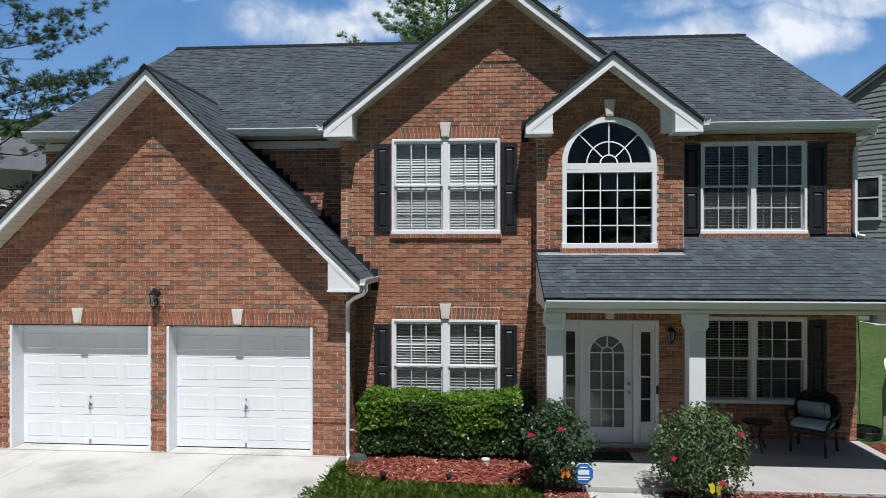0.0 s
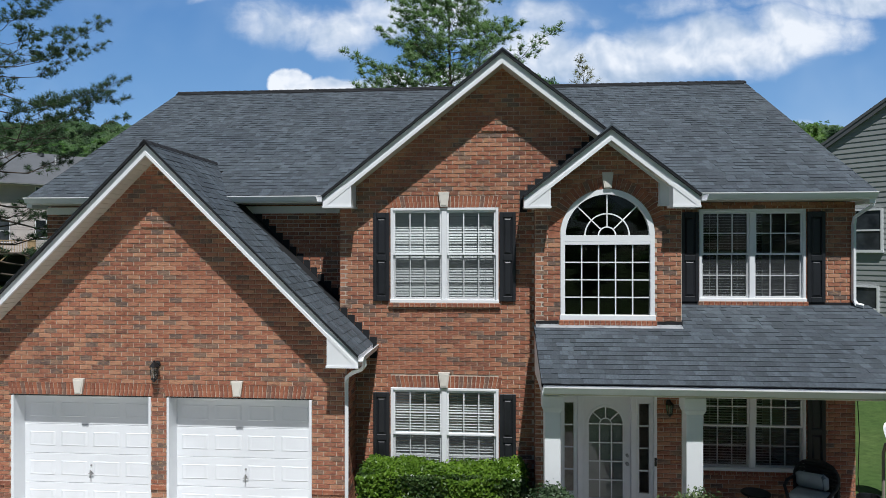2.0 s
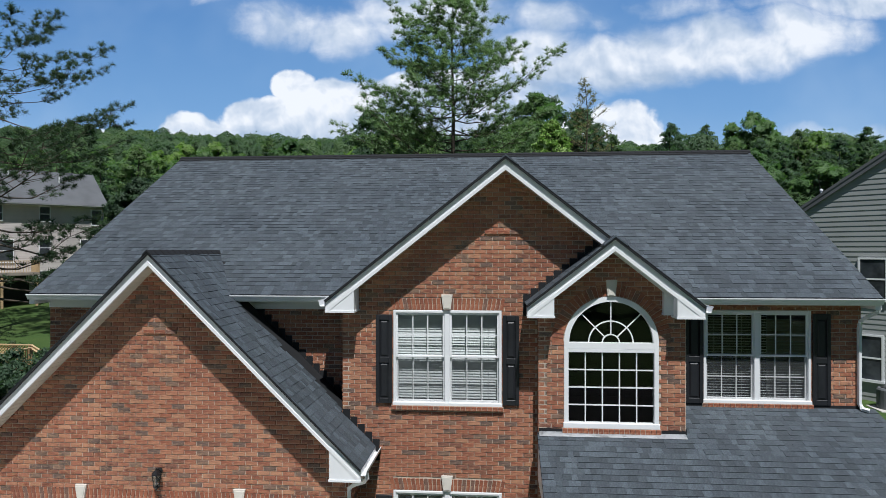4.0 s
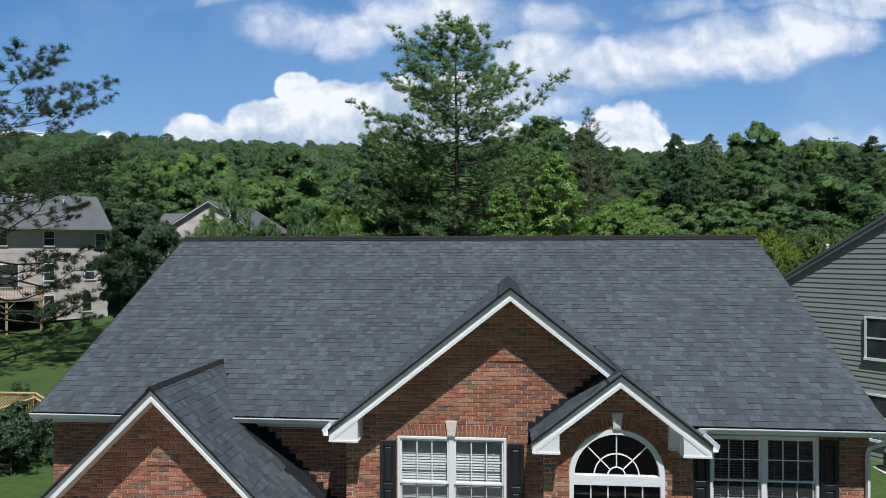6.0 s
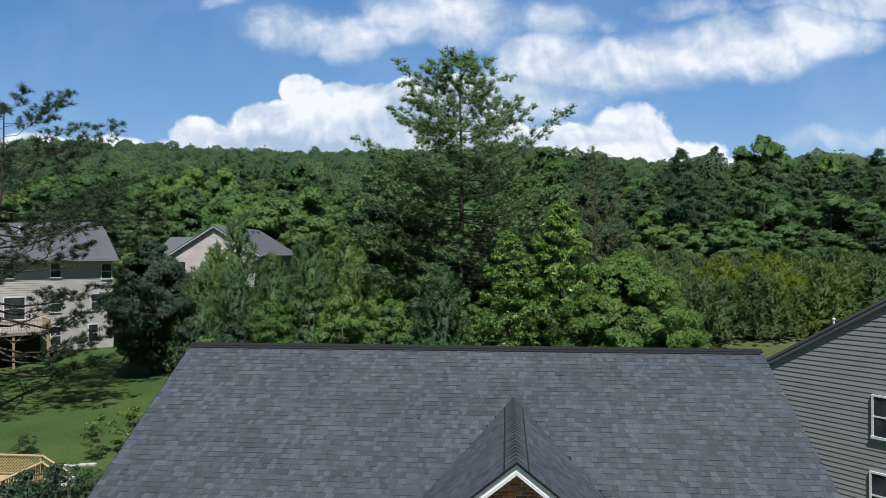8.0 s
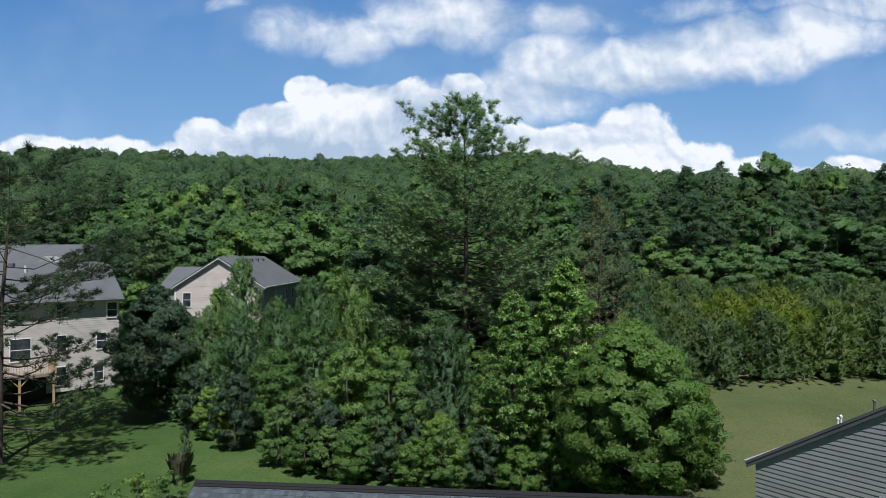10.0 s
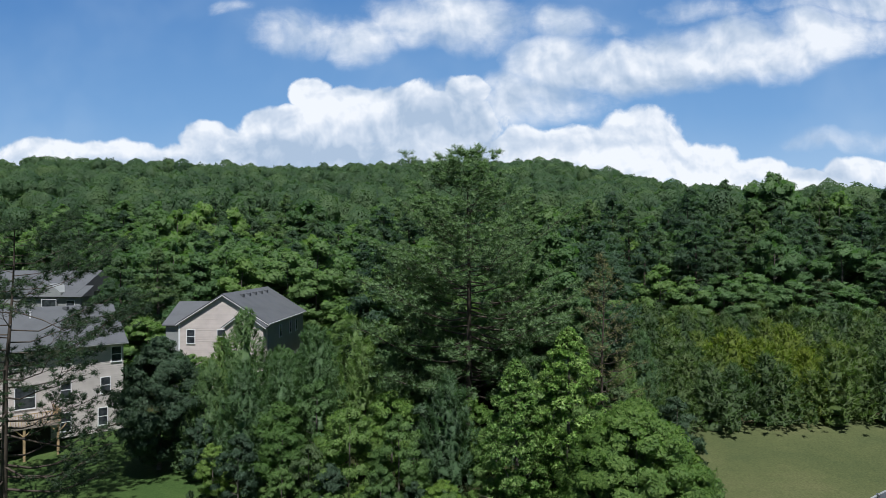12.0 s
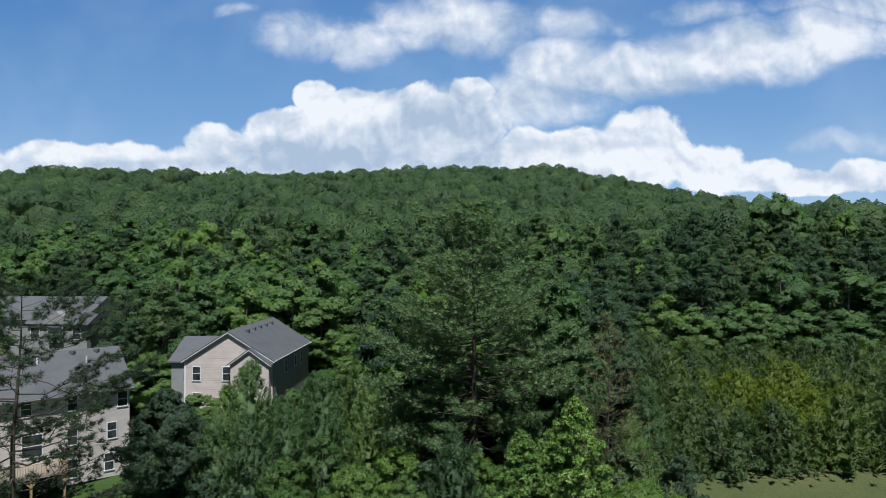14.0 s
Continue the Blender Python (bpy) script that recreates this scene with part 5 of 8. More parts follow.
def terrain(x, y):
    """Height of the ground: level at the house, rising to wooded hills behind."""
    mid = lerp_at(y, [-400, 24, 40, 54, 67, 100, 130, 165, 320, 630, 900, 4500], [-0.07, -0.07, 0.6, 1.4, 2.75, 5.5, 9, 15, 43, 92, 76, 40])
    right = lerp_at(y, [-400, 24, 40, 54, 67, 100, 130, 165, 320, 900, 4500], [-0.07, -0.07, 0.6, 1.5, 2.9, 6.0, 12, 19, 21, 22, 30])
    left = lerp_at(y, [-400, 24, 40, 54, 67, 100, 165, 320, 420, 900, 4500], [-0.07, -0.07, 0.6, 1.5, 2.8, 5.5, 17, 53, 66, 70, 40])
    a = x / max(60.0, y)
    if a > 0:
        f = lerp_at(a, [0.05, 0.55], [0, 1])
        z = mid * (1 - f) + right * f
    else:
        f = lerp_at(-a, [0.25, 0.7], [0, 1])
        z = mid * (1 - f) + left * f
    if x > 7 and 10 < y < 45:
        z += 0.78 * min(1.0, (x - 7) / 5.0) * min(1.0, (y - 10) / 12.0) * min(1.0, (45 - y) / 15.0)
    if y > 30:
        z += 0.35 * math.sin(x * 0.06 + 1.0) * min(1.0, (y - 30) / 60)
    return z


xs = sorted({round(s * v, 2) for s in (-1, 1) for v in list(np.linspace(0, 60, 41)) + list(np.linspace(65, 250, 26)) + [300, 400, 520, 700, 1000, 1500, 2500, 4500]})
ys = sorted({round(float(v), 2) for v in list(np.linspace(-12, 90, 69)) + list(np.linspace(94, 260, 36)) + list(np.linspace(280, 1000, 30)) + [-4500, -1500, -400, -100, -40, 1400, 2200, 4500]})
g = Geo()
g.v = [(x, y, terrain(x, y)) for y in ys for x in xs]
nx = len(xs)
slots = []


def cover(x, y):
    edge = 67 + 0.08 * (x - 20) + 1.2 * math.sin(x * 0.23)
    if x > 9 and 30 < y < edge:
        return 1
    if x > 9 and edge <= y < edge + 2.0:
        return 3
    if y > 66 or (y > 49 and -24 < x < 10):
        return 2
    return 0


for j in range(len(ys) - 1):
    for i in range(nx - 1):
        g.f.append((j * nx + i, j * nx + i + 1, (j + 1) * nx + i + 1, (j + 1) * nx + i))
        slots.append(cover((xs[i] + xs[i + 1]) / 2, (ys[j] + ys[j + 1]) / 2))
ground = solid("ground", g, [LAWN, FIELD, FOREST_FLOOR, BARE], "green lawn running back to woods and a dry field", "ground", kind="structure", smooth=True)
ground.data.polygons.foreach_set("material_index", slots)

# driveway in slabs with joints
drive = thing("driveway", "pale sunlit concrete driveway before the garage", "driveway", (-6.0, 8.0, 0.0), kind="structure")
for a, b in ((-10.5, -7.2), (-7.194, -4.2), (-4.194, -2.45)):
    for c, d in ((-1.0, 3.994), (4.0, 7.0), (7.006, 10.36)):
        part("concrete_slab", Geo().cbox(a, b, c, d, -0.16, -0.012, 0.003), CONCRETE, drive)
solid("garage_apron", Geo().box(-8.64, -2.36, YG - 0.035, YG + 0.42, -0.14, 0.0), CONCRETE, "concrete sill under the garage doors", "pavement", kind="structure")
slabs = thing("porch_slab", "grey concrete porch slab with a control joint", "porch floor", (3.5, 10.0, 0.0), kind="structure")
for a, b in ((0.76, 3.45), (3.462, 6.33)):
    part("concrete_slab", Geo().cbox(a, b, 9.27, YE - 0.012, -0.12, 0.03, 0.012), SLAB, slabs)
part("concrete_slab", Geo().cbox(3.13, 6.33, YE - 0.008, YR - 0.005, -0.12, 0.0295, 0.004), SLAB, slabs)
# unseen street and kerbs, added so the panes mirror grey instead of lawn
ASPHALT = ground_material("worn_asphalt", (0.045, 0.045, 0.047), (0.055, 0.055, 0.057), (0.066, 0.065, 0.064), 0.4, 40.0, 0.2)
solid("road", Geo().box(-220, 220, -8.5, -1.2, -0.3, -0.062), ASPHALT, "unseen grey asphalt street before the house, mirrored in the windows", "road", kind="structure")
for a, b in ((-1.2, -1.02), (-8.68, -8.5)):
    solid("kerb", Geo().box(-220, 220, a, b, -0.3, 0.05), CONCRETE, "pale concrete kerb along the street", "kerb", kind="structure")
solid("front_walk", Geo().cbox(1.33, 2.35, 5.5, 9.24, -0.16, -0.045, 0.012), CONCRETE, "pale concrete front walk", "path", kind="structure")

# ---- cloud backdrop, three kilometres off ----


def cloud_material():
    m, nt, out = nodes_of("cloud_backdrop")
    tc = nt.nodes.new("ShaderNodeTexCoord")
    pos = tc.outputs["Object"]

    def vec(op, a, b=None):
        n = nt.nodes.new("ShaderNodeVectorMath")
        n.operation = op
        for sock, val in zip(n.inputs, (a, b)):
            if isinstance(val, tuple):
                sock.default_value = val
            elif val is not None:
                nt.links.new(val, sock)
        return n.outputs["Value"] if op == "DOT_PRODUCT" else n.outputs[0]

    def fbm(p, scale, detail, rough=0.55):
        n = nt.nodes.new("ShaderNodeTexNoise")
        n.inputs["Scale"].default_value, n.inputs["Detail"].default_value, n.inputs["Roughness"].default_value = scale, detail, rough
        nt.links.new(p, n.inputs["Vector"])
        return n.outputs["Fac"]

    def warped(p):
        n = nt.nodes.new("ShaderNodeTexNoise")
        n.inputs["Scale"].default_value, n.inputs["Detail"].default_value = 9.0, 3.0
        nt.links.new(p, n.inputs["Vector"])
        return vec("ADD", p, vec("MULTIPLY", vec("SUBTRACT", n.outputs["Color"], (0.5, 0.5, 0.5)), (0.05, 0.0, 0.05)))

    def blobs(p, items):
        best = None
        for cx, cz, rx, rz, w in items:
            d = vec("MULTIPLY", vec("SUBTRACT", p, ((cx - 820.8) / 1153, 0.0, (449.5 - cz) / 1153)), (1153 / rx, 0.0, 1153 / rz))
            q = math_node(nt, "SUBTRACT", 1.0, vec("DOT_PRODUCT", d, d))
            q = math_node(nt, "MULTIPLY", q, w)
            best = q if best is None else math_node(nt, "MAXIMUM", best, q)
        return math_node(nt, "MAXIMUM", best, -1.5)

    def step(v, a, b):
        n = nt.nodes.new("ShaderNodeMapRange")
        n.interpolation_type = "SMOOTHSTEP"
        n.inputs["From Min"].default_value, n.inputs["From Max"].default_value = a, b
        nt.links.new(v, n.inputs["Value"])
        return n.outputs[0]

    p = vec("MULTIPLY", pos, (1 / 3000, 0.0, 1 / 3000))
    pw = warped(p)
    crisp = blobs(pw, [(1010, 275, 150, 66, 1.0), (1125, 262, 105, 76, 1.0), (1235, 292, 80, 50, 1.0), (930, 262, 80, 52, 1.0), (548, 160, 45, 42, 1.0), (620, 195, 120, 55, 1.0), (490, 222, 100, 46, 0.9), (365, 240, 62, 42, 1.0),
                       (760, 205, 150, 62, 0.9), (828, 150, 52, 34, 0.9), (680, 275, 320, 54, 0.9), (400, 282, 130, 40, 0.9), (130, 275, 290, 42, 0.85), (1500, 300, 66, 32, 0.9), (1330, 300, 90, 34, 0.9), (1410, 318, 80, 26, 0.9)])
    soft = blobs(pw, [(520, 45, 90, 40, 0.8), (640, 62, 66, 46, 0.9), (800, 32, 150, 55, 0.8), (985, 105, 90, 52, 0.85), (1130, 122, 170, 50, 1.0), (1300, 88, 180, 58, 1.0), (1450, 62, 120, 52, 1.05), (1010, 40, 90, 30, 0.7),
                      (1500, 248, 110, 16, 0.4), (920, 170, 160, 50, 0.7), (1520, 10, 150, 24, 0.55), (395, 2, 34, 10, 0.2), (1230, 20, 70, 20, 0.35)])
    f1 = fbm(pw, 16.0, 9.0)
    f2 = fbm(pw, 9.0, 7.0, 0.52)
    c1 = math_node(nt, "ADD", crisp, math_node(nt, "MULTIPLY", math_node(nt, "SUBTRACT", f1, 0.5), 1.7))
    wisp = fbm(vec("MULTIPLY", pw, (0.55, 1.0, 1.3)), 30.0, 8.0, 0.65)
    c2 = math_node(nt, "ADD", soft, math_node(nt, "MULTIPLY", math_node(nt, "SUBTRACT", f2, 0.5), 3.0))
    c2 = math_node(nt, "ADD", c2, math_node(nt, "MULTIPLY", math_node(nt, "SUBTRACT", wisp, 0.5), 0.8))
    a1 = math_node(nt, "MULTIPLY", step(c1, 0.0, 0.32), 0.96)
    a2 = math_node(nt, "MULTIPLY", step(c2, -0.35, 1.0), 0.92)
    alpha = math_node(nt, "MAXIMUM", a1, a2)
    high = vec("ADD", pw, (0.006, 0.0, 0.016))
    relief = math_node(nt, "SUBTRACT", fbm(pw, 13.0, 4.0, 0.5), fbm(high, 13.0, 4.0, 0.5))
    lit = math_node(nt, "ADD", math_node(nt, "MULTIPLY", relief, 3.2), 0.52)
    body = fbm(pw, 5.0, 3.0)
    lit = math_node(nt, "ADD", lit, math_node(nt, "MULTIPLY", math_node(nt, "SUBTRACT", body, 0.5), 0.9), True)
    grey = blobs(p, [(770, 235, 190, 70, 1.0), (600, 262, 330, 42, 0.9), (300, 280, 230, 24, 0.8), (985, 175, 120, 55, 0.7), (1180, 150, 150, 26, 0.6)])
    bright = blobs(p, [(1040, 262, 190, 90, 1.0), (1230, 300, 120, 60, 1.0), (545, 160, 60, 50, 1.0), (630, 185, 80, 30, 0.8), (160, 250, 260, 22, 0.9), (1480, 60, 120, 50, 0.9)])
    soften = math_node(nt, "SUBTRACT", math_node(nt, "MULTIPLY", step(bright, -0.2, 0.6), 0.28), math_node(nt, "MULTIPLY", step(grey, -0.3, 0.9), 0.36))
    lit = math_node(nt, "ADD", lit, soften, True)
    col = ramp_node(nt, lit, [(0.0, (0.46, 0.56, 0.69)), (0.45, (0.70, 0.76, 0.84)), (0.85, (0.97, 0.975, 0.98))])
    em = nt.nodes.new("ShaderNodeEmission")
    sep = nt.nodes.new("ShaderNodeSeparateXYZ")
    nt.links.new(p, sep.inputs[0])
    blue = ramp_node(nt, sep.outputs["Z"], [(0.0, (0.48, 0.65, 0.80)), (0.10, (0.34, 0.53, 0.76)), (0.22, (0.200, 0.385, 0.66)), (0.40, (0.110, 0.260, 0.54)), (0.70, (0.06, 0.18, 0.45))])
    haze = fbm(pw, 3.0, 4.0)
    blue = mix_node(nt, math_node(nt, "MULTIPLY", step(haze, 0.42, 0.75), 0.25), blue.outputs[0], (0.55, 0.68, 0.82))
    nt.links.new(mix_node(nt, alpha, blue, col.outputs[0]), em.inputs["Color"])
    em.inputs["Strength"].default_value = 1.0
    nt.links.new(em.outputs[0], out.inputs["Surface"])
    m.cycles.emission_sampling = "NONE"
    return m


backdrop = solid("backdrop", Geo().add([(-3000, 3000, -200), (3000, 3000, -200), (3000, 3000, 2200), (-3000, 3000, 2200)], [(0, 1, 2, 3)]), cloud_material(), "blue sky with white cumulus and thin high cloud", "sky", kind="structure")
backdrop.rotation_euler = (0, 0, radians(TURN))
backdrop.visible_shadow = False

# ---- trees ----


def array_mesh(name, verts, faces, material, normals=None):
    """A mesh from arrays: verts (n, 3); faces (m, k). normals: soft shading normals, one a face or one a vertex."""
    k = faces.shape[1]
    if normals is not None:
        normals = unit(normals)
        per = normals
        if len(normals) == len(faces) and len(normals) != len(verts):
            per = np.zeros((len(verts), 3))
            per[faces.ravel()] = np.repeat(normals, k, 0)
        a, b, c = verts[faces[:, 0]], verts[faces[:, 1]], verts[faces[:, 2]]
        away = np.sum(np.cross(b - a, c - a) * per[faces].mean(1), 1) < 0
        faces = np.where(away[:, None], faces[:, ::-1], faces)
    me = bpy.data.meshes.new(name)
    me.vertices.add(len(verts))
    me.vertices.foreach_set("co", verts.astype(np.float32).ravel())
    me.loops.add(faces.size)
    me.loops.foreach_set("vertex_index", faces.astype(np.int32).ravel())
    me.polygons.add(len(faces))
    me.polygons.foreach_set("loop_start", np.arange(0, faces.size, k, dtype=np.int32))
    me.update(calc_edges=True)
    me.materials.append(material)
    if normals is not None:
        me.shade_smooth()
        me.normals_split_custom_set_from_vertices(per.tolist())
    return me


def cube_ball():
    """A ball of 24 quads: 26 directions and its faces."""
    index, dirs, quads = {}, [], []
    def at(v):
        if v not in index:
            index[v] = len(dirs)
            dirs.append(v)
        return index[v]
    for ax in range(3):
        for s in (-1, 1):
            for i in (-1, 0):
                for j in (-1, 0):
                    q = []
                    for di, dj in ((0, 0), (1, 0), (1, 1), (0, 1)):
                        v = [0, 0, 0]
                        v[ax], v[(ax + 1) % 3], v[(ax + 2) % 3] = s, i + di, j + dj
                        q.append(at(tuple(v)))
                    quads.append(q if s > 0 else q[::-1])
    d = np.array(dirs, float)
    return d / np.linalg.norm(d, axis=1, keepdims=True), np.array(quads)


BALL, BALL_QUADS = cube_ball()
BALL_TRIS = np.concatenate([BALL_QUADS[:, [0, 1, 2]], BALL_QUADS[:, [0, 2, 3]]])


def cores(r, centres, sizes, rough=0.25):
    """Uneven lumps of foliage, the dense inside of a clump: verts, directions, index of each lump."""
    n = len(centres)
    v = centres[:, None] + BALL[None] * sizes[:, None] * r.uniform(1 - rough, 1 + rough, (n, len(BALL), 1))
    return v.reshape(-1, 3), np.tile(BALL, (n, 1)), np.arange(n) * len(BALL)


def unit(a):
    return a / np.maximum(1e-9, np.linalg.norm(a, axis=1, keepdims=True))


def leaf_cards(r, centres, normals, size, slim=0.6, jitter=0.7):
    """Pointed leaf clumps: one small rhombus per place, roughly facing the normal."""
    n = len(centres)
    nn = unit(normals + jitter * r.normal(size=(n, 3)))
    t = unit(np.cross(nn, r.normal(size=(n, 3))))
    b = np.cross(nn, t)
    s = size * r.uniform(0.65, 1.35, (n, 1))
    fold = nn * s * 0.18
    v = np.stack([centres + t * s, centres + b * s * slim + fold, centres - t * s, centres - b * s * slim + fold], 1).reshape(-1, 3)
    return v, np.arange(4 * n).reshape(n, 4)


def leaf_tris(r, centres, normals, size, slim=0.6, jitter=0.7):
    """Small pointed leaves: one triangle per place, roughly facing the normal."""
    n = len(centres)
    nn = unit(normals + jitter * r.normal(size=(n, 3)))
    t = unit(np.cross(nn, r.normal(size=(n, 3))))
    b = np.cross(nn, t)
    s = size * r.uniform(0.6, 1.4, (n, 1))
    v = np.stack([centres + t * s, centres - t * s * 0.7 + b * s * slim, centres - t * s * 0.7 - b * s * slim], 1).reshape(-1, 3)
    return v, np.arange(3 * n).reshape(n, 3)


def tufts(r, centres, aims, length, spikes=7, wide=0.09):
    """Tufts of needles: narrow spikes round an aim."""
    n = len(centres)
    c = np.repeat(centres, spikes, 0)
    d = unit(np.repeat(aims, spikes, 0) + 0.75 * r.normal(size=(n * spikes, 3)))
    s = unit(np.cross(d, r.normal(size=d.shape)))
    ln = length * r.uniform(0.6, 1.2, (len(c), 1))
    v = np.stack([c - s * wide * ln - d * 0.1 * ln, c + s * wide * ln - d * 0.1 * ln, c + d * ln], 1).reshape(-1, 3)
    return v, np.arange(3 * len(c)).reshape(-1, 3), np.repeat(aims, spikes, 0) + 0.2 * d


def hardwood_crown(r, height, radius, base, lumps, per, size, squash=1.0, slim=0.6, peak=0.5, core=0.40, stir=0.32, fine=1.0, dome=0.75):
    """Lumpy crown of leaf clumps; peak: where it is widest, as a share of the crown's height."""
    vs, fs, ns, cc, cz = [], [], [], [], []
    span, k = height - base, 0

    def outward(p):
        return unit(np.stack([p[:, 0], p[:, 1], (p[:, 2] - base - 0.35 * span) * radius / span * 1.6], 1))

    for i in range(lumps):
        f = (i + r.uniform(0.1, 0.9)) / lumps
        w = math.sin(math.pi * min(1.0, max(0.02, f)) ** (math.log(0.5) / math.log(peak))) ** 0.65
        a = r.uniform(0, 2 * math.pi)
        rad = radius * w * math.sqrt(r.uniform(0.15, 1.0)) * 0.82
        lump = radius * r.uniform(0.17, 0.33) * (0.55 + 0.45 * w) * fine
        c = np.array([rad * math.cos(a), rad * math.sin(a), base + span * f * 0.93])
        cc.append(c), cz.append(np.array([1, 1, 0.75 * squash]) * lump * core)
        m = int(per * r.uniform(0.7, 1.3))
        d = unit(r.normal(size=(m, 3)))
        d[:, 2] = np.where(d[:, 2] < -0.3, -d[:, 2] * 0.7, d[:, 2])
        p = c + d * lump * r.uniform(max(0.55, core), 1.15, (m, 1)) * np.array([1, 1, 0.75 * squash])
        v, f4 = leaf_tris(r, p, d + np.array([0, 0, 0.35]), size, slim)
        vs.append(v), fs.append(f4 + k)
        ns.append(np.repeat(d + dome * outward(p) + np.array([0, 0, 0.25]) + stir * r.normal(size=(m, 3)), 3, 0))
        k += len(v)
    if not core:
        return np.concatenate(vs), np.concatenate(fs), np.concatenate(ns)
    v, d, at = cores(r, np.array(cc), np.array(cz))
    vs.append(v), ns.append(d + dome * outward(v) + np.array([0, 0, 0.25]))
    fs.append((BALL_TRIS[None] + at[:, None, None] + k).reshape(-1, 3))
    return np.concatenate(vs), np.concatenate(fs), np.concatenate(ns)


def trunk_geo(r, height, radius, limbs, lean=0.0, reach=0.35, start=0.3):
    g = Geo()
    pts, rad = [], []
    for i in range(7):
        f = i / 6
        pts.append((lean * f * f * height + r.normal() * 0.05 * f * height * 0.1, r.normal() * 0.006 * height * f, -0.3 + f * (height + 0.3)))
        rad.append(radius * (1.25 if i == 0 else 1.0) * (1 - 0.88 * f))
    g.tube(pts, rad, 7)
    for i in range(limbs):
        f = start + (0.92 - start) * (i + 0.5) / limbs
        z = f * height
        a = r.uniform(0, 2 * math.pi)
        ln = height * reach * (1.1 - f) * r.uniform(0.7, 1.2)
        x0 = lean * f * f * height
        g.tube([(x0, 0, z), (x0 + 0.5 * ln * math.cos(a), 0.5 * ln * math.sin(a), z + 0.18 * ln), (x0 + ln * math.cos(a), ln * math.sin(a), z + 0.4 * ln)], [radius * 0.4 * (1.05 - f), radius * 0.25 * (1.05 - f), 0.012], 5, False)
    return g


def pine_meshes(seed, height, radius, base, limbs, twigs, balls, needles, length, material, shape=0.6, lean=0.0, rise=(0.10, 0.55), wide=0.08, flat=0.75, ball=0.30, bare=0.35, thick=0.013, crook=0.05, gap=0.0, heart_size=0.62):
    """A pine: trunk, crooked limbs, twigs along the outer part of each limb, and balls of needles on the twigs.
    shape: how fast the crown widens below its top; bare: the share of each limb with no twigs; gap: the share of limbs lost."""
    r = np.random.default_rng(seed)
    g = Geo()
    rad0 = height * thick
    sway = r.normal(size=(7, 2)) * 0.006 * height
    at = lambda f: np.array([lean * f * f * height + np.interp(f * 6, range(7), sway[:, 0]) * f, np.interp(f * 6, range(7), sway[:, 1]) * f, f * height])
    g.tube([tuple(at(i / 8) - np.array([0, 0, 0.4 if i == 0 else 0])) for i in range(9)], [rad0 * (1 - 0.9 * i / 8) for i in range(9)], 7)
    hubs, aims = [at(1.0)], [np.array([0, 0, 1.0])]
    for i in range(limbs):
        q = (i + r.uniform(0.0, 0.9)) / limbs
        f = min(0.985, base + (1 - base) * q)
        if r.uniform() < gap:
            continue
        deep = min(1.0, (1 - q) / 0.55)
        ln = radius * max(0.10, deep ** shape) * r.uniform(0.62, 1.06) * (1.0 if q > 0.2 else 0.8 + q)
        a = i * 2.4 + r.normal() * 0.5
        up = rise[0] + (rise[1] - rise[0]) * q + r.normal() * 0.10
        side = np.array([math.cos(a), math.sin(a), 0.0])
        across = np.array([-math.sin(a), math.cos(a), 0.0])
        o = at(f)
        line = [o]
        for k in range(1, 5):
            u = k / 4
            line.append(o + side * ln * u + np.array([0, 0, ln * (up * u - 0.10 * math.sin(math.pi * u) + 0.10 * u * u)]) + (across * r.normal() + np.array([0, 0, 0.6]) * r.normal()) * crook * ln * u)
        thickness = rad0 * 0.36 * (1.05 - f) + 0.012
        g.tube([tuple(p) for p in line], [thickness * (1 - 0.21 * k) for k in range(5)], 4, False)
        line = np.array(line)
        n = max(2, int(round(twigs * ln / radius)))
        for c in range(n + 1):
            u = bare + (1 - bare) * (c + r.uniform(0, 0.7)) / n if c < n else 1.0
            u = min(u, 1.0)
            root = np.array([np.interp(u * 4, range(5), line[:, k]) for k in range(3)])
            swing = (1 if c % 2 else -1) * r.uniform(0.35, 1.15) if c < n else 0.0
            way = side * math.cos(swing) + across * math.sin(swing) + np.array([0, 0, up * 0.6 + r.uniform(0.05, 0.45)])
            tw = (0.10 + 0.26 * (1.15 - u)) * ln * r.uniform(0.7, 1.2) + ball * 0.5
            tip = root + way * tw
            if twigs > 4:
                g.tube([tuple(root), tuple(tip)], [thickness * 0.3 + 0.004, 0.006], 3, False)
            for b in range(balls):
                v = 1.0 - b / max(1, balls) * r.uniform(0.7, 1.0)
                hubs.append(root + way * tw * v + r.normal(size=3) * ball * np.array([0.9, 0.9, 0.45]) * (0.35 + b * 0.2))
                aims.append(way * 0.5 + np.array([0, 0, 0.45]))
    hubs, aims = np.array(hubs), unit(np.array(aims))
    m = len(hubs)
    k = np.repeat(np.arange(m), needles)
    grow = r.uniform(0.7, 1.3, (m, 1))
    d = unit(r.normal(size=(len(k), 3)) + 0.75 * aims[k])
    p = hubs[k] + d * ball * grow[k] * r.uniform(0.05, 0.75, (len(k), 1)) * np.array([1, 1, flat])
    s = unit(np.cross(d, r.normal(size=d.shape)))
    lg = length * r.uniform(0.65, 1.25, (len(k), 1))
    v = np.stack([p - s * wide * lg, p + s * wide * lg, p + d * lg * np.array([1, 1, flat])], 1).reshape(-1, 3)
    soft = np.repeat(d * 0.75 + np.array([0, 0, 0.45]) + 0.2 * r.normal(size=d.shape), 3, 0)
    f3 = np.arange(len(v)).reshape(-1, 3)
    six = np.array([(1, 0, 0), (0, 1, 0), (-1, 0, 0), (0, -1, 0), (0, 0, 1), (0, 0, -1)], float)
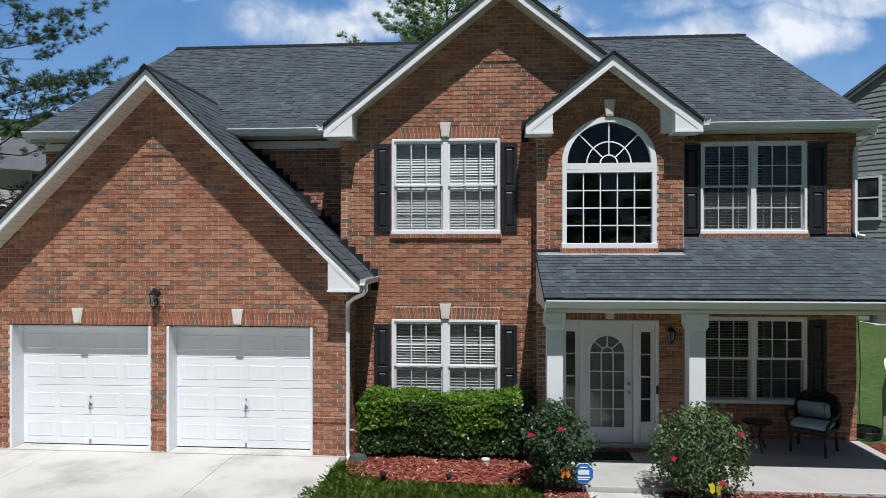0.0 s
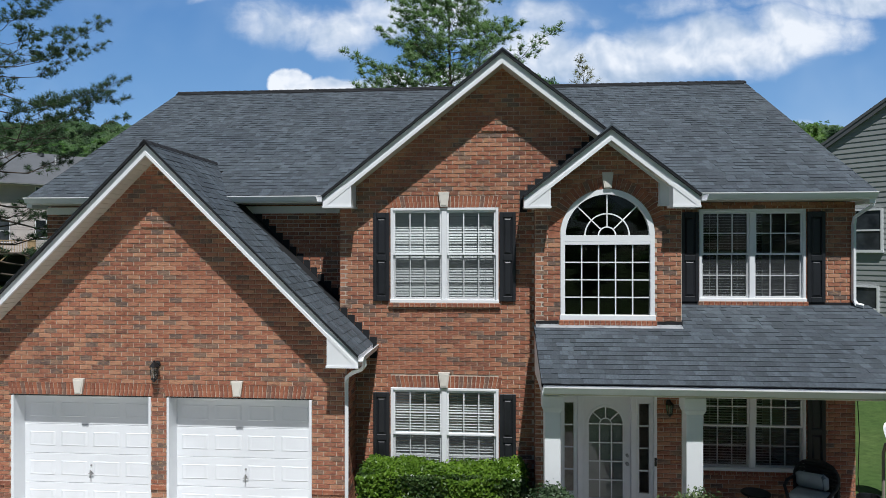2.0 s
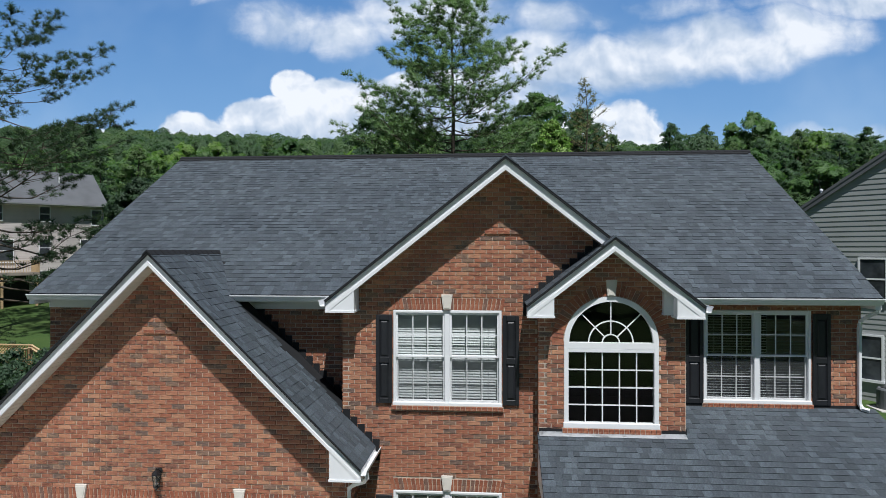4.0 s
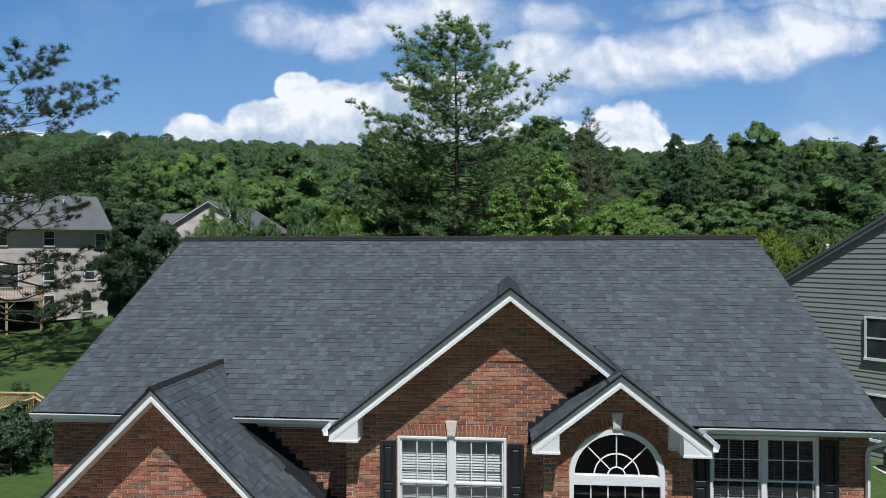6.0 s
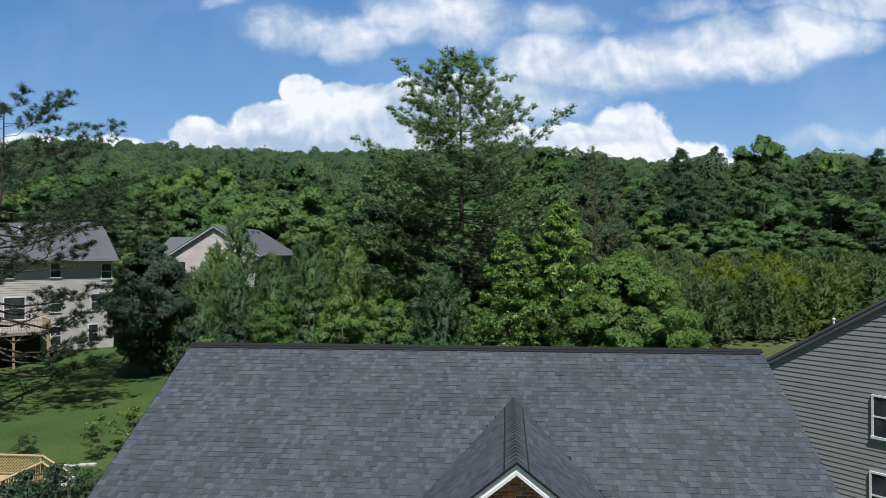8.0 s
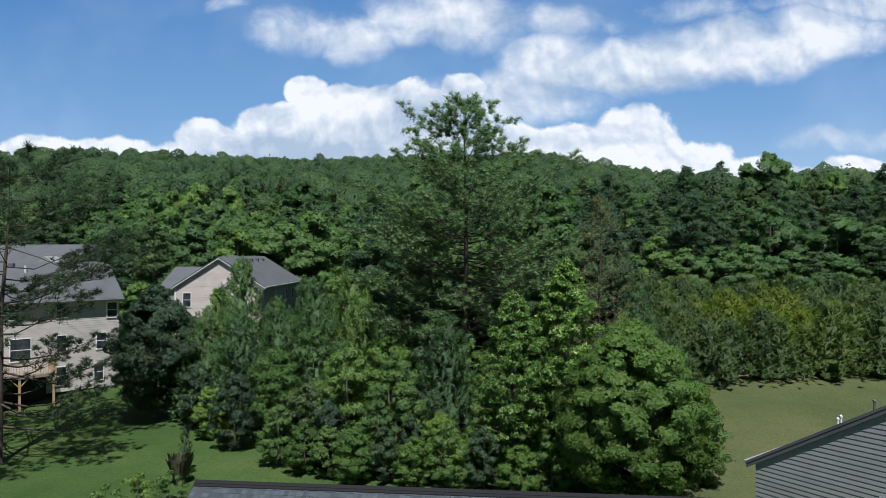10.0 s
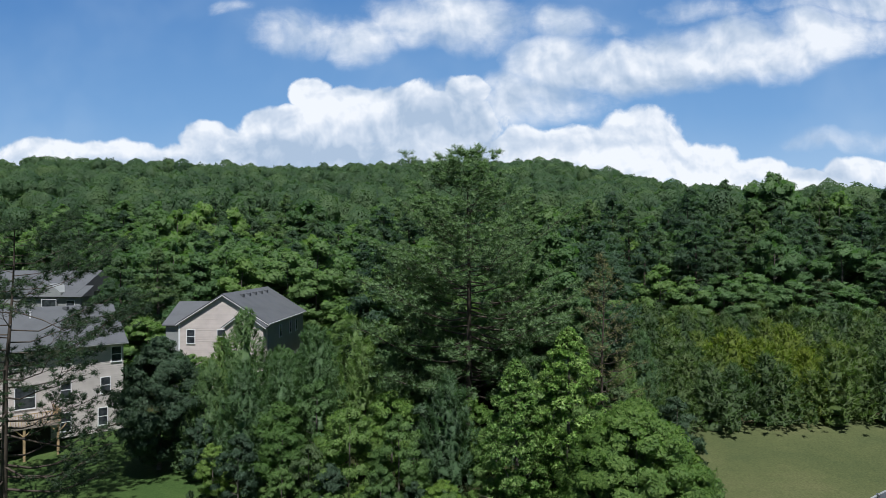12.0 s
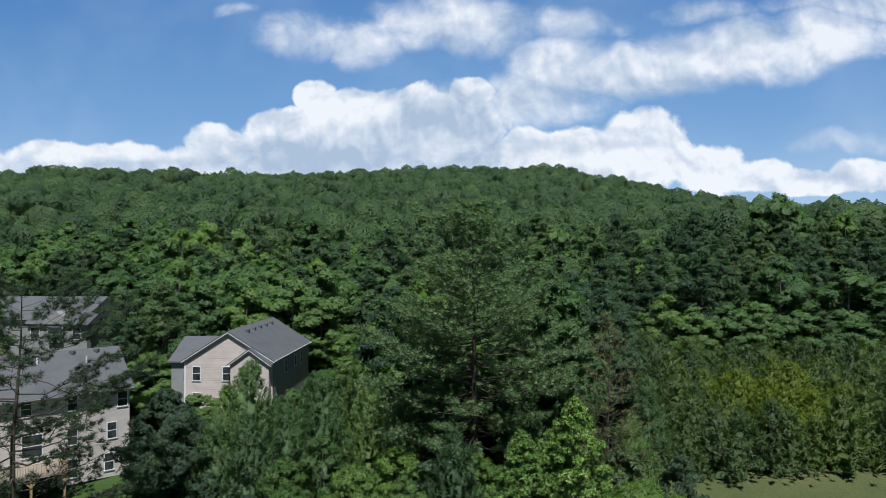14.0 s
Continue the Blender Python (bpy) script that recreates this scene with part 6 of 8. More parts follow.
    eight = np.array([(0, 1, 4), (1, 2, 4), (2, 3, 4), (3, 0, 4), (1, 0, 5), (2, 1, 5), (3, 2, 5), (0, 3, 5)])
    heart = (hubs[:, None] + six[None] * (ball * grow * heart_size)[:, None] * r.uniform(0.6, 1.3, (m, 6, 1)) * np.array([1, 1, flat])).reshape(-1, 3)
    f3 = np.concatenate([f3, (eight[None] + (np.arange(m) * 6)[:, None, None] + len(v)).reshape(-1, 3)])
    v, soft = np.concatenate([v, heart]), np.concatenate([soft, np.tile(six * 0.7 + np.array([0, 0, 0.5]), (m, 1))])
    return g.mesh("trunk", BARK, True), array_mesh("crown", v, f3, material, soft)


def young_pine_meshes(seed, height, radius, shoots, per, length, spikes, material, tall=0.95):
    """Bushy young pine, full to the ground: upright brushes of needles on rising limbs."""
    r = np.random.default_rng(seed)
    f = np.sort(r.uniform(0.0, 1.0, shoots) ** 1.15)
    a = r.uniform(0, 2 * np.pi, shoots)
    tier = 0.78 + 0.22 * np.sin(f * 34 + r.uniform(0, 6))
    env = radius * (1 - f) ** 0.62 * np.sqrt(r.uniform(0.25, 1.0, shoots)) * tier
    foot = np.stack([env * np.cos(a), env * np.sin(a), f * height * 0.90 + env * 0.15], 1)
    out = np.stack([np.cos(a), np.sin(a), np.zeros(shoots)], 1)
    rise = tall * r.uniform(0.6, 1.25, (shoots, 1)) * (1 - 0.3 * f[:, None])
    u = np.tile(np.linspace(0.0, 1.0, per), shoots)[:, None]
    k = np.repeat(np.arange(shoots), per)
    p = foot[k] + (out[k] * 0.22 + np.array([0, 0, 1.0])) * rise[k] * u + r.normal(size=(len(k), 3)) * 0.05
    spin = r.uniform(0, 2 * np.pi, len(k))
    around = np.stack([np.cos(spin), np.sin(spin), np.zeros(len(k))], 1)
    d = out[k] * 0.35 + around * 0.55 * (1.1 - u) + np.array([0, 0, 0.9])
    v, f3, nn = tufts(r, p, d, length, spikes, 0.085 if spikes > 4 else 0.14)
    nn = np.repeat(np.repeat(around * 0.5 + out[k] * 0.7 + np.array([0, 0, 0.75]), spikes, 0), 3, 0) + 0.1 * r.normal(size=(len(v), 3))
    m = 6
    q = np.linspace(0.06, 0.86, m)
    wide = radius * (1 - q) ** 0.62 * 0.26
    side = r.uniform(0, 2 * np.pi, m)
    c = np.stack([0.2 * wide * np.cos(side), 0.2 * wide * np.sin(side), q * height * 0.92], 1)
    v2, d2, at = cores(r, c, np.stack([wide, wide, np.full(m, height * 0.075)], 1), 0.3)
    f3 = np.concatenate([f3, (BALL_TRIS[None] + at[:, None, None] + len(v)).reshape(-1, 3)])
    v, nn = np.concatenate([v, v2]), np.concatenate([nn, d2 * 0.8 + np.array([0, 0, 0.6])])
    g = Geo().tube([(0, 0, -0.3), (0, 0, height * 0.5), (0.02, 0.01, height * 0.96)], [height * 0.011, height * 0.007, 0.01], 6)
    return g.mesh("trunk", BARK, True), array_mesh("crown", v, f3, material, nn)


def hardwood_meshes(seed, height, radius, base, lumps, per, size, material, bark=None, limbs=8, squash=1.0, slim=0.6, peak=0.45, core=0.40, stir=0.32, fine=1.0, dome=0.75):
    r = np.random.default_rng(seed)
    t = trunk_geo(r, height * 0.9, height * 0.016, limbs, 0.0, 0.35, max(0.12, base / height * 0.9)).mesh("trunk", bark or GREYBARK, True)
    v, f, nn = hardwood_crown(r, height, radius, base, lumps, per, size, squash, slim, peak, core, stir, fine, dome)
    return t, array_mesh("crown", v, f, material, nn)


def tree_thing(name, meshes, label, category, group=""):
    t = thing(name, label, category, group=group)
    part("trunk", meshes[0], None, t)
    part("crown", meshes[1], None, t)
    return t


def stand(x, y, s=1.0, turn=0.0, sink=0.0, broad=1.0):
    return pose(x, y, terrain(x, y) - sink, 0, 0, turn) @ Matrix.Diagonal((s * broad, s * broad, s, 1.0))


def put(t, x, y, s=1.0, turn=0.0, broad=1.0):
    t.matrix_basis = stand(x, y, s, turn, 0.0, broad)
    return t


def copy_at(t, x, y, s, turn, group="", sink=0.0, broad=1.0):
    c = copy_thing(t, Matrix.Identity(4))
    c.matrix_basis = stand(x, y, s, turn, sink, broad)
    if group:
        c["group"] = group
    return c


# single trees that stand out
put(tree_thing("pine_tree", pine_meshes(19, 26.2, 9.8, 0.20, 90, 14, 5, 34, 0.30, NEEDLE_OLD, 0.68, 0.0, (0.02, 0.38), 0.068, 0.85, 0.36, 0.16, heart_size=0.42), "tall old pine with ragged dark green crown behind the house", "tree"), -3.9, 57.0)
put(tree_thing("pine_tree", pine_meshes(12, 20.6, 9.2, 0.12, 62, 12, 4, 46, 0.26, NEEDLE_DARK_SHADED, 0.34, 0.05, (0.0, 0.42), 0.062, 0.85, 0.27, 0.42, crook=0.09, heart_size=0.40), "tall leaning pine with sparse open branches above the lawn", "tree"), -34.8, 41.3, 1.0, 0)
gum = tree_thing("sweetgum_tree", hardwood_meshes(21, 14.6, 3.1, 1.0, 300, 56, 0.18, LEAF_GUM, None, 10, 1.0, 0.8, 0.38, 0.5, 0.8, 0.54), "bright green sweetgum with large star-shaped leaf clumps", "tree")
put(gum, 3.5, 42.0)
copy_at(gum, 0.2, 41.4, 0.86, 130)
put(tree_thing("broadleaf_tree", hardwood_meshes(22, 11.3, 5.0, 0.8, 520, 46, 0.15, LEAF_LIGHT, None, 10, 0.9, 0.7, 0.42, 0.78, 0.45, 0.52, 2.6), "broad rounded light green tree at the lawn's edge", "tree"), 6.7, 36.6)
put(tree_thing("oak_tree", hardwood_meshes(23, 11.6, 4.2, 0.9, 180, 80, 0.20, LEAF_DARK, None, 10, 1.0, 0.7, 0.40, 0.75, 0.4, 0.8), "dark green conical oak beside a pale sided house", "tree"), -29.6, 52.0)

DRY_TWIG = leaf_material("dry_grey_needle", (0.120, 0.125, 0.085), (0.155, 0.160, 0.105), (0.195, 0.200, 0.135), 0.4)
put(tree_thing("sparse_conifer", pine_meshes(14, 17.8, 2.7, 0.12, 76, 7, 2, 12, 0.24, DRY_TWIG, 0.9, 0.0, (0.05, 0.75), 0.06, 0.9, 0.20, 0.12, 0.009, 0.08, 0.0, 0.3), "slender grey conifer with thin half-bare twigs", "tree"), 6.6, 50.0)

# the thicket behind the lawn
YP = [tree_thing("young_pine", young_pine_meshes(31 + i, h, rr, 250, 10, 0.34, 6, NEEDLE), "young bushy pine full to the ground", "tree", "young pines in the thicket") for i, (h, rr) in enumerate(((11.5, 3.9), (9.5, 3.4), (8.4, 3.1)))]
put(YP[0], -23.0, 54.2, 1.20), put(YP[1], -20.2, 55.5, 1.05), put(YP[2], -4.8, 49.0, 1.12)
SHRUB = [tree_thing("small_tree", hardwood_meshes(41, 6.0, 2.9, 0.2, 50, 42, 0.20, LEAF_LIGHT, None, 6, 0.9, 0.6, 0.42, 0.78, 0.4, 0.85), "small light green broadleaf tree at the thicket's edge", "tree", "small trees in the thicket"),
         tree_thing("small_tree", hardwood_meshes(42, 7.0, 2.6, 0.2, 50, 42, 0.20, LEAF_OAK, None, 6, 1.0, 0.6, 0.42, 0.78, 0.4, 0.85), "small mid-green broadleaf tree in the thicket", "tree", "small trees in the thicket"),
         tree_thing("small_tree", hardwood_meshes(43, 6.5, 2.5, 0.2, 50, 42, 0.20, LEAF_DARK, None, 6, 1.0, 0.6, 0.45, 0.78, 0.4, 0.85), "small dark grey-green tree in the thicket", "tree", "small trees in the thicket")]
put(SHRUB[0], -16.9, 46.6), put(SHRUB[1], -11.6, 45.6, 1.1), put(SHRUB[2], -14.3, 44.6, 0.8)
r = np.random.default_rng(5)
for x, y, k, s in ((-26.5, 57.0, 1, 1.1), (-17.4, 57.5, 0, 1.0), (-13.6, 59.0, 1, 1.05), (-10.2, 56.0, 2, 1.1), (-7.0, 60.0, 0, 1.0), (-21.6, 50.6, 2, 1.15), (-25.2, 52.0, 1, 1.0), (-19.2, 52.4, 1, 1.05), (-27.2, 53.5, 2, 1.0), (-19.0, 60.0, 1, 1.15), (0.5, 55.0, 1, 1.1), (4.5, 58.0, 0, 1.0), (-9.5, 64.0, 0, 1.05), (-15.5, 63.0, 1, 1.2), (7.0, 66.0, 1, 1.1), (-24.0, 63.0, 0, 0.68), (12.0, 64.0, 1, 1.0), (9.5, 57.5, 2, 1.0), (-29.0, 66.0, 1, 1.0)):
    copy_at(YP[k], x, y, s, float(r.uniform(0, 360)))
for x, y, k, s in ((-19.8, 45.4, 2, 0.85), (-13.0, 50.0, 0, 1.05), (-8.2, 46.4, 1, 1.0), (-6.2, 50.5, 2, 1.2), (-1.2, 46.5, 1, 0.9), (-9.8, 52.0, 0, 1.2), (-16.0, 52.0, 1, 1.15), (-18.6, 50.2, 0, 1.1), (-25.2, 50.0, 2, 0.8), (11.5, 41.0, 1, 0.8), (10.8, 47.0, 0, 1.0), (-3.4, 52.5, 0, 1.1), (7.4, 49.0, 2, 1.3), (3.0, 50.0, 1, 1.4), (-22.6, 47.2, 1, 0.6), (12.4, 51.5, 2, 1.1), (-6.5, 43.5, 2, 0.5), (-2.5, 43.8, 0, 0.45), (-10.0, 43.0, 0, 0.5), (5.5, 46.0, 1, 1.1), (-13.4, 41.6, 0, 0.55), (-11.6, 40.8, 1, 0.5), (-9.8, 40.2, 0, 0.6), (-7.8, 40.4, 2, 0.55), (-5.8, 39.6, 0, 0.55), (-3.8, 40.0, 1, 0.6), (-1.6, 39.8, 2, 0.6), (0.6, 38.6, 0, 0.55), (2.4, 38.8, 1, 0.6), (-15.6, 42.8, 1, 0.6), (-8.6, 42.0, 1, 0.7), (-4.6, 42.4, 0, 0.65), (-12.4, 43.0, 2, 0.7)):
    copy_at(SHRUB[k], x, y, s, float(r.uniform(0, 360)))

# plantation of young pines beyond the field
PL = [tree_thing("plantation_pine", young_pine_meshes(51 + i, h, rr, 108, 7, 0.48, 3, NEEDLE_YOUNG, 0.8), "young plantation pine in a dense stand beyond the field", "tree", "pines of the plantation") for i, (h, rr) in enumerate(((6.5, 3.1), (5.7, 2.9)))]
first = [True, True]
for row in range(11):
    for col in range(34):
        x = 10.5 + col * 2.6 + (1.3 if row % 2 else 0) + float(r.uniform(-0.8, 0.8))
        y = 64.2 + row * 3.4 + 0.22 * max(0.0, x - 21) + float(r.uniform(-1.0, 1.0))
        if x > 0.72 * y + 4 or (row > 6 and r.uniform() < 0.35):
            continue
        k = int(r.integers(0, 2))
        s, a = float(r.uniform(0.75, 1.12)), float(r.uniform(0, 360))
        if first[k]:
            put(PL[k], x, y, s, a, 1.25)
            first[k] = False
        else:
            copy_at(PL[k], x, y, s, a, broad=1.25)

# the wood behind, tree by tree
def wood_kinds(tier):
    """Five kinds of forest tree; tier 0 near, with fine foliage, tier 1 farther off."""
    n = tier * 10
    lumps, leaves, size = ((58, 34, 0.44), (46, 24, 0.60))[tier]
    g = "trees of the wood"
    return [tree_thing("forest_pine", hardwood_meshes(61 + n, 21.0, 4.3, 1.2, lumps + 14, leaves + 6, size * 1.15, NEEDLE_WOOD, BARK, 9, 0.72, 0.30, 0.36, 0.66, 0.5, 0.92, 0.9), "tall dark green forest pine on the wooded slope", "tree", g),
            tree_thing("forest_pine", hardwood_meshes(62 + n, 18.0, 4.3, 0.8, lumps + 10, leaves + 6, size * 1.15, NEEDLE_WOOD, BARK, 9, 0.70, 0.30, 0.32, 0.66, 0.5, 0.95, 0.9), "dark green forest pine on the wooded slope", "tree", g),
            tree_thing("forest_oak", hardwood_meshes(63 + n, 17.0, 5.6, 0.8, lumps, leaves, size, LEAF_WOOD, None, 7, 1.0, 0.7, 0.45, 0.82, 0.35, 0.95, 1.2), "mid-green broadleaf tree on the wooded slope", "tree", g),
            tree_thing("forest_oak", hardwood_meshes(64 + n, 15.0, 5.2, 0.8, lumps, leaves, size, LEAF_WOOD, None, 7, 1.0, 0.7, 0.5, 0.82, 0.35, 0.95, 1.2), "rounded green broadleaf tree on the wooded slope", "tree", g),
            tree_thing("forest_poplar", hardwood_meshes(65 + n, 19.0, 4.4, 1.0, lumps, leaves, size, LEAF_WOOD, None, 7, 1.0, 0.7, 0.4, 0.82, 0.35, 0.95, 1.2), "light green poplar on the wooded slope", "tree", g)]


WOOD_KINDS = wood_kinds(0) + wood_kinds(1)
HEIGHTS = (21.0, 18.0, 17.0, 15.0, 19.0)
placed = [False] * len(WOOD_KINDS)


def skyline(x, y):
    """The height to which the tops of the wood rise."""
    f = x / y
    return 10.4 + (0.165 if f < 0.12 else 0.170) * y


def plant(k, x, y, s, limit=True):
    t = k + (0 if y < 104 else 5)
    room = (skyline(x, y) - terrain(x, y)) / HEIGHTS[k]
    if limit:
        s = min(s, room * float(r.uniform(0.62, 1.0)))
    a = float(r.uniform(0, 360))
    broad = min(1.6, float(r.uniform(1.05, 1.3)) / s ** 0.5)
    if placed[t]:
        copy_at(WOOD_KINDS[t], x, y, s, a, broad=broad)
    else:
        put(WOOD_KINDS[t], x, y, s, a, broad)
        placed[t] = True


y = 66.0
while y < 168:
    step = 6.0 + (y - 66) * 0.024
    x = -0.82 * y - 6
    while x < 0.68 * y + 8:
        px, py = x + float(r.uniform(-2.2, 2.2)), y + float(r.uniform(-2.2, 2.2))
        x += step * float(r.uniform(0.9, 1.2))
        if px > 11 and py < 104 + 0.05 * px:
            continue
        if (-62 < px < -34 and py < 77) or (-46 < px < -25 and py < 97) or (-0.56 < px / py < -0.235 and py < 97) or (-93 < px < -66 and 93 < py < 116):
            continue
        if px < -26 and py < 76 or (-0.88 < px / py < -0.66 and py < 100):
            continue
        plant(int(r.choice(5, p=[0.24, 0.24, 0.24, 0.18, 0.10] if px < 12 else [0.42, 0.38, 0.10, 0.07, 0.03])), px, py, float(r.uniform(0.72, 1.12)))
    y += step
for x, y, k, s in ((-24.0, 94.0, 3, 0.5), (-20.0, 92.0, 2, 0.6), (-19.5, 80.0, 3, 0.48), (-22.5, 76.0, 2, 0.40), (-21.0, 70.0, 3, 0.42), (-25.0, 70.0, 2, 0.36), (-25.5, 82.0, 3, 0.34), (-22.0, 87.0, 2, 0.42), (-28.0, 68.0, 3, 0.36), (-32.0, 69.0, 2, 0.38), (-36.0, 70.0, 3, 0.36), (-46.0, 78.0, 3, 0.55), (-48.0, 80.0, 3, 0.45), (-45.0, 84.0, 3, 0.6), (-31.0, 100.0, 3, 0.8), (-50.0, 100.0, 2, 0.8), (-41.0, 103.0, 2, 0.8), (-17.5, 84.0, 3, 0.55)):
    plant(k, x, y, s)
for x, y, k, s in ((56.0, 149.0, 2, 1.38), (52.5, 151.0, 4, 1.12), (59.0, 150.0, 3, 1.40), (3.6, 62.5, 4, 1.04), (5.4, 67.0, 1, 1.10), (8.4, 66.0, 1, 1.02), (9.5, 78.0, 0, 0.95), (66.0, 150.0, 1, 1.05), (71.0, 152.0, 2, 1.05), (-12.6, 65.0, 1, 1.04), (-9.6, 67.0, 3, 1.15), (-47.5, 147.0, 2, 1.22), (-63.0, 150.0, 0, 1.0), (-75.0, 150.0, 3, 1.25), (-30.0, 146.0, 3, 1.30), (39.0, 148.0, 0, 1.0), (22.0, 150.0, 1, 1.15)):
    plant(k, x, y, s, False)

for x in np.arange(13.0, 84.0, 4.6):
    plant(int(r.choice([2, 3, 1])), float(x) + float(r.uniform(-1, 1)), 102.0 + 0.05 * float(x) + float(r.uniform(-2, 1)), float(r.uniform(0.45, 0.7)))

# trees across the street, mirrored in the windows
for i in range(17):
    x = -72.0 + i * 9.0 + float(r.uniform(-2, 2))
    copy_at(WOOD_KINDS[(7, 8, 5, 7, 9)[i % 5]], x, -44.0 + float(r.uniform(-5, 5)), float(r.uniform(0.55, 0.85)), float(r.uniform(0, 360)), broad=1.3, group="trees across the street")

# far woods over the hills, as one mass
vs, fs, ns, k = [], [], [], 0
y = 168.0
while y < 690:
    step = 7.0 + (y - 168) * 0.008
    x = -0.84 * y
    while x < 0.70 * y:
        px, py = x + float(r.uniform(-3, 3)), y + float(r.uniform(-3, 3))
        x += step * float(r.uniform(0.85, 1.2))
        z = terrain(px, py)
        h, rad = float(r.uniform(11, 19)), float(r.uniform(3.2, 5.6)) * (1 + (y - 168) * 0.0005)
        n = 2 if y < 300 else 1
        c = np.array([px, py, z + h - rad]) + r.normal(size=(n, 3)) * rad * np.array([0.45, 0.45, 0.25])
        size = rad * r.uniform(0.75, 1.0, (n, 1)) * np.array([1.0, 1.0, 1.1])
        v, d, at = cores(r, c, size, 0.22)
        vs.append(v), ns.append(d + np.array([0, 0, 0.25]))
        fs.append((BALL_TRIS[None] + at[:, None, None] + k).reshape(-1, 3))
        k += len(v)
        m = 46 if y < 300 else 26
        d = unit(r.normal(size=(m, 3)))
        d[:, 2] = np.abs(d[:, 2]) * 1.1 - 0.15
        w = r.integers(0, n, m)
        p = c[w] + d * size[w] * r.uniform(0.85, 1.08, (m, 1))
        v, f3 = leaf_tris(r, p, d + np.array([0, 0, 0.4]), 0.95 if y < 300 else 1.2, 0.8, 0.7)
        vs.append(v), fs.append(f3 + k), ns.append(np.repeat(d + np.array([0, 0, 0.2]) + 0.30 * r.normal(size=(m, 3)), 3, 0))
        k += len(v)
    y += step
tagged(new("far_woods", array_mesh("far_woods", np.concatenate(vs), np.concatenate(fs), LEAF_FAR, np.concatenate(ns))), "dense green woods covering the far hills", "woods", kind="stuff")

# ---- neighbouring houses ----


def siding_wall(name, parent, origin, along, height, spans, material, expo=0.2, label="", each=False):
    """Lap siding over a plain sheathed wall. each: every board an object of its own."""
    o, a = Vector(origin), Vector(along).normalized()
    n = Vector((a.y, -a.x, 0))
    m = Matrix(((a.x, -n.x, 0, o.x), (a.y, -n.y, 0, o.y), (0, 0, 1, o.z), (0, 0, 0, 1)))
    core, skin, boards = Geo(), Geo(), []
    for k in range(int(math.ceil(height / expo))):
        z0, z1 = k * expo, min(height, (k + 1) * expo)
        for p, q in spans((z0 + z1) / 2):
            if q - p < 0.05:
                continue
            core.box(p, q, 0.012, 0.15, z0, z1)
            b = Geo() if each else skin
            b.add([(p, -0.013, z0), (q, -0.013, z0), (q, 0.006, z1 + 0.004), (p, 0.006, z1 + 0.004), (p, 0.012, z0), (q, 0.012, z0)], [(0, 1, 2, 3), (0, 4, 5, 1)])
            if each:
                boards.append(b)
    wall = part(name, core.turn(m), material, parent, label)
    if each:
        for b in boards:
            part("siding_board", b.turn(m), material, wall)
    else:
        tagged(part("lap_siding", skin.turn(m), material, wall), kind="stuff")
    return wall


def simple_window(parent, origin, along, w, h, label="white sash window"):
    """A sash window proud of a sided wall; origin: its lower left corner."""
    o, a = Vector(origin), Vector(along).normalized()
    n = Vector((a.y, -a.x, 0))
    m = Matrix(((a.x, -n.x, 0, o.x), (a.y, -n.y, 0, o.y), (0, 0, 1, o.z), (0, 0, 0, 1)))
    f = 0.07
    g = Geo().box(0, f, -0.06, 0.02, 0, h).box(w - f, w, -0.06, 0.02, 0, h).box(f, w - f, -0.06, 0.02, h - f, h).box(-0.02, w + 0.02, -0.08, 0.02, -0.03, f).box(f, w - f, -0.05, 0.01, h / 2 - 0.03, h / 2 + 0.03)
    win = part("window", g.turn(m), VINYL, parent, label)
    part("pane", Geo().box(f, w - f, -0.03, -0.022, f, h - f).turn(m), FARGLASS, win, "dark reflecting glass")
    return win


def far_glass():
    m, nt, out = nodes_of("dark_window_glass")
    n = noise_node(nt, 1.3, 3.0)
    r = ramp_node(nt, n.outputs["Fac"], [(0.35, (0.02, 0.025, 0.03)), (0.65, (0.07, 0.08, 0.09))])
    surface(nt, out, r.outputs[0], 0.06, 0.0, None, 0.6)
    return m


FARGLASS = far_glass()

# grey sided house, turned away from ours
NB_A = radians(-48)
NB_U, NB_B = Vector((math.cos(NB_A), math.sin(NB_A), 0)), Vector((-math.sin(NB_A), math.cos(NB_A), 0))
NB_P = Vector((13.5, 25.4, 0))
nb = thing("neighbour_house", "grey sided two-storey house with dark shingle roof", "house", NB_P)
NB_Z0 = 0.55


def nb_rake(u):
    return 9.36 + 0.636 * u if u < 2.6 else 9.36 + 0.636 * (5.2 - u)


def nb_spans(z):
    zz = z + NB_Z0
    lo = -4.75
    if zz > nb_rake(-4.75) - 0.16:
        lo = (zz + 0.16 - 9.36) / 0.636
    hi = 5.2 - lo
    holes = []
    return [(lo + 4.75, hi + 4.75)] if hi > lo else []


nbw = siding_wall("gable_wall", nb, NB_P + NB_U * -4.75 + Vector((0, 0, NB_Z0)), NB_U, 10.9, nb_spans, SIDING_GREY, 0.19, "grey lap-sided gable wall", True)


def nb_at(u, b, z):
    return NB_P + NB_U * u + NB_B * b + Vector((0, 0, z))


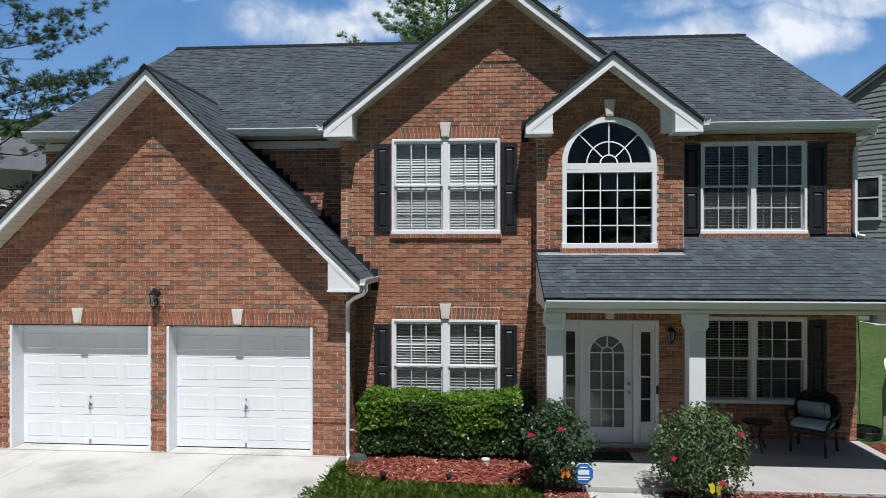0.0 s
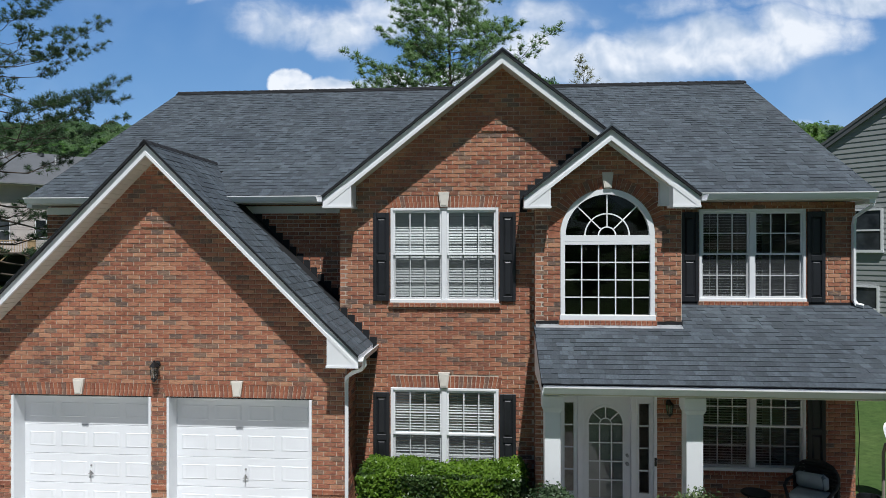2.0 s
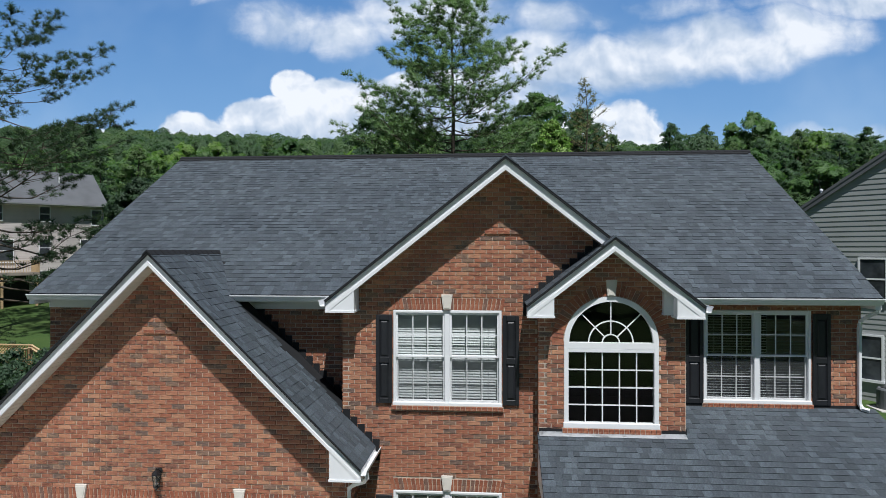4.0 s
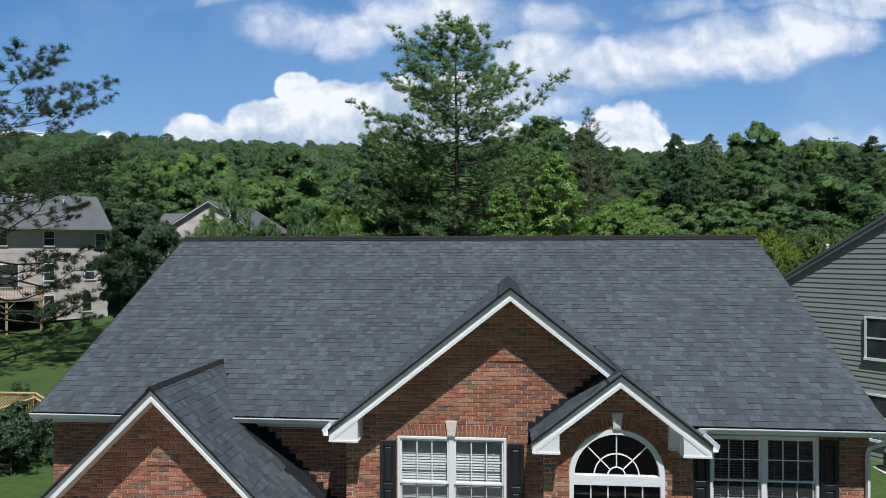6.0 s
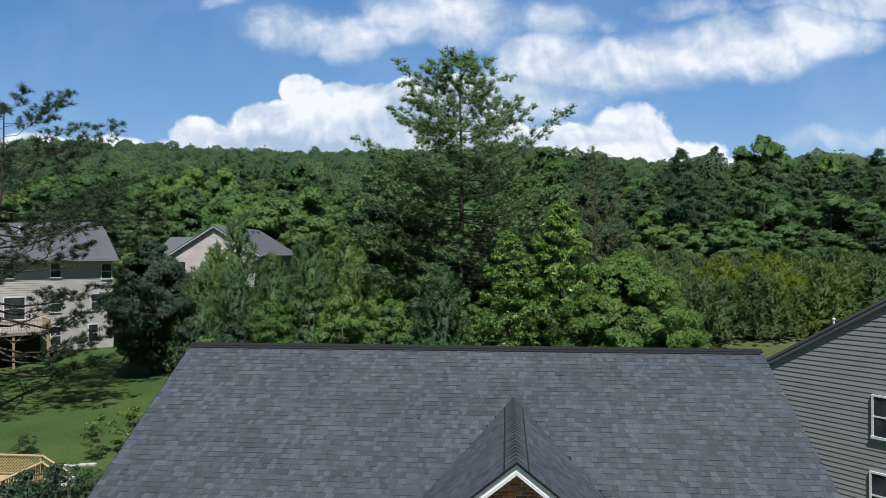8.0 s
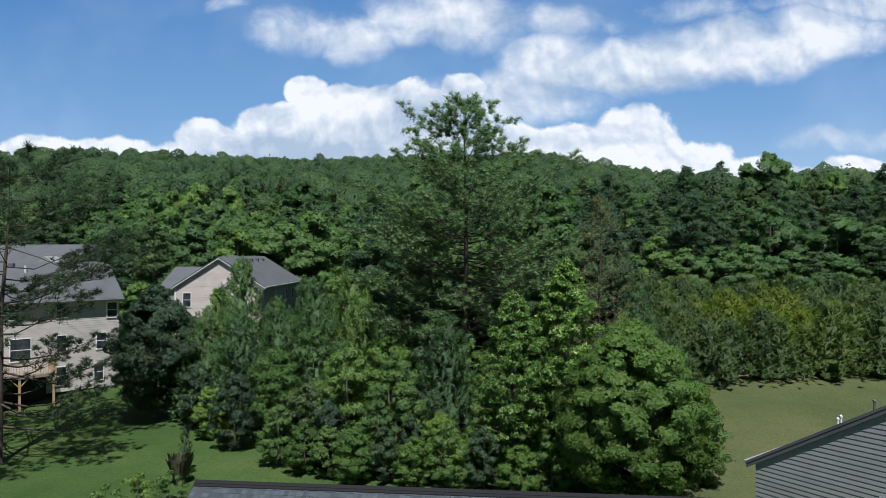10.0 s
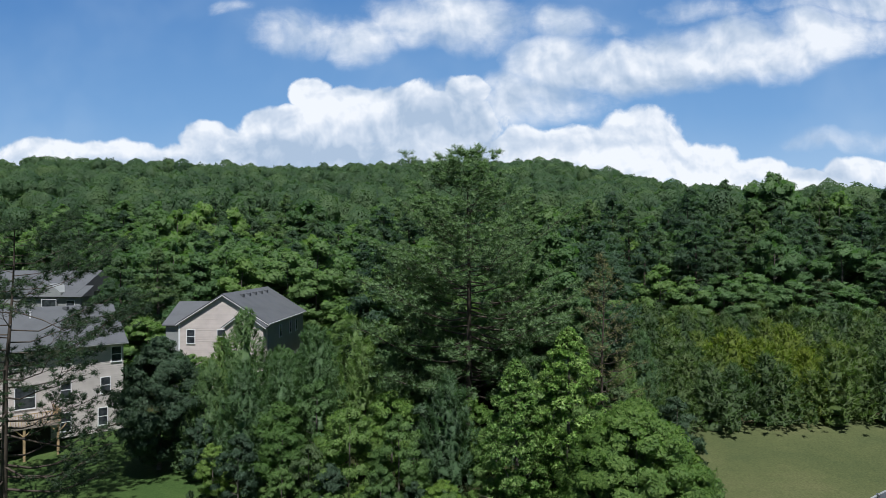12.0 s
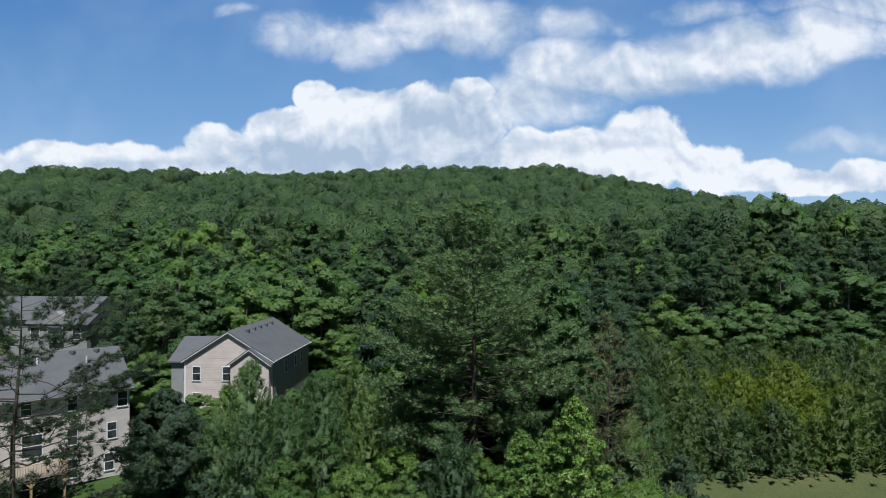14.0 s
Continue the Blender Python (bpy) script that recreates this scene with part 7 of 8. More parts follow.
for u, z, w, h in ((-0.10, 4.44, 0.97, 1.58), (-0.18, 1.48, 0.92, 1.72), (4.6, 4.44, 0.97, 1.58), (4.6, 1.48, 0.92, 1.7)):
    simple_window(nb, nb_at(u, -0.02, z), NB_U, w, h, "white sash window with dark glass")
for u0 in (-4.75, 9.8):
    part("side_wall", Geo().extrude([nb_at(u0, 0.16, NB_Z0), nb_at(u0, 14, NB_Z0), nb_at(u0, 14, 6.3), nb_at(u0, 0.16, 6.3)], NB_U * 0.15), SIDING_GREY, nb)
part("rear_wall", Geo().extrude([nb_at(-4.75, 14, NB_Z0), nb_at(9.95, 14, NB_Z0), nb_at(9.95, 14, 6.3), nb_at(2.6, 14, nb_rake(2.6) - 0.2), nb_at(-4.75, 14, 6.3)], NB_B * 0.15), SIDING_GREY, nb)
for lo, hi in ((-5.1, 2.6), (10.3, 2.6)):
    za, zb = nb_rake(lo), nb_rake(hi)
    rf = part("roof_slope", Geo().extrude([nb_at(lo, -0.13, za), nb_at(hi, -0.13, zb), nb_at(hi, -0.13, zb - 0.12), nb_at(lo, -0.13, za - 0.12)], NB_B * 14.5), FAR_ROOF, nb, "dark grey shingle roof slope")
    part("rake_board", Geo().extrude([nb_at(lo, -0.11, za - 0.12), nb_at(hi, -0.11, zb - 0.12), nb_at(hi, -0.11, zb - 0.30), nb_at(lo, -0.11, za - 0.30)], NB_B * 0.03), FAR_ROOF, nb, "dark grey rake board")
    part("soffit", Geo().extrude([nb_at(lo, -0.08, za - 0.20), nb_at(hi, -0.08, zb - 0.20), nb_at(hi, -0.08, zb - 0.22), nb_at(lo, -0.08, za - 0.22)], NB_B * 0.08), SOFFIT, nb)
part("gutter", Geo().extrude([nb_at(-5.1, -0.11, 5.98), nb_at(-5.22, -0.11, 6.06), nb_at(-5.22, -0.11, 6.12), nb_at(-5.1, -0.11, 6.12)], NB_B * 14.6), SIDING_GREY, nb, "grey metal gutter")
for u, b, h, rad in ((-4.09, 6.14, 0.42, 0.045), (-2.87, 7.0, 0.60, 0.06), (-1.54, 0.35, 0.28, 0.04)):
    p = nb_at(u, b, nb_rake(u) - 0.05)
    part("vent_pipe", Geo().tube([p, p + Vector((0, 0, h + 0.05))], rad, 10).lathe([(rad * 1.5, h), (rad * 1.5, h + 0.05), (rad * 0.6, h + 0.09)], p, 10), VINYL if rad < 0.05 else STEEL, nb, "roof vent pipe")

ac = thing("air_conditioner", "grey metal air conditioner unit beside a grey house", "air conditioner", (13.7, 24.1, 0.6))
part("housing", Geo().lathe([(0.36, 0.0), (0.40, 0.04), (0.40, 0.68), (0.36, 0.74), (0.30, 0.75)], (13.75, 24.1, terrain(13.75, 24.1)), 20), FAR_ROOF, ac)
part("top_grille", Geo().lathe([(0.28, 0.74), (0.28, 0.77), (0.05, 0.78)], (13.75, 24.1, terrain(13.75, 24.1)), 20), BLACK, ac)
part("base_pad", Geo().cbox(13.2, 14.3, 23.6, 24.6, terrain(13.75, 24.1) - 0.1, terrain(13.75, 24.1) + 0.03), CONCRETE, ac)

# pale house with a raised deck, turned towards the lawn
H1_A = radians(48)
H1_U, H1_B = Vector((math.cos(H1_A), math.sin(H1_A), 0)), Vector((-math.sin(H1_A), math.cos(H1_A), 0))
H1_P = Vector((-39.9, 59.9, 0))
H1_L, H1_R, H1_Z = -15.5, 1.8, 2.0


def h1_at(u, b, z):
    return H1_P + H1_U * u + H1_B * b + Vector((0, 0, z))


h1 = thing("neighbour_house", "pale beige sided house with grey roof and raised deck", "house", h1_at(-5, 4, H1_Z))
siding_wall("rear_wall", h1, h1_at(H1_L, 0, H1_Z), H1_U, 8.5, lambda z: [(0.0, H1_R - H1_L)], SIDING_BEIGE, 0.21, "pale beige lap-sided wall")
for u in (H1_L, H1_R - 0.15):
    part("side_wall", Geo().extrude([h1_at(u, 0.16, H1_Z), h1_at(u, 9.6, H1_Z), h1_at(u, 9.6, 10.6), h1_at(u, 4.8, 13.95), h1_at(u, 0.16, 10.6)], H1_U * 0.15), SIDING_BEIGE, h1)
part("front_wall", Geo().extrude([h1_at(H1_L, 9.6, H1_Z), h1_at(H1_R, 9.6, H1_Z), h1_at(H1_R, 9.6, 10.5), h1_at(H1_L, 9.6, 10.5)], H1_B * 0.15), SIDING_BEIGE, h1)
for s in (-1, 1):
    bo = 4.8 + s * 5.45
    h1r = part("roof_slope", Geo().extrude([h1_at(H1_L - 0.3, bo, 10.62), h1_at(H1_L - 0.3, 4.8, 14.15), h1_at(H1_L - 0.3, 4.8, 13.98), h1_at(H1_L - 0.3, bo, 10.46)], H1_U * (H1_R - H1_L + 0.6)), FAR_ROOF, h1, "grey shingle roof slope")
part("gutter", Geo().extrude([h1_at(H1_L - 0.3, -0.66, 10.44), h1_at(H1_L - 0.3, -0.76, 10.52), h1_at(H1_L - 0.3, -0.76, 10.58), h1_at(H1_L - 0.3, -0.66, 10.58)], H1_U * (H1_R - H1_L + 0.6)), SIDING_GREY, h1, "grey gutter")
part("soffit", Geo().extrude([h1_at(H1_L - 0.3, -0.64, 10.42), h1_at(H1_L - 0.3, 0.0, 10.42), h1_at(H1_L - 0.3, 0.0, 10.45), h1_at(H1_L - 0.3, -0.64, 10.45)], H1_U * (H1_R - H1_L + 0.6)), SOFFIT, h1)
for u in (-9.0, -6.6, -2.4, -0.2):
    p = h1_at(u, 4.3, 13.85)
    part("roof_vent", Geo().cbox(p.x - 0.25, p.x + 0.25, p.y - 0.2, p.y + 0.2, p.z - 0.1, p.z + 0.28, 0.05), FAR_ROOF, h1, "grey box roof vent")
for u, b, r_ in ((-5.6, 3.4, 0.09), (-1.4, 3.0, 0.07)):
    p = h1_at(u, b, 10.55 + 0.62 * (b + 0.65))
    part("vent_pipe", Geo().tube([p, p + Vector((0, 0, 0.8))], r_, 8), VINYL, h1, "white roof pipe")
for u, z, w, h in ((-0.53, 2.65, 0.92, 1.75), (-3.75, 2.6, 0.95, 1.8), (-3.75, 5.7, 0.95, 1.65), (-0.3, 5.7, 0.95, 1.65), (-3.75, 8.95, 0.95, 1.45), (0.63, 8.7, 1.0, 1.55), (-7.5, 8.95, 0.95, 1.45), (-11.0, 8.95, 0.95, 1.45), (-7.4, 5.2, 1.7, 2.1), (-11.0, 5.7, 0.95, 1.65)):
    simple_window(h1, h1_at(u, -0.02, z), H1_U, w, h)
dk = thing("raised_deck", "grey wooden deck raised on posts against a pale house", "deck", h1_at(-8, -1.5, 1.6))
DZ = 4.35


def deck_box(u0, u1, b0, b1, z0, z1):
    return Geo().extrude([h1_at(u0, b0, z0), h1_at(u1, b0, z0), h1_at(u1, b1, z0), h1_at(u0, b1, z0)], (0, 0, z1 - z0))


part("deck_floor", deck_box(-13.0, -4.3, -3.2, -0.06, DZ - 0.25, DZ), GREYWOOD, dk)
for u in (-12.8, -9.9, -7.1, -4.5):
    p = h1_at(u, -3.05, 0)
    zg = terrain(p.x, p.y) - 0.3
    part("deck_post", deck_box(u - 0.09, u + 0.09, -3.14, -2.96, zg, DZ - 0.25), WOOD, dk)
    for s in (-1, 1):
        part("deck_brace", Geo().tube([h1_at(u, -3.05, DZ - 1.0), h1_at(u + s * 0.65, -3.05, DZ - 0.28)], 0.055, 4), WOOD, dk)
part("top_rail", deck_box(-13.0, -4.3, -3.2, -3.1, DZ + 0.98, DZ + 1.05), WOOD, dk, "pale top rail")
part("top_rail", deck_box(-4.4, -4.3, -3.1, -0.06, DZ + 0.98, DZ + 1.05), WOOD, dk, "pale top rail")
for i in range(44):
    u = -12.95 + i * 0.2
    part("baluster", deck_box(u, u + 0.045, -3.17, -3.12, DZ, DZ + 0.98), WOOD, dk)
for i in range(15):
    part("baluster", deck_box(-4.38, -4.33, -3.0 + i * 0.2, -2.95 + i * 0.2, DZ, DZ + 0.98), WOOD, dk)
part("lattice_wall", deck_box(-13.0, -4.6, -0.5, -0.45, H1_Z - 0.3, DZ - 0.3), BLACK, dk, "dark screened room under the deck")

# gable-fronted house among the trees
h2 = thing("neighbour_house", "beige gabled house with long grey roof among trees", "house", (-33.0, 80.0, 5.0))
H2M = pose(-34.7, 75.0, 0, 0, 0, 4.0)
H2Z = terrain(-35, 78) - 0.3


def h2p(x, y, z):
    return H2M @ Vector((x, y, z))


def h2_spans(z):
    zz = z + H2Z
    half = 5.35 if zz < 11.1 else max(0.0, (14.35 - zz) / 0.66 * 1.07)
    return [(5.35 - half, 5.35 + half)]


AX2 = (H2M.to_3x3() @ Vector((1, 0, 0)))
SIDING_ROSE = siding_material("rosy_beige_siding", (0.66, 0.585, 0.545))
siding_wall("gable_wall", h2, h2p(-5.35, 0, H2Z), AX2, 14.3 - H2Z, h2_spans, SIDING_ROSE, 0.22, "beige lap-sided gable wall")
# this side's shade is put into the colour: grey siding on a beige house
part("side_wall", Geo().extrude([h2p(5.2, 0.16, H2Z), h2p(5.2, 17, H2Z), h2p(5.2, 17, 11.0), h2p(5.2, 0.16, 11.0)], AX2 * 0.15), SIDING_GREY, h2, "side wall with its shade put into grey siding")
part("side_wall", Geo().extrude([h2p(-5.35, 0.16, H2Z), h2p(-5.35, 17, H2Z), h2p(-5.35, 17, 11.0), h2p(-5.35, 0.16, 11.0)], AX2 * 0.15), SIDING_BEIGE, h2)
for s in (-1, 1):
    a = [h2p(0, -0.35, 14.6), h2p(s * 5.7, -0.35, 11.0), h2p(s * 5.7, -0.35, 10.85), h2p(0, -0.35, 14.42)]
    part("roof_slope", Geo().extrude(a, H2M.to_3x3() @ Vector((0, 17.8, 0))), FAR_ROOF, h2, "long grey shingle roof slope")
    b = [h2p(0, -0.37, 14.42), h2p(s * 5.7, -0.37, 10.85), h2p(s * 5.7, -0.37, 10.76), h2p(0, -0.37, 14.33)]
    part("rake_board", Geo().extrude(b, H2M.to_3x3() @ Vector((0, 0.05, 0))), VINYL, h2, "white rake board")
for i in range(5):
    p = h2p(0.9, 4.0 + 2.4 * i, 14.05)
    part("roof_vent", Geo().cbox(p.x - 0.25, p.x + 0.25, p.y - 0.25, p.y + 0.25, p.z - 0.2, p.z + 0.28, 0.04), FAR_ROOF, h2, "dark box roof vent")
# projecting lower gable and side wing
g = Geo().extrude([h2p(0.6, -1.0, H2Z), h2p(5.2, -1.0, H2Z), h2p(5.2, -1.0, 10.75), h2p(2.9, -1.0, 12.4), h2p(0.6, -1.0, 10.75)], H2M.to_3x3() @ Vector((0, 0.98, 0)))
part("bay", g, SIDING_ROSE, h2, "projecting beige gabled bay")
for s in (-1, 1):
    g = Geo().extrude([h2p(2.9, -1.3, 12.62), h2p(2.9 + s * 2.7, -1.3, 10.68), h2p(2.9 + s * 2.7, -1.3, 10.53), h2p(2.9, -1.3, 12.46)], H2M.to_3x3() @ Vector((0, 1.6, 0)))
    part("bay_roof", g, FAR_ROOF, h2)
    g = Geo().extrude([h2p(2.9, -1.33, 12.46), h2p(2.9 + s * 2.7, -1.33, 10.53), h2p(2.9 + s * 2.7, -1.33, 10.44), h2p(2.9, -1.33, 12.37)], H2M.to_3x3() @ Vector((0, 0.05, 0)))
    part("rake_board", g, VINYL, h2, "white rake board")
part("corner_board", Geo().extrude([h2p(-5.45, -0.04, H2Z), h2p(-5.25, -0.04, H2Z), h2p(-5.25, -0.04, 10.9), h2p(-5.45, -0.04, 10.9)], H2M.to_3x3() @ Vector((0, 0.03, 0))), VINYL, h2, "white corner board")
part("gutter", Geo().extrude([h2p(5.66, -0.3, 10.84), h2p(5.80, -0.3, 10.90), h2p(5.80, -0.3, 11.0), h2p(5.66, -0.3, 11.0)], H2M.to_3x3() @ Vector((0, 17.6, 0))), VINYL, h2, "white gutter")
for y, z in ((5.0, 8.7), (9.5, 8.7), (12.5, 8.7)):
    simple_window(h2, h2p(5.37, y, z), H2M.to_3x3() @ Vector((0, 1, 0)), 0.95, 1.6)
part("wing_wall", Geo().extrude([h2p(-7.4, 0.8, H2Z), h2p(-5.36, 0.8, H2Z), h2p(-5.36, 0.8, 10.9), h2p(-7.4, 0.8, 10.9)], H2M.to_3x3() @ Vector((0, 9.0, 0))), SIDING_GREY, h2, "grey side wing")
part("wing_roof", Geo().extrude([h2p(-7.7, 0.4, 10.8), h2p(-7.7, 5.3, 13.3), h2p(-7.7, 10.2, 10.8), h2p(-7.7, 10.2, 10.65), h2p(-7.7, 5.3, 13.1), h2p(-7.7, 0.4, 10.65)], AX2 * 6.0), FAR_ROOF, h2, "grey shingle wing roof")
for x, z, w in ((-4.45, 8.55, 1.05), (-4.45, 5.4, 1.05), (-0.75, 8.55, 1.05)):
    simple_window(h2, h2p(x, -0.02, z), AX2, w, 1.75)

# far house with a brick front, half hidden
h3 = thing("far_house", "far grey-roofed house with white arched window", "house", (-75.0, 104.0, 8.0))
h3z = terrain(-75, 102) - 0.5
part("body", Geo().box(-90.0, -71.5, 100.0, 112.0, h3z, 13.2), SIDING_GREY, h3, "grey sided walls")
part("front", Geo().box(-80.5, -70.0, 99.0, 100.0, h3z, 12.6), SIDING_GREY, h3, "grey front")
part("roof", Geo().extrude([(-90.6, 99.4, 13.1), (-90.6, 106, 16.6), (-90.6, 112.6, 13.1)], (19.6, 0, 0)), FAR_ROOF, h3, "grey shingle roof")
part("gable_end", Geo().extrude([(-71.4, 100.0, 13.0), (-71.4, 112.0, 13.0), (-71.4, 106.0, 16.2)], (0.1, 0, 0)), SIDING_GREY, h3, "grey gable end")
part("porch_roof", Geo().extrude([(-81.0, 98.4, 12.5), (-81.0, 101.5, 14.2), (-81.0, 101.5, 12.5)], (11.5, 0, 0)), FAR_ROOF, h3)
part("dormer", Geo().extrude([(-77.3, 98.6, 12.4), (-73.3, 98.6, 12.4), (-73.3, 98.6, 13.2), (-75.3, 98.6, 14.6), (-77.3, 98.6, 13.2)], (0, 3, 0)), SIDING_GREY, h3, "grey gabled dormer")
for x, w, z, h in ((-80.0, 1.6, 10.0, 1.9), (-76.6, 2.6, 9.6, 2.5), (-72.6, 1.5, 10.0, 1.9)):
    simple_window(h3, (x, 98.96 if x != -76.6 else 98.56, z), (1, 0, 0), w, h)

# wooden deck with lattice at the side of the lawn
sd = thing("wooden_deck", "new pale wooden deck with lattice and sloping stair rail", "deck", (-23.0, 26.0, 0.0))
DK_Z, DK_T, DK_L, DK_R, DK_F, DK_B = 1.05, 1.97, -28.0, -20.5, 22.5, 28.05
for i in range(38):
    y = DK_F + i * (DK_B - DK_F) / 38
    part("deck_board", Geo().box(DK_L, DK_R, y, y + 0.138, DK_Z - 0.04, DK_Z), WOOD, sd)
part("joist", Geo().box(DK_L, DK_R - 0.02, DK_B - 0.05, DK_B, DK_Z - 0.24, DK_Z - 0.045), WOOD, sd)
part("joist", Geo().box(DK_R - 0.06, DK_R - 0.02, DK_F, DK_B - 0.06, DK_Z - 0.24, DK_Z - 0.045), WOOD, sd)
for x, y in ((DK_L, DK_B), (-25.8, DK_B), (-23.5, DK_B), (-21.2, DK_B), (DK_R, 27.2), (DK_R, 24.9), (DK_R, DK_F)):
    part("deck_post", Geo().box(x - 0.05, x + 0.05, y - 0.05, y + 0.05, terrain(x, y) - 0.2, DK_T - 0.01), WOOD, sd)
part("top_rail", Geo().box(DK_L, -21.1, DK_B - 0.08, DK_B + 0.08, DK_T - 0.01, DK_T + 0.03), WOOD, sd)
part("top_rail", Geo().box(DK_R - 0.08, DK_R + 0.08, DK_F, 27.28, DK_T - 0.01, DK_T + 0.03), WOOD, sd)
part("bottom_rail", Geo().box(DK_L, -21.2, DK_B - 0.03, DK_B + 0.03, DK_Z + 0.08, DK_Z + 0.12), WOOD, sd)
for i in range(33):
    y = DK_F + 0.07 + i * 0.142
    part("baluster", Geo().box(DK_R - 0.02, DK_R + 0.02, y, y + 0.04, DK_Z + 0.02, DK_T - 0.01), WOOD, sd)
lat = Geo()
h = DK_T - DK_Z - 0.16
for i in range(44):
    x = DK_L + i * 0.14
    lat.extrude([(x, DK_B - 0.02, DK_Z + 0.13), (x + 0.04, DK_B - 0.02, DK_Z + 0.13), (x + h + 0.04, DK_B - 0.02, DK_Z + 0.13 + h), (x + h, DK_B - 0.02, DK_Z + 0.13 + h)], (0, 0.01, 0))
    lat.extrude([(x + h, DK_B - 0.005, DK_Z + 0.13), (x + h + 0.04, DK_B - 0.005, DK_Z + 0.13), (x + 0.04, DK_B - 0.005, DK_Z + 0.13 + h), (x, DK_B - 0.005, DK_Z + 0.13 + h)], (0, 0.01, 0))
part("lattice", lat, WOOD, sd, "pale wooden lattice")
for x0, y in ((-21.15, DK_B), (DK_R, 27.15)):
    low = terrain(x0 + 1.3, y)
    part("stair_rail", Geo().tube([(x0, y, DK_T), (x0 + 1.35, y, DK_T - 0.75)], 0.055, 4), WOOD, sd)
    part("stringer", Geo().tube([(x0, y, DK_Z - 0.1), (x0 + 1.35, y, low)], 0.08, 4), WOOD, sd)
    part("stair_post", Geo().box(x0 + 1.24, x0 + 1.34, y - 0.05, y + 0.05, low - 0.2, DK_T - 0.72), WOOD, sd)
for i in range(4):
    part("stair_tread", Geo().box(DK_R + 0.02 + i * 0.3, DK_R + 0.30 + i * 0.3, 27.2, DK_B - 0.05, DK_Z - 0.24 - 0.2 * i, DK_Z - 0.20 - 0.2 * i), WOOD, sd)
STONE_AT = ((-23.2, 31.6), (-22.75, 31.72), (-22.3, 31.78), (-21.8, 31.9), (-21.4, 32.05))
for i, (x, y) in enumerate(STONE_AT):
    solid("edging_stone", Geo().box(x - 0.20, x + 0.20, y - 0.12, y + 0.12, terrain(x, y) - 0.05, terrain(x, y) + 0.07 + 0.02 * (i % 2)), CONCRETE, "pale flat edging stone on the lawn", "stone", group="edging stones by the deck")
solid("storage_box", Geo().box(-21.0, -20.55, 29.1, 29.45, terrain(-20.8, 29.3) - 0.02, terrain(-20.8, 29.3) + 0.42), WHITE, "small white box beside the wooden deck", "box")
SIDE = [tree_thing("lawn_shrub", hardwood_meshes(71, 2.3, 1.3, 0.05, 26, 60, 0.085, LEAF_OAK, None, 5), "loose mid-green shrub on the side lawn", "shrub", "shrubs on the side lawn"),
        tree_thing("lawn_shrub", hardwood_meshes(72, 1.8, 1.3, 0.05, 24, 60, 0.085, LEAF_DARK, None, 5), "dark reddish-green shrub on the side lawn", "shrub", "shrubs on the side lawn")]
put(SIDE[0], -21.7, 33.2, 1.0), put(SIDE[1], -26.0, 33.2, 0.62)
for x, y, k, s in ((-20.7, 34.6, 0, 1.05), (-19.6, 36.0, 0, 0.9), (-19.4, 24.6, 1, 0.95), (-19.6, 26.3, 1, 0.75), (-18.6, 23.4, 1, 1.0), (-17.6, 25.0, 1, 0.8), (-19.3, 28.9, 1, 0.6), (-18.4, 27.6, 1, 0.62), (-16.4, 24.0, 1, 0.7), (-19.7, 25.4, 1, 1.25), (-19.5, 27.0, 1, 1.1), (-19.2, 23.9, 1, 1.3)):
    copy_at(SIDE[k], x, y, s, x * 37.0)

# pale plume grass and a dark sapling on the side lawn
PLUME = leaf_material("dry_plume_grass", (0.20, 0.19, 0.11), (0.27, 0.24, 0.15), (0.36, 0.32, 0.22), 0.35)
r = np.random.default_rng(77)
pg = thing("plume_grass", "clump of tall dry pale grass on the side lawn", "grass", (-20.6, 39.0, terrain(-20.6, 39.0)))
n = 900
a, h = r.uniform(0, 2 * np.pi, n), r.uniform(0.8, 2.1, n)
foot = np.stack([-20.6 + 0.25 * np.cos(a) * r.uniform(0, 1, n), 39.0 + 0.25 * np.sin(a) * r.uniform(0, 1, n), np.full(n, terrain(-20.6, 39.0) - 0.05)], 1)
bend = np.stack([np.cos(a), np.sin(a), np.zeros(n)], 1) * (h * r.uniform(0.05, 0.38, n))[:, None]
edge = np.stack([-np.sin(a), np.cos(a), np.zeros(n)], 1) * 0.012
v = np.stack([foot - edge, foot + edge, foot + bend * 0.35 + np.array([0, 0, 0.65]) * h[:, None] + edge, foot + bend + np.array([0, 0, 1.0]) * h[:, None], foot + bend * 0.35 + np.array([0, 0, 0.65]) * h[:, None] - edge], 1).reshape(-1, 3)
part("blades", array_mesh("blades", v, np.arange(5 * n).reshape(n, 5), PLUME), None, pg)
put(tree_thing("sapling", young_pine_meshes(78, 3.5, 0.55, 60, 8, 0.16, 5, NEEDLE_DARK_SHADED, 0.5), "slim dark evergreen sapling on the side lawn", "tree"), -20.9, 40.4)

# ---- front yard ----


hedge = thing("hedge", "clipped green box hedge with bright new growth on top", "hedge", (-0.8, 10.7, 0.0))
HX0, HX1, HY0, HY1, HZ = -2.12, 0.56, 10.32, 11.10, 0.93
r = np.random.default_rng(81)


def wave(x, y):
    return 0.035 * np.sin(x * 3.1 + 0.5) + 0.025 * np.sin(x * 7.7 + y * 5) + 0.02 * np.sin(y * 9)


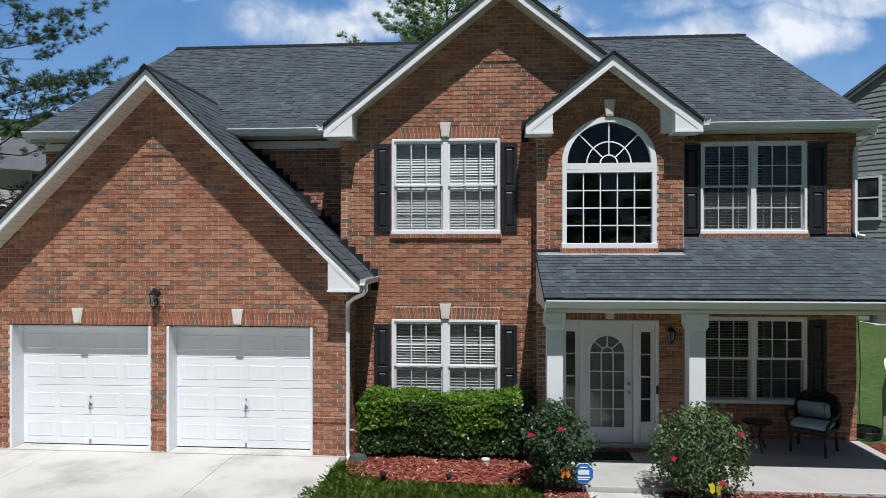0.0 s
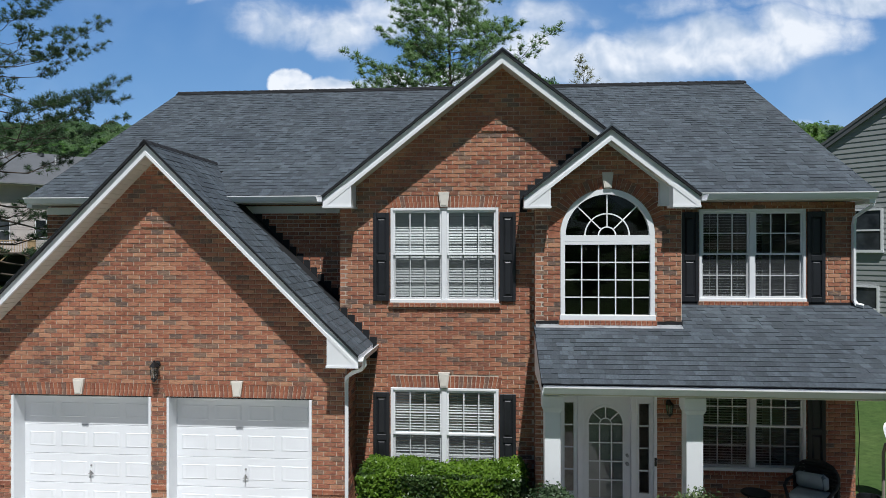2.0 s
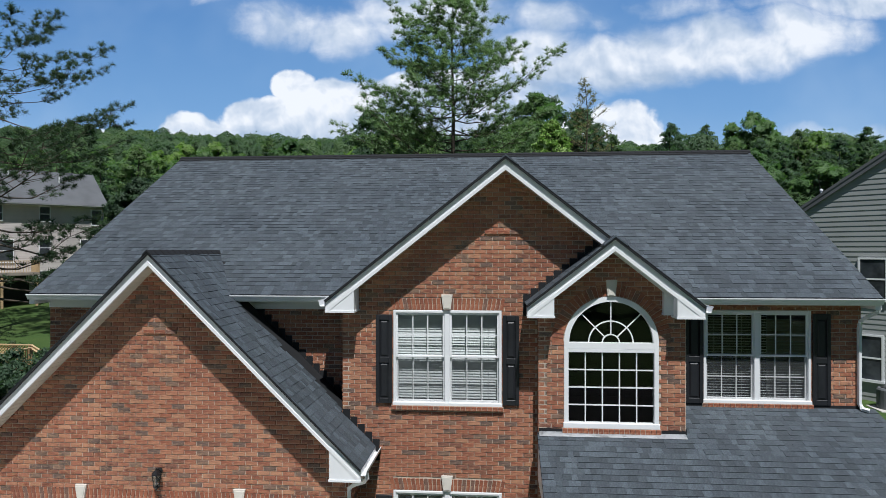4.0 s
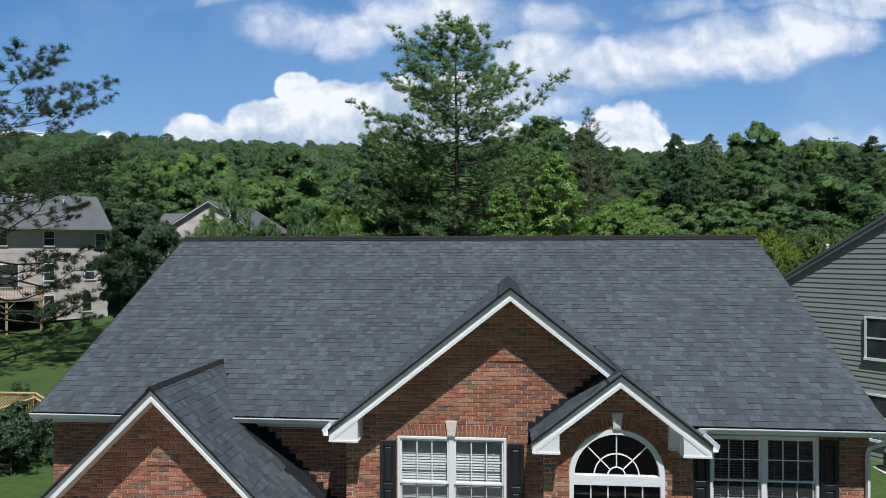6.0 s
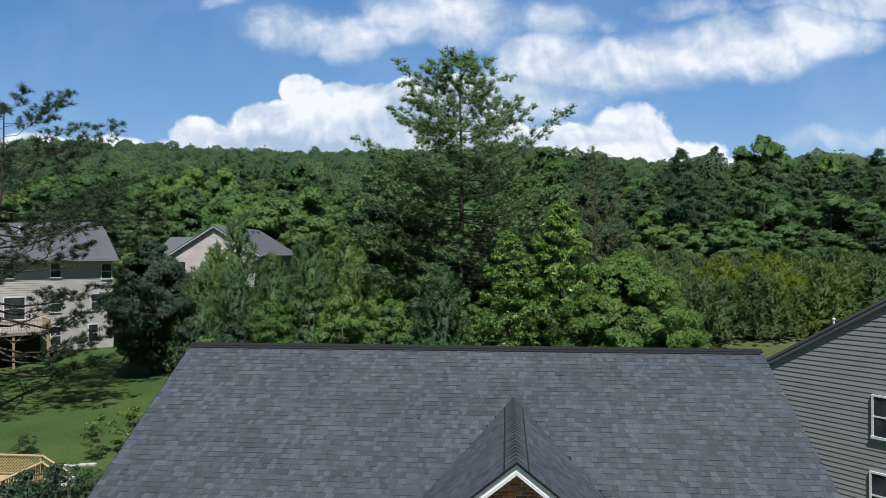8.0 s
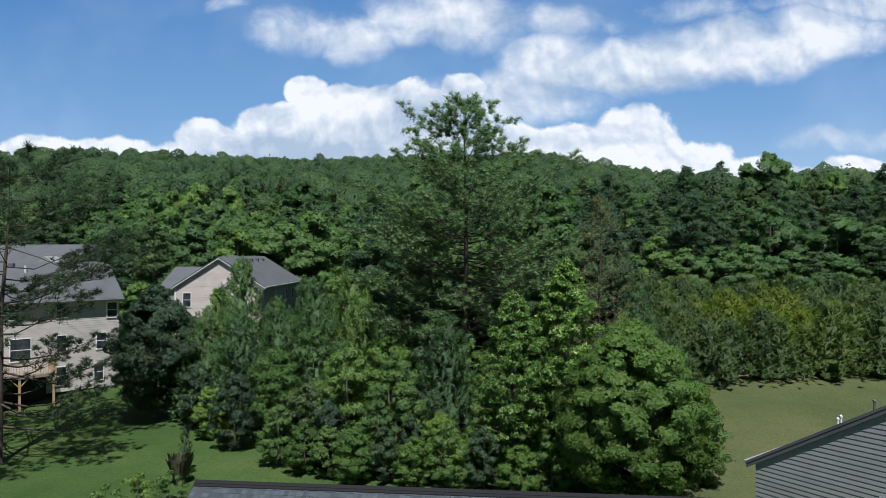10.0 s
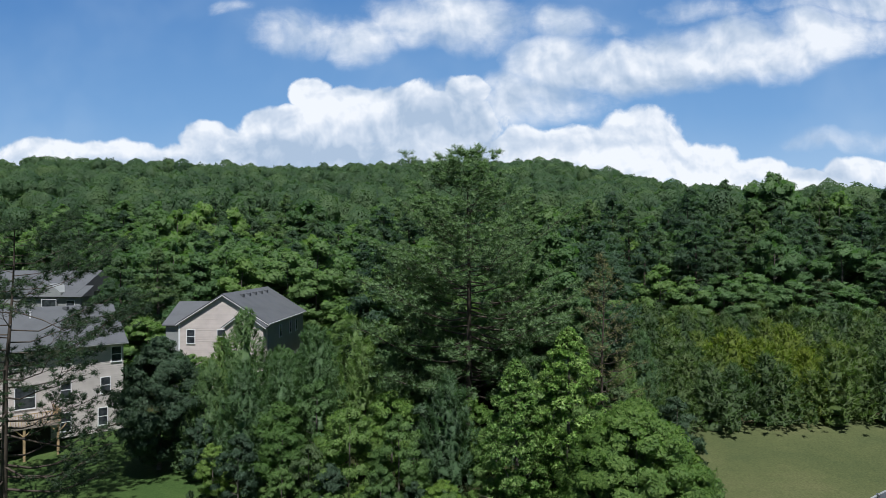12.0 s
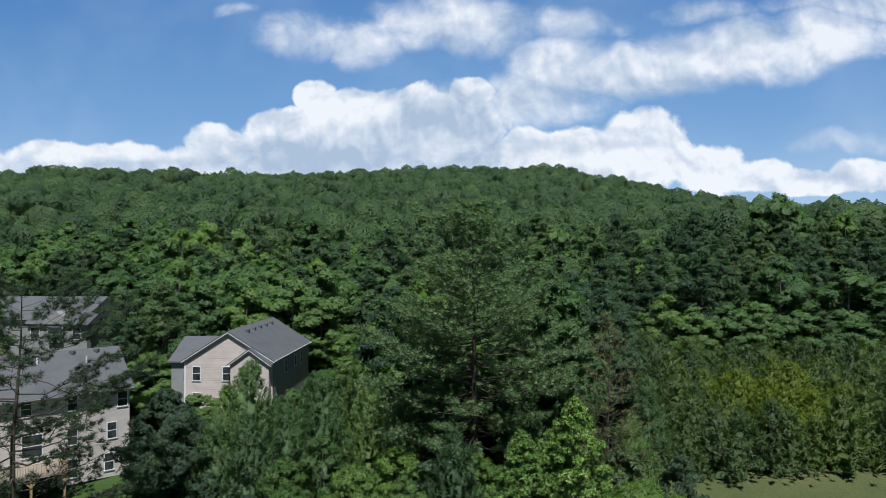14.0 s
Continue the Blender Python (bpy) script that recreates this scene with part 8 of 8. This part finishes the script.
n = 9500
x, y = r.uniform(HX0 - 0.02, HX1 + 0.02, n), r.uniform(HY0 - 0.02, HY1, n)
edge = np.clip(np.minimum.reduce([x - HX0, HX1 - x, y - HY0]) / 0.10, 0, 1)
z = HZ + wave(x, y) + r.normal(size=n) * 0.025 - 0.07 * (1 - edge) ** 2
p = np.stack([x, y, z], 1)
v, f = leaf_cards(r, p, np.tile([0, -0.2, 0.9], (n, 1)), 0.034, 0.5, 0.75)
m = 4200
x2, drop = r.uniform(HX0 - 0.02, HX1 + 0.02, m), 0.42 * r.uniform(0.0, 1.0, m) ** 1.8
front = np.stack([x2, HY0 - 0.02 + 0.05 * np.sin(x2 * 4) + r.normal(size=m) * 0.025, HZ - 0.01 + wave(x2, HY0) - drop], 1)
v2, f2 = leaf_cards(r, front, np.tile([0, -0.8, 0.6], (m, 1)), 0.034, 0.5, 0.8)
v, f = np.concatenate([v, v2]), np.concatenate([f, f2 + len(v)])
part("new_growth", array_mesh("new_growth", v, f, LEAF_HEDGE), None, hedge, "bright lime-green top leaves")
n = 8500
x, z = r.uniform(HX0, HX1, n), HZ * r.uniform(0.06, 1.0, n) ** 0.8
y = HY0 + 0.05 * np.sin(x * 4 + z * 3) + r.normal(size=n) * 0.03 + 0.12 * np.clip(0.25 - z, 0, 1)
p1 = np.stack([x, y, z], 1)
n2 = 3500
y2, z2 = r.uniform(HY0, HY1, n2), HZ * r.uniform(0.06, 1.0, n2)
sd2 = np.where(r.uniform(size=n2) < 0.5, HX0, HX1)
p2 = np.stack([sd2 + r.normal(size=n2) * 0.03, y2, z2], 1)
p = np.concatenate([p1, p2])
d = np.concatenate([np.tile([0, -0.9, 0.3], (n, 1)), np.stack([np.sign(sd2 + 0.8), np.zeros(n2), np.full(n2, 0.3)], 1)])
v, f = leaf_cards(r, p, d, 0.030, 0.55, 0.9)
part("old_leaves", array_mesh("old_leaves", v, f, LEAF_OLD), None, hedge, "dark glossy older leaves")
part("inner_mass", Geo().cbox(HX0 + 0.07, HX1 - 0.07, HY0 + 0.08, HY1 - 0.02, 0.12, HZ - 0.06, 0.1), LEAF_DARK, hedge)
st = Geo()
for i in range(22):
    x = HX0 + 0.1 + i * 0.12
    y = HY0 + 0.12 + 0.3 * ((i * 7) % 5) / 5
    st.tube([(x, y, -0.1), (x + 0.03 * math.sin(i), y, 0.25)], 0.012, 5)
part("stem_row", st, GREYBARK, hedge)


def rose_bush(x, y, h, rad, seed, flowers, label):
    t = thing("rose_bush", label, "rose bush", (x, y, 0.0), "rose bushes")
    r = np.random.default_rng(seed)
    g = Geo()
    tips = []
    for i in range(16):
        a = r.uniform(0, 2 * math.pi)
        q = rad * math.sqrt(r.uniform(0.05, 0.9))
        top = h * r.uniform(0.62, 0.98) * (1 - 0.25 * (q / rad) ** 2)
        mid = (x + 0.35 * q * math.cos(a), y + 0.35 * q * math.sin(a), 0.5 * top)
        tip = (x + q * math.cos(a), y + q * math.sin(a), top)
        part("stem", Geo().tube([(x + 0.05 * math.cos(a), y + 0.05 * math.sin(a), -0.1), mid, tip], [0.014, 0.010, 0.004], 5, False), GREYBARK, t)
        tips.append(tip)
    ps, ds = [], []
    for i in range(64):
        f = (i + 0.5) / 64
        a = i * 2.4 + r.uniform(-0.3, 0.3)
        w = math.sin(math.pi * min(0.97, max(0.06, f * 0.82 + 0.14))) ** 0.8
        q = rad * w * r.uniform(0.35, 0.95)
        c = np.array([x + q * math.cos(a), y + q * math.sin(a), h * (0.14 + 0.80 * f)])
        m = int(r.integers(70, 115))
        d = unit(r.normal(size=(m, 3)))
        ps.append(c + d * rad * 0.27 * r.uniform(0.3, 1.1, (m, 1)))
        ds.append(d + np.array([0, -0.2, 0.5]))
    v, f = leaf_cards(r, np.concatenate(ps), np.concatenate(ds), 0.027, 0.62, 0.8)
    part("leaves", array_mesh("leaves", v, f, LEAF_ROSE), None, t)
    for dx, dy, dz in flowers:
        fl = Geo()
        for k in range(9):
            a, e = k * 2.4, 0.012 + 0.0035 * k
            c = Vector((x + dx + e * math.cos(a), y + dy + e * math.sin(a), dz + 0.02 - 0.002 * k))
            s = 0.02
            fl.add([c + Vector((s * math.cos(a + 1.6), s * math.sin(a + 1.6), 0)), c + Vector((s * math.cos(a), s * math.sin(a), 0.012)), c - Vector((s * math.cos(a + 1.6), s * math.sin(a + 1.6), 0)), c - Vector((0.4 * s * math.cos(a), 0.4 * s * math.sin(a), 0.02))], [(0, 1, 2, 3)])
            fl.add([c + Vector((0, -0.02, -0.015)), c + Vector((0.018, -0.022, 0)), c + Vector((0, -0.02, 0.018)), c + Vector((-0.018, -0.022, 0))], [(0, 1, 2, 3)])
        part("flower", fl, PETAL, t, "small red rose")
    return t


rose_bush(0.86, 9.22, 1.22, 0.54, 91, ((-0.34, -0.38, 0.84), (0.05, -0.42, 0.93)), "leafy rose bush with few red flowers by the porch")
rose_bush(2.78, 9.02, 1.22, 0.70, 92, ((-0.45, -0.40, 0.64), (0.10, -0.60, 0.40), (0.42, -0.35, 0.95)), "wide rose bush with reddish shoots by the front walk")

# mulch beds


def mulch_bed(name, outline, count, seed, label):
    r = np.random.default_rng(seed)
    t = thing(name, label, "mulch", (outline[0][0], outline[0][1], 0.0), kind="structure")
    part("bed_soil", Geo().extrude([(x, y, -0.15) for x, y in outline], (0, 0, 0.135)), MULCH_BASE, t)
    xs_, ys_ = [p[0] for p in outline], [p[1] for p in outline]
    g = Geo()
    made = 0
    while made < count:
        x, y = r.uniform(min(xs_), max(xs_)), r.uniform(min(ys_), max(ys_))
        inside = False
        j = len(outline) - 1
        for i in range(len(outline)):
            (xi, yi), (xj, yj) = outline[i], outline[j]
            if (yi > y) != (yj > y) and x < (xj - xi) * (y - yi) / (yj - yi) + xi:
                inside = not inside
            j = i
        if not inside:
            continue
        made += 1
        k = len(g.v)
        l, w = r.uniform(0.012, 0.035), r.uniform(0.005, 0.011)
        g.box(-l, l, -w, w, -0.004, 0.004)
        g.turn(pose(x, y, -0.010 + r.uniform(0, 0.035), r.uniform(-35, 35), r.uniform(-35, 35), r.uniform(0, 360)), k)
    tagged(part("mulch_chips", g, MULCH, t), kind="stuff")
    return t


mulch_bed("mulch_bed", [(-2.28, 10.0), (-2.1, 9.55), (-1.3, 9.36), (0.0, 9.28), (0.6, 9.3), (0.74, 9.6), (0.74, 11.18), (-2.3, 11.18), (-2.33, 10.4)], 4200, 101, "red bark mulch bed under the hedge")
mulch_bed("mulch_bed", [(2.38, 8.0), (6.9, 8.0), (6.9, 9.25), (2.38, 9.25)], 2400, 102, "red bark mulch bed along the porch")
mulch_bed("mulch_bed", [(6.36, 9.4), (7.6, 9.4), (7.6, 12.1), (6.36, 11.7)], 900, 103, "sparse bark mulch beside the porch slab")
mulch_bed("mulch_bed", [(0.72, 8.7), (1.3, 8.7), (1.3, 9.26), (0.72, 9.26)], 500, 104, "red bark mulch under a rose bush")

# border grass
r = np.random.default_rng(111)
spots = []
while len(spots) < 15000:
    x, y = r.uniform(-2.75, 1.32), r.uniform(8.2, 10.5)
    lane = 9.34 + 0.03 * math.sin(4 * x) if x > -1.6 else 9.34 + 0.9 * min(1.0, (-1.6 - x) / 0.6) ** 1.2
    if y < lane + r.normal() * 0.03 and (x > -2.45 - 0.03 * r.normal() + (0.12 if y > 10 else 0) or y < 9.0 and x > -2.62) and not (x > 0.72 and y > 8.95):
        spots.append((x, y))
sp = np.array(spots)
n = len(sp)
base = np.concatenate([sp, np.full((n, 1), -0.08)], 1)
a = r.uniform(0, 2 * np.pi, n)
h = r.uniform(0.06, 0.13, n)
leanv = np.stack([np.cos(a), np.sin(a), np.zeros(n)], 1) * (h * r.uniform(0.3, 0.9, n))[:, None]
side = np.stack([-np.sin(a), np.cos(a), np.zeros(n)], 1) * 0.0034
mid = base + leanv * 0.35 + np.array([0, 0, 1.0]) * (h * 0.65)[:, None]
tip = base + leanv + np.array([0, 0, 1.0]) * (h * 0.9)[:, None]
v = np.stack([base - side, base + side, mid + side, tip, mid - side], 1).reshape(-1, 3)
tagged(new("border_grass", array_mesh("border_grass", v, np.arange(5 * n).reshape(n, 5), GRASS_BLADE)), "tufted green border grass round the mulch bed", "grass", kind="stuff")

# security sign: blue octagon with plain white shapes
sg = thing("yard_sign", "blue octagonal yard sign with white shapes on a stake", "sign", (1.24, 8.98, -0.07))
part("stake", Geo().box(1.232, 1.248, 8.985, 8.993, -0.2, 0.32), STEEL, sg)
SIGNBLUE = worn("sign_blue", (0.02, 0.16, 0.50), 0.35, 0.06, 6, 60, 0.02)


def octagon(cx, cz, rr, y):
    return [(cx + rr * math.cos(math.pi / 8 + k * math.pi / 4), y, cz + rr * math.sin(math.pi / 8 + k * math.pi / 4)) for k in range(8)]


SZ = 0.30
part("sign_border", Geo().extrude(octagon(1.24, SZ, 0.152, 8.984), (0, -0.006, 0)), VINYL, sg, "white border")
part("sign_face", Geo().extrude(octagon(1.24, SZ, 0.142, 8.9775), (0, -0.004, 0)), SIGNBLUE, sg, "blue face")
part("logo_shape", Geo().box(1.165, 1.315, 8.969, 8.973, SZ - 0.015, SZ + 0.05), VINYL, sg, "white block")
for dz, w in ((0.085, 0.05), (-0.05, 0.09), (-0.078, 0.07)):
    part("text_bar", Geo().box(1.24 - w, 1.24 + w, 8.969, 8.973, SZ + dz - 0.008, SZ + dz + 0.008), VINYL, sg)

ORANGE = worn("orange_ornament", (0.75, 0.22, 0.02), 0.5, 0.2, 10, 60)
YELLOW = worn("yellow_ornament", (0.72, 0.58, 0.04), 0.5, 0.2, 10, 60)


def butterfly(x, y, z, s, mat, label, turn):
    t = thing("butterfly_stake", label, "garden ornament", (x, y, -0.07))
    part("stake", Geo().tube([(x, y, -0.2), (x, y, z)], 0.004, 5), BLACK, t)
    m = pose(x, y - 0.01, z, 0, 0, turn)
    for sd in (-1, 1):
        w = Geo().extrude([(0, 0, -0.03 * s), (sd * 0.05 * s, -0.02 * s, -0.09 * s), (sd * 0.10 * s, -0.03 * s, -0.04 * s), (sd * 0.08 * s, -0.03 * s, 0.0), (sd * 0.12 * s, -0.04 * s, 0.08 * s), (sd * 0.05 * s, -0.02 * s, 0.10 * s), (0, 0, 0.03 * s)], (0, 0.004, 0)).turn(m)
        part("wing", w, mat, t)
        part("wing_edge", Geo().tube([(sd * 0.05 * s, -0.024 * s, -0.09 * s), (sd * 0.10 * s, -0.034 * s, -0.04 * s), (sd * 0.08 * s, -0.034 * s, 0.0), (sd * 0.12 * s, -0.044 * s, 0.08 * s), (sd * 0.05 * s, -0.024 * s, 0.10 * s)], 0.007 * s, 4).turn(m), BLACK, t)
    part("insect_body", Geo().tube([(0, -0.005, -0.07 * s), (0, -0.008, 0.07 * s)], 0.008 * s, 6).turn(m), BLACK, t)
    return t


butterfly(0.98, 8.90, 0.33, 0.85, ORANGE, "orange butterfly garden stake in a rose bush", 25)
butterfly(2.78, 8.36, 0.36, 0.8, YELLOW, "yellow butterfly garden stake in a rose bush", -30)


def path_light(x, y):
    t = thing("path_light", "small black path light at the bed's edge", "path light", (x, y, -0.05), "path lights along the bed")
    part("spike", Geo().tube([(x, y, -0.15), (x, y, 0.06)], 0.008, 6), BLACK, t)
    part("lens", Geo().lathe([(0.03, 0.05), (0.036, 0.10)], (x, y, -0.03), 12), DARKGLASS, t)
    part("cap", Geo().lathe([(0.055, 0.10), (0.05, 0.115), (0.02, 0.135)], (x, y, -0.03), 12), BLACK, t)
    return t


for x, y in ((-1.58, 9.40), (-0.62, 9.40), (0.28, 9.42)):
    path_light(x, y)
solid("irrigation_cap", Geo().lathe([(0.055, 0.0), (0.06, 0.09), (0.068, 0.095), (0.068, 0.115), (0.03, 0.12)], (-0.10, 10.18, -0.03), 16), STONE, "small beige plastic cap standing in mulch", "pipe cap")
sb = Geo().lathe([(0.13, 0.0), (0.15, 0.05), (0.11, 0.13), (0.03, 0.16)], (0, 0, 0), 9)
sb.v = [(a * 1.1 + 0.02 * math.sin(9 * b), b * 0.9, c) for a, b, c in sb.v]
solid("stone", sb.turn(pose(-2.12, 10.22, -0.05)), worn("dark_stone", (0.06, 0.065, 0.06), 0.9, 0.2, 6, 40, 0.4), "dark rounded stone at the downspout", "stone")
hb = thing("hose_tap", "white outdoor tap on the brick wall", "tap", (-2.30, 10.62, 0.35))
part("pipe", Geo().tube([(-2.34, 10.62, 0.36), (-2.25, 10.62, 0.36), (-2.21, 10.62, 0.31), (-2.21, 10.62, 0.24)], 0.018, 6), WHITE, hb)
part("valve_wheel", Geo().lathe([(0.03, 0), (0.03, 0.012)], (-2.25, 10.62, 0.385), 10), STEEL, hb)
solid("doormat", Geo().cbox(1.52, 2.22, 10.42, 10.80, 0.03, 0.045, 0.004), worn("black_doormat", (0.02, 0.019, 0.018), 0.95, 0.5, 22, 90, 0.5, tint=(0.11, 0.10, 0.09)), "black patterned rubber doormat before the entry", "doormat")

# porch chair with cushions
ch = thing("porch_chair", "black wicker armchair with pale blue cushion and pillow", "chair", (5.35, 10.55, 0.03))
CM = pose(5.25, 11.13, 0.03, 0, 0, 140)


def cpart(name, g, mat, parent=ch, label="", smooth=False):
    return part(name, g.turn(CM), mat, parent, label, smooth)


for x, y in ((-0.27, -0.26), (0.27, -0.26), (-0.24, 0.24), (0.24, 0.24)):
    cpart("leg", Geo().tube([(x * 1.08, y * 1.1, 0.0), (x, y, 0.40)], 0.022, 7), WICKER)
cpart("seat", Geo().cbox(-0.31, 0.31, -0.30, 0.28, 0.33, 0.41, 0.02), WICKER)
back = Geo()
for i in range(13):
    a = math.pi * i / 12
    x = -0.32 * math.cos(a)
    y0 = -0.24 - 0.10 * math.sin(a)
    top = 0.62 + 0.32 * math.sin(a) ** 0.7
    cpart("back_stave", Geo().tube([(x, y0 + 0.02, 0.38), (x * 1.06, y0 - 0.05, top)], 0.016, 5), WICKER)
for lev in (0.46, 0.52, 0.58, 0.64, 0.70, 0.76, 0.82, 0.88):
    pts = [(-0.335 * math.cos(a), -0.26 - 0.10 * math.sin(a) - 0.03 * (lev - 0.4), lev) for a in (math.pi * k / 12 for k in range(13)) if lev < 0.62 + 0.32 * math.sin(a) ** 0.7 + 0.01]
    cpart("woven_band", Geo().tube(pts, 0.03, 5), WICKER)
back.tube([(-0.335 * math.cos(a), -0.27 - 0.11 * math.sin(a), 0.62 + 0.32 * math.sin(a) ** 0.7) for a in (math.pi * k / 16 for k in range(17))], 0.024, 7)
cpart("back_frame", back, WICKER)
for s in (-1, 1):
    cpart("armrest", Geo().tube([(s * 0.33, -0.25, 0.64), (s * 0.36, 0.0, 0.63), (s * 0.34, 0.22, 0.60), (s * 0.29, 0.27, 0.50), (s * 0.27, 0.25, 0.38)], 0.026, 7), WICKER)
cu = Geo().cbox(-0.28, 0.28, -0.24, 0.27, 0.41, 0.51, 0.035)
cpart("seat_cushion", cu, CUSHION, ch, "pale blue seat cushion", True)
pm = pose(0.02, -0.13, 0.66, 68, 0, 6)
pl = Geo().cbox(-0.24, 0.24, -0.15, 0.15, -0.06, 0.06, 0.05).turn(pm)
cpart("pillow", pl, PILLOW, ch, "pale lumbar pillow", True)
ps = Geo().cbox(-0.205, -0.13, -0.152, 0.152, -0.063, 0.063, 0.05).turn(pm)
cpart("pillow_stripe", ps, STRIPE, ch, "grey-blue stripe")
tb = thing("side_table", "small dark metal side table on the porch", "table", (4.35, 11.1, 0.03))
part("table_top", Geo().lathe([(0.22, 0.44), (0.235, 0.455), (0.235, 0.47), (0.22, 0.48)], (4.38, 11.15, 0.03), 20), BLACK, tb)
for k in range(3):
    a = 2 * math.pi * k / 3 + 0.5
    part("leg", Geo().tube([(4.38 + 0.2 * math.cos(a), 11.15 + 0.2 * math.sin(a), 0.03), (4.38 + 0.05 * math.cos(a), 11.15 + 0.05 * math.sin(a), 0.25), (4.38 + 0.16 * math.cos(a), 11.15 + 0.16 * math.sin(a), 0.48)], 0.013, 6), BLACK, tb)

# hose coil and satellite dish beside the house
ho = thing("garden_hose", "coiled black garden hose on the ground", "hose", (6.75, 12.2, -0.05))
hp = []
for i in range(90):
    a = i * 0.45
    q = 0.22 + 0.03 * math.sin(i * 0.9)
    hp.append((6.75 + q * math.cos(a), 12.25 + 0.8 * q * math.sin(a), -0.03 + 0.0013 * i))
part("coil", Geo().tube(hp, 0.014, 5), BLACK, ho)
part("hose_end", Geo().tube([(6.56, 12.2, 0.0), (6.45, 11.95, 0.10), (6.36, 11.84, 0.6), (6.38, 11.83, 1.3), (6.33, 11.83, 2.3)], 0.008, 5), BLACK, ho)
sat = thing("satellite_dish", "white satellite dish on a short pole", "satellite dish", (7.15, 12.0, -0.05))
part("pole", Geo().tube([(7.12, 12.08, -0.2), (7.12, 12.08, 0.80), (7.15, 12.05, 0.98)], 0.028, 8), GREYWOOD, sat, "grey steel pole")
dish = Geo()
prof = [(0.0, 0.0), (0.10, 0.012), (0.19, 0.042), (0.27, 0.09), (0.272, 0.096), (0.19, 0.05), (0.10, 0.022), (0.0, 0.01)]
dish.lathe([(max(0.001, a), b) for a, b in prof], (0, 0, 0), 24)
dish.v = [(a * 0.9, b * 1.1, c) for a, b, c in dish.v]
part("dish", dish.turn(pose(7.18, 12.0, 1.06, 62, 0, 34)), WHITE, sat, "white oval reflector", True)
part("feed_arm", Geo().tube([(7.22, 11.98, 0.82), (7.52, 11.78, 1.0), (7.54, 11.76, 1.1)], 0.014, 6), STEEL, sat)
sat.location = (7.20, 12.45, -0.05)

# ---- single bricks and shingles, on shared meshes ----
for owner, m, kind in LATER:
    if not isinstance(kind, int):
        ob = new("brick", kind)
    elif kind < 10:
        ob = new("brick", BRICK_MESHES[kind])
    else:
        ob = new("shingle", SHINGLE_MESHES[kind - 10])
    ob.parent = owner
    ob.matrix_parent_inverse = world_of(owner).inverted()
    ob.matrix_basis = m
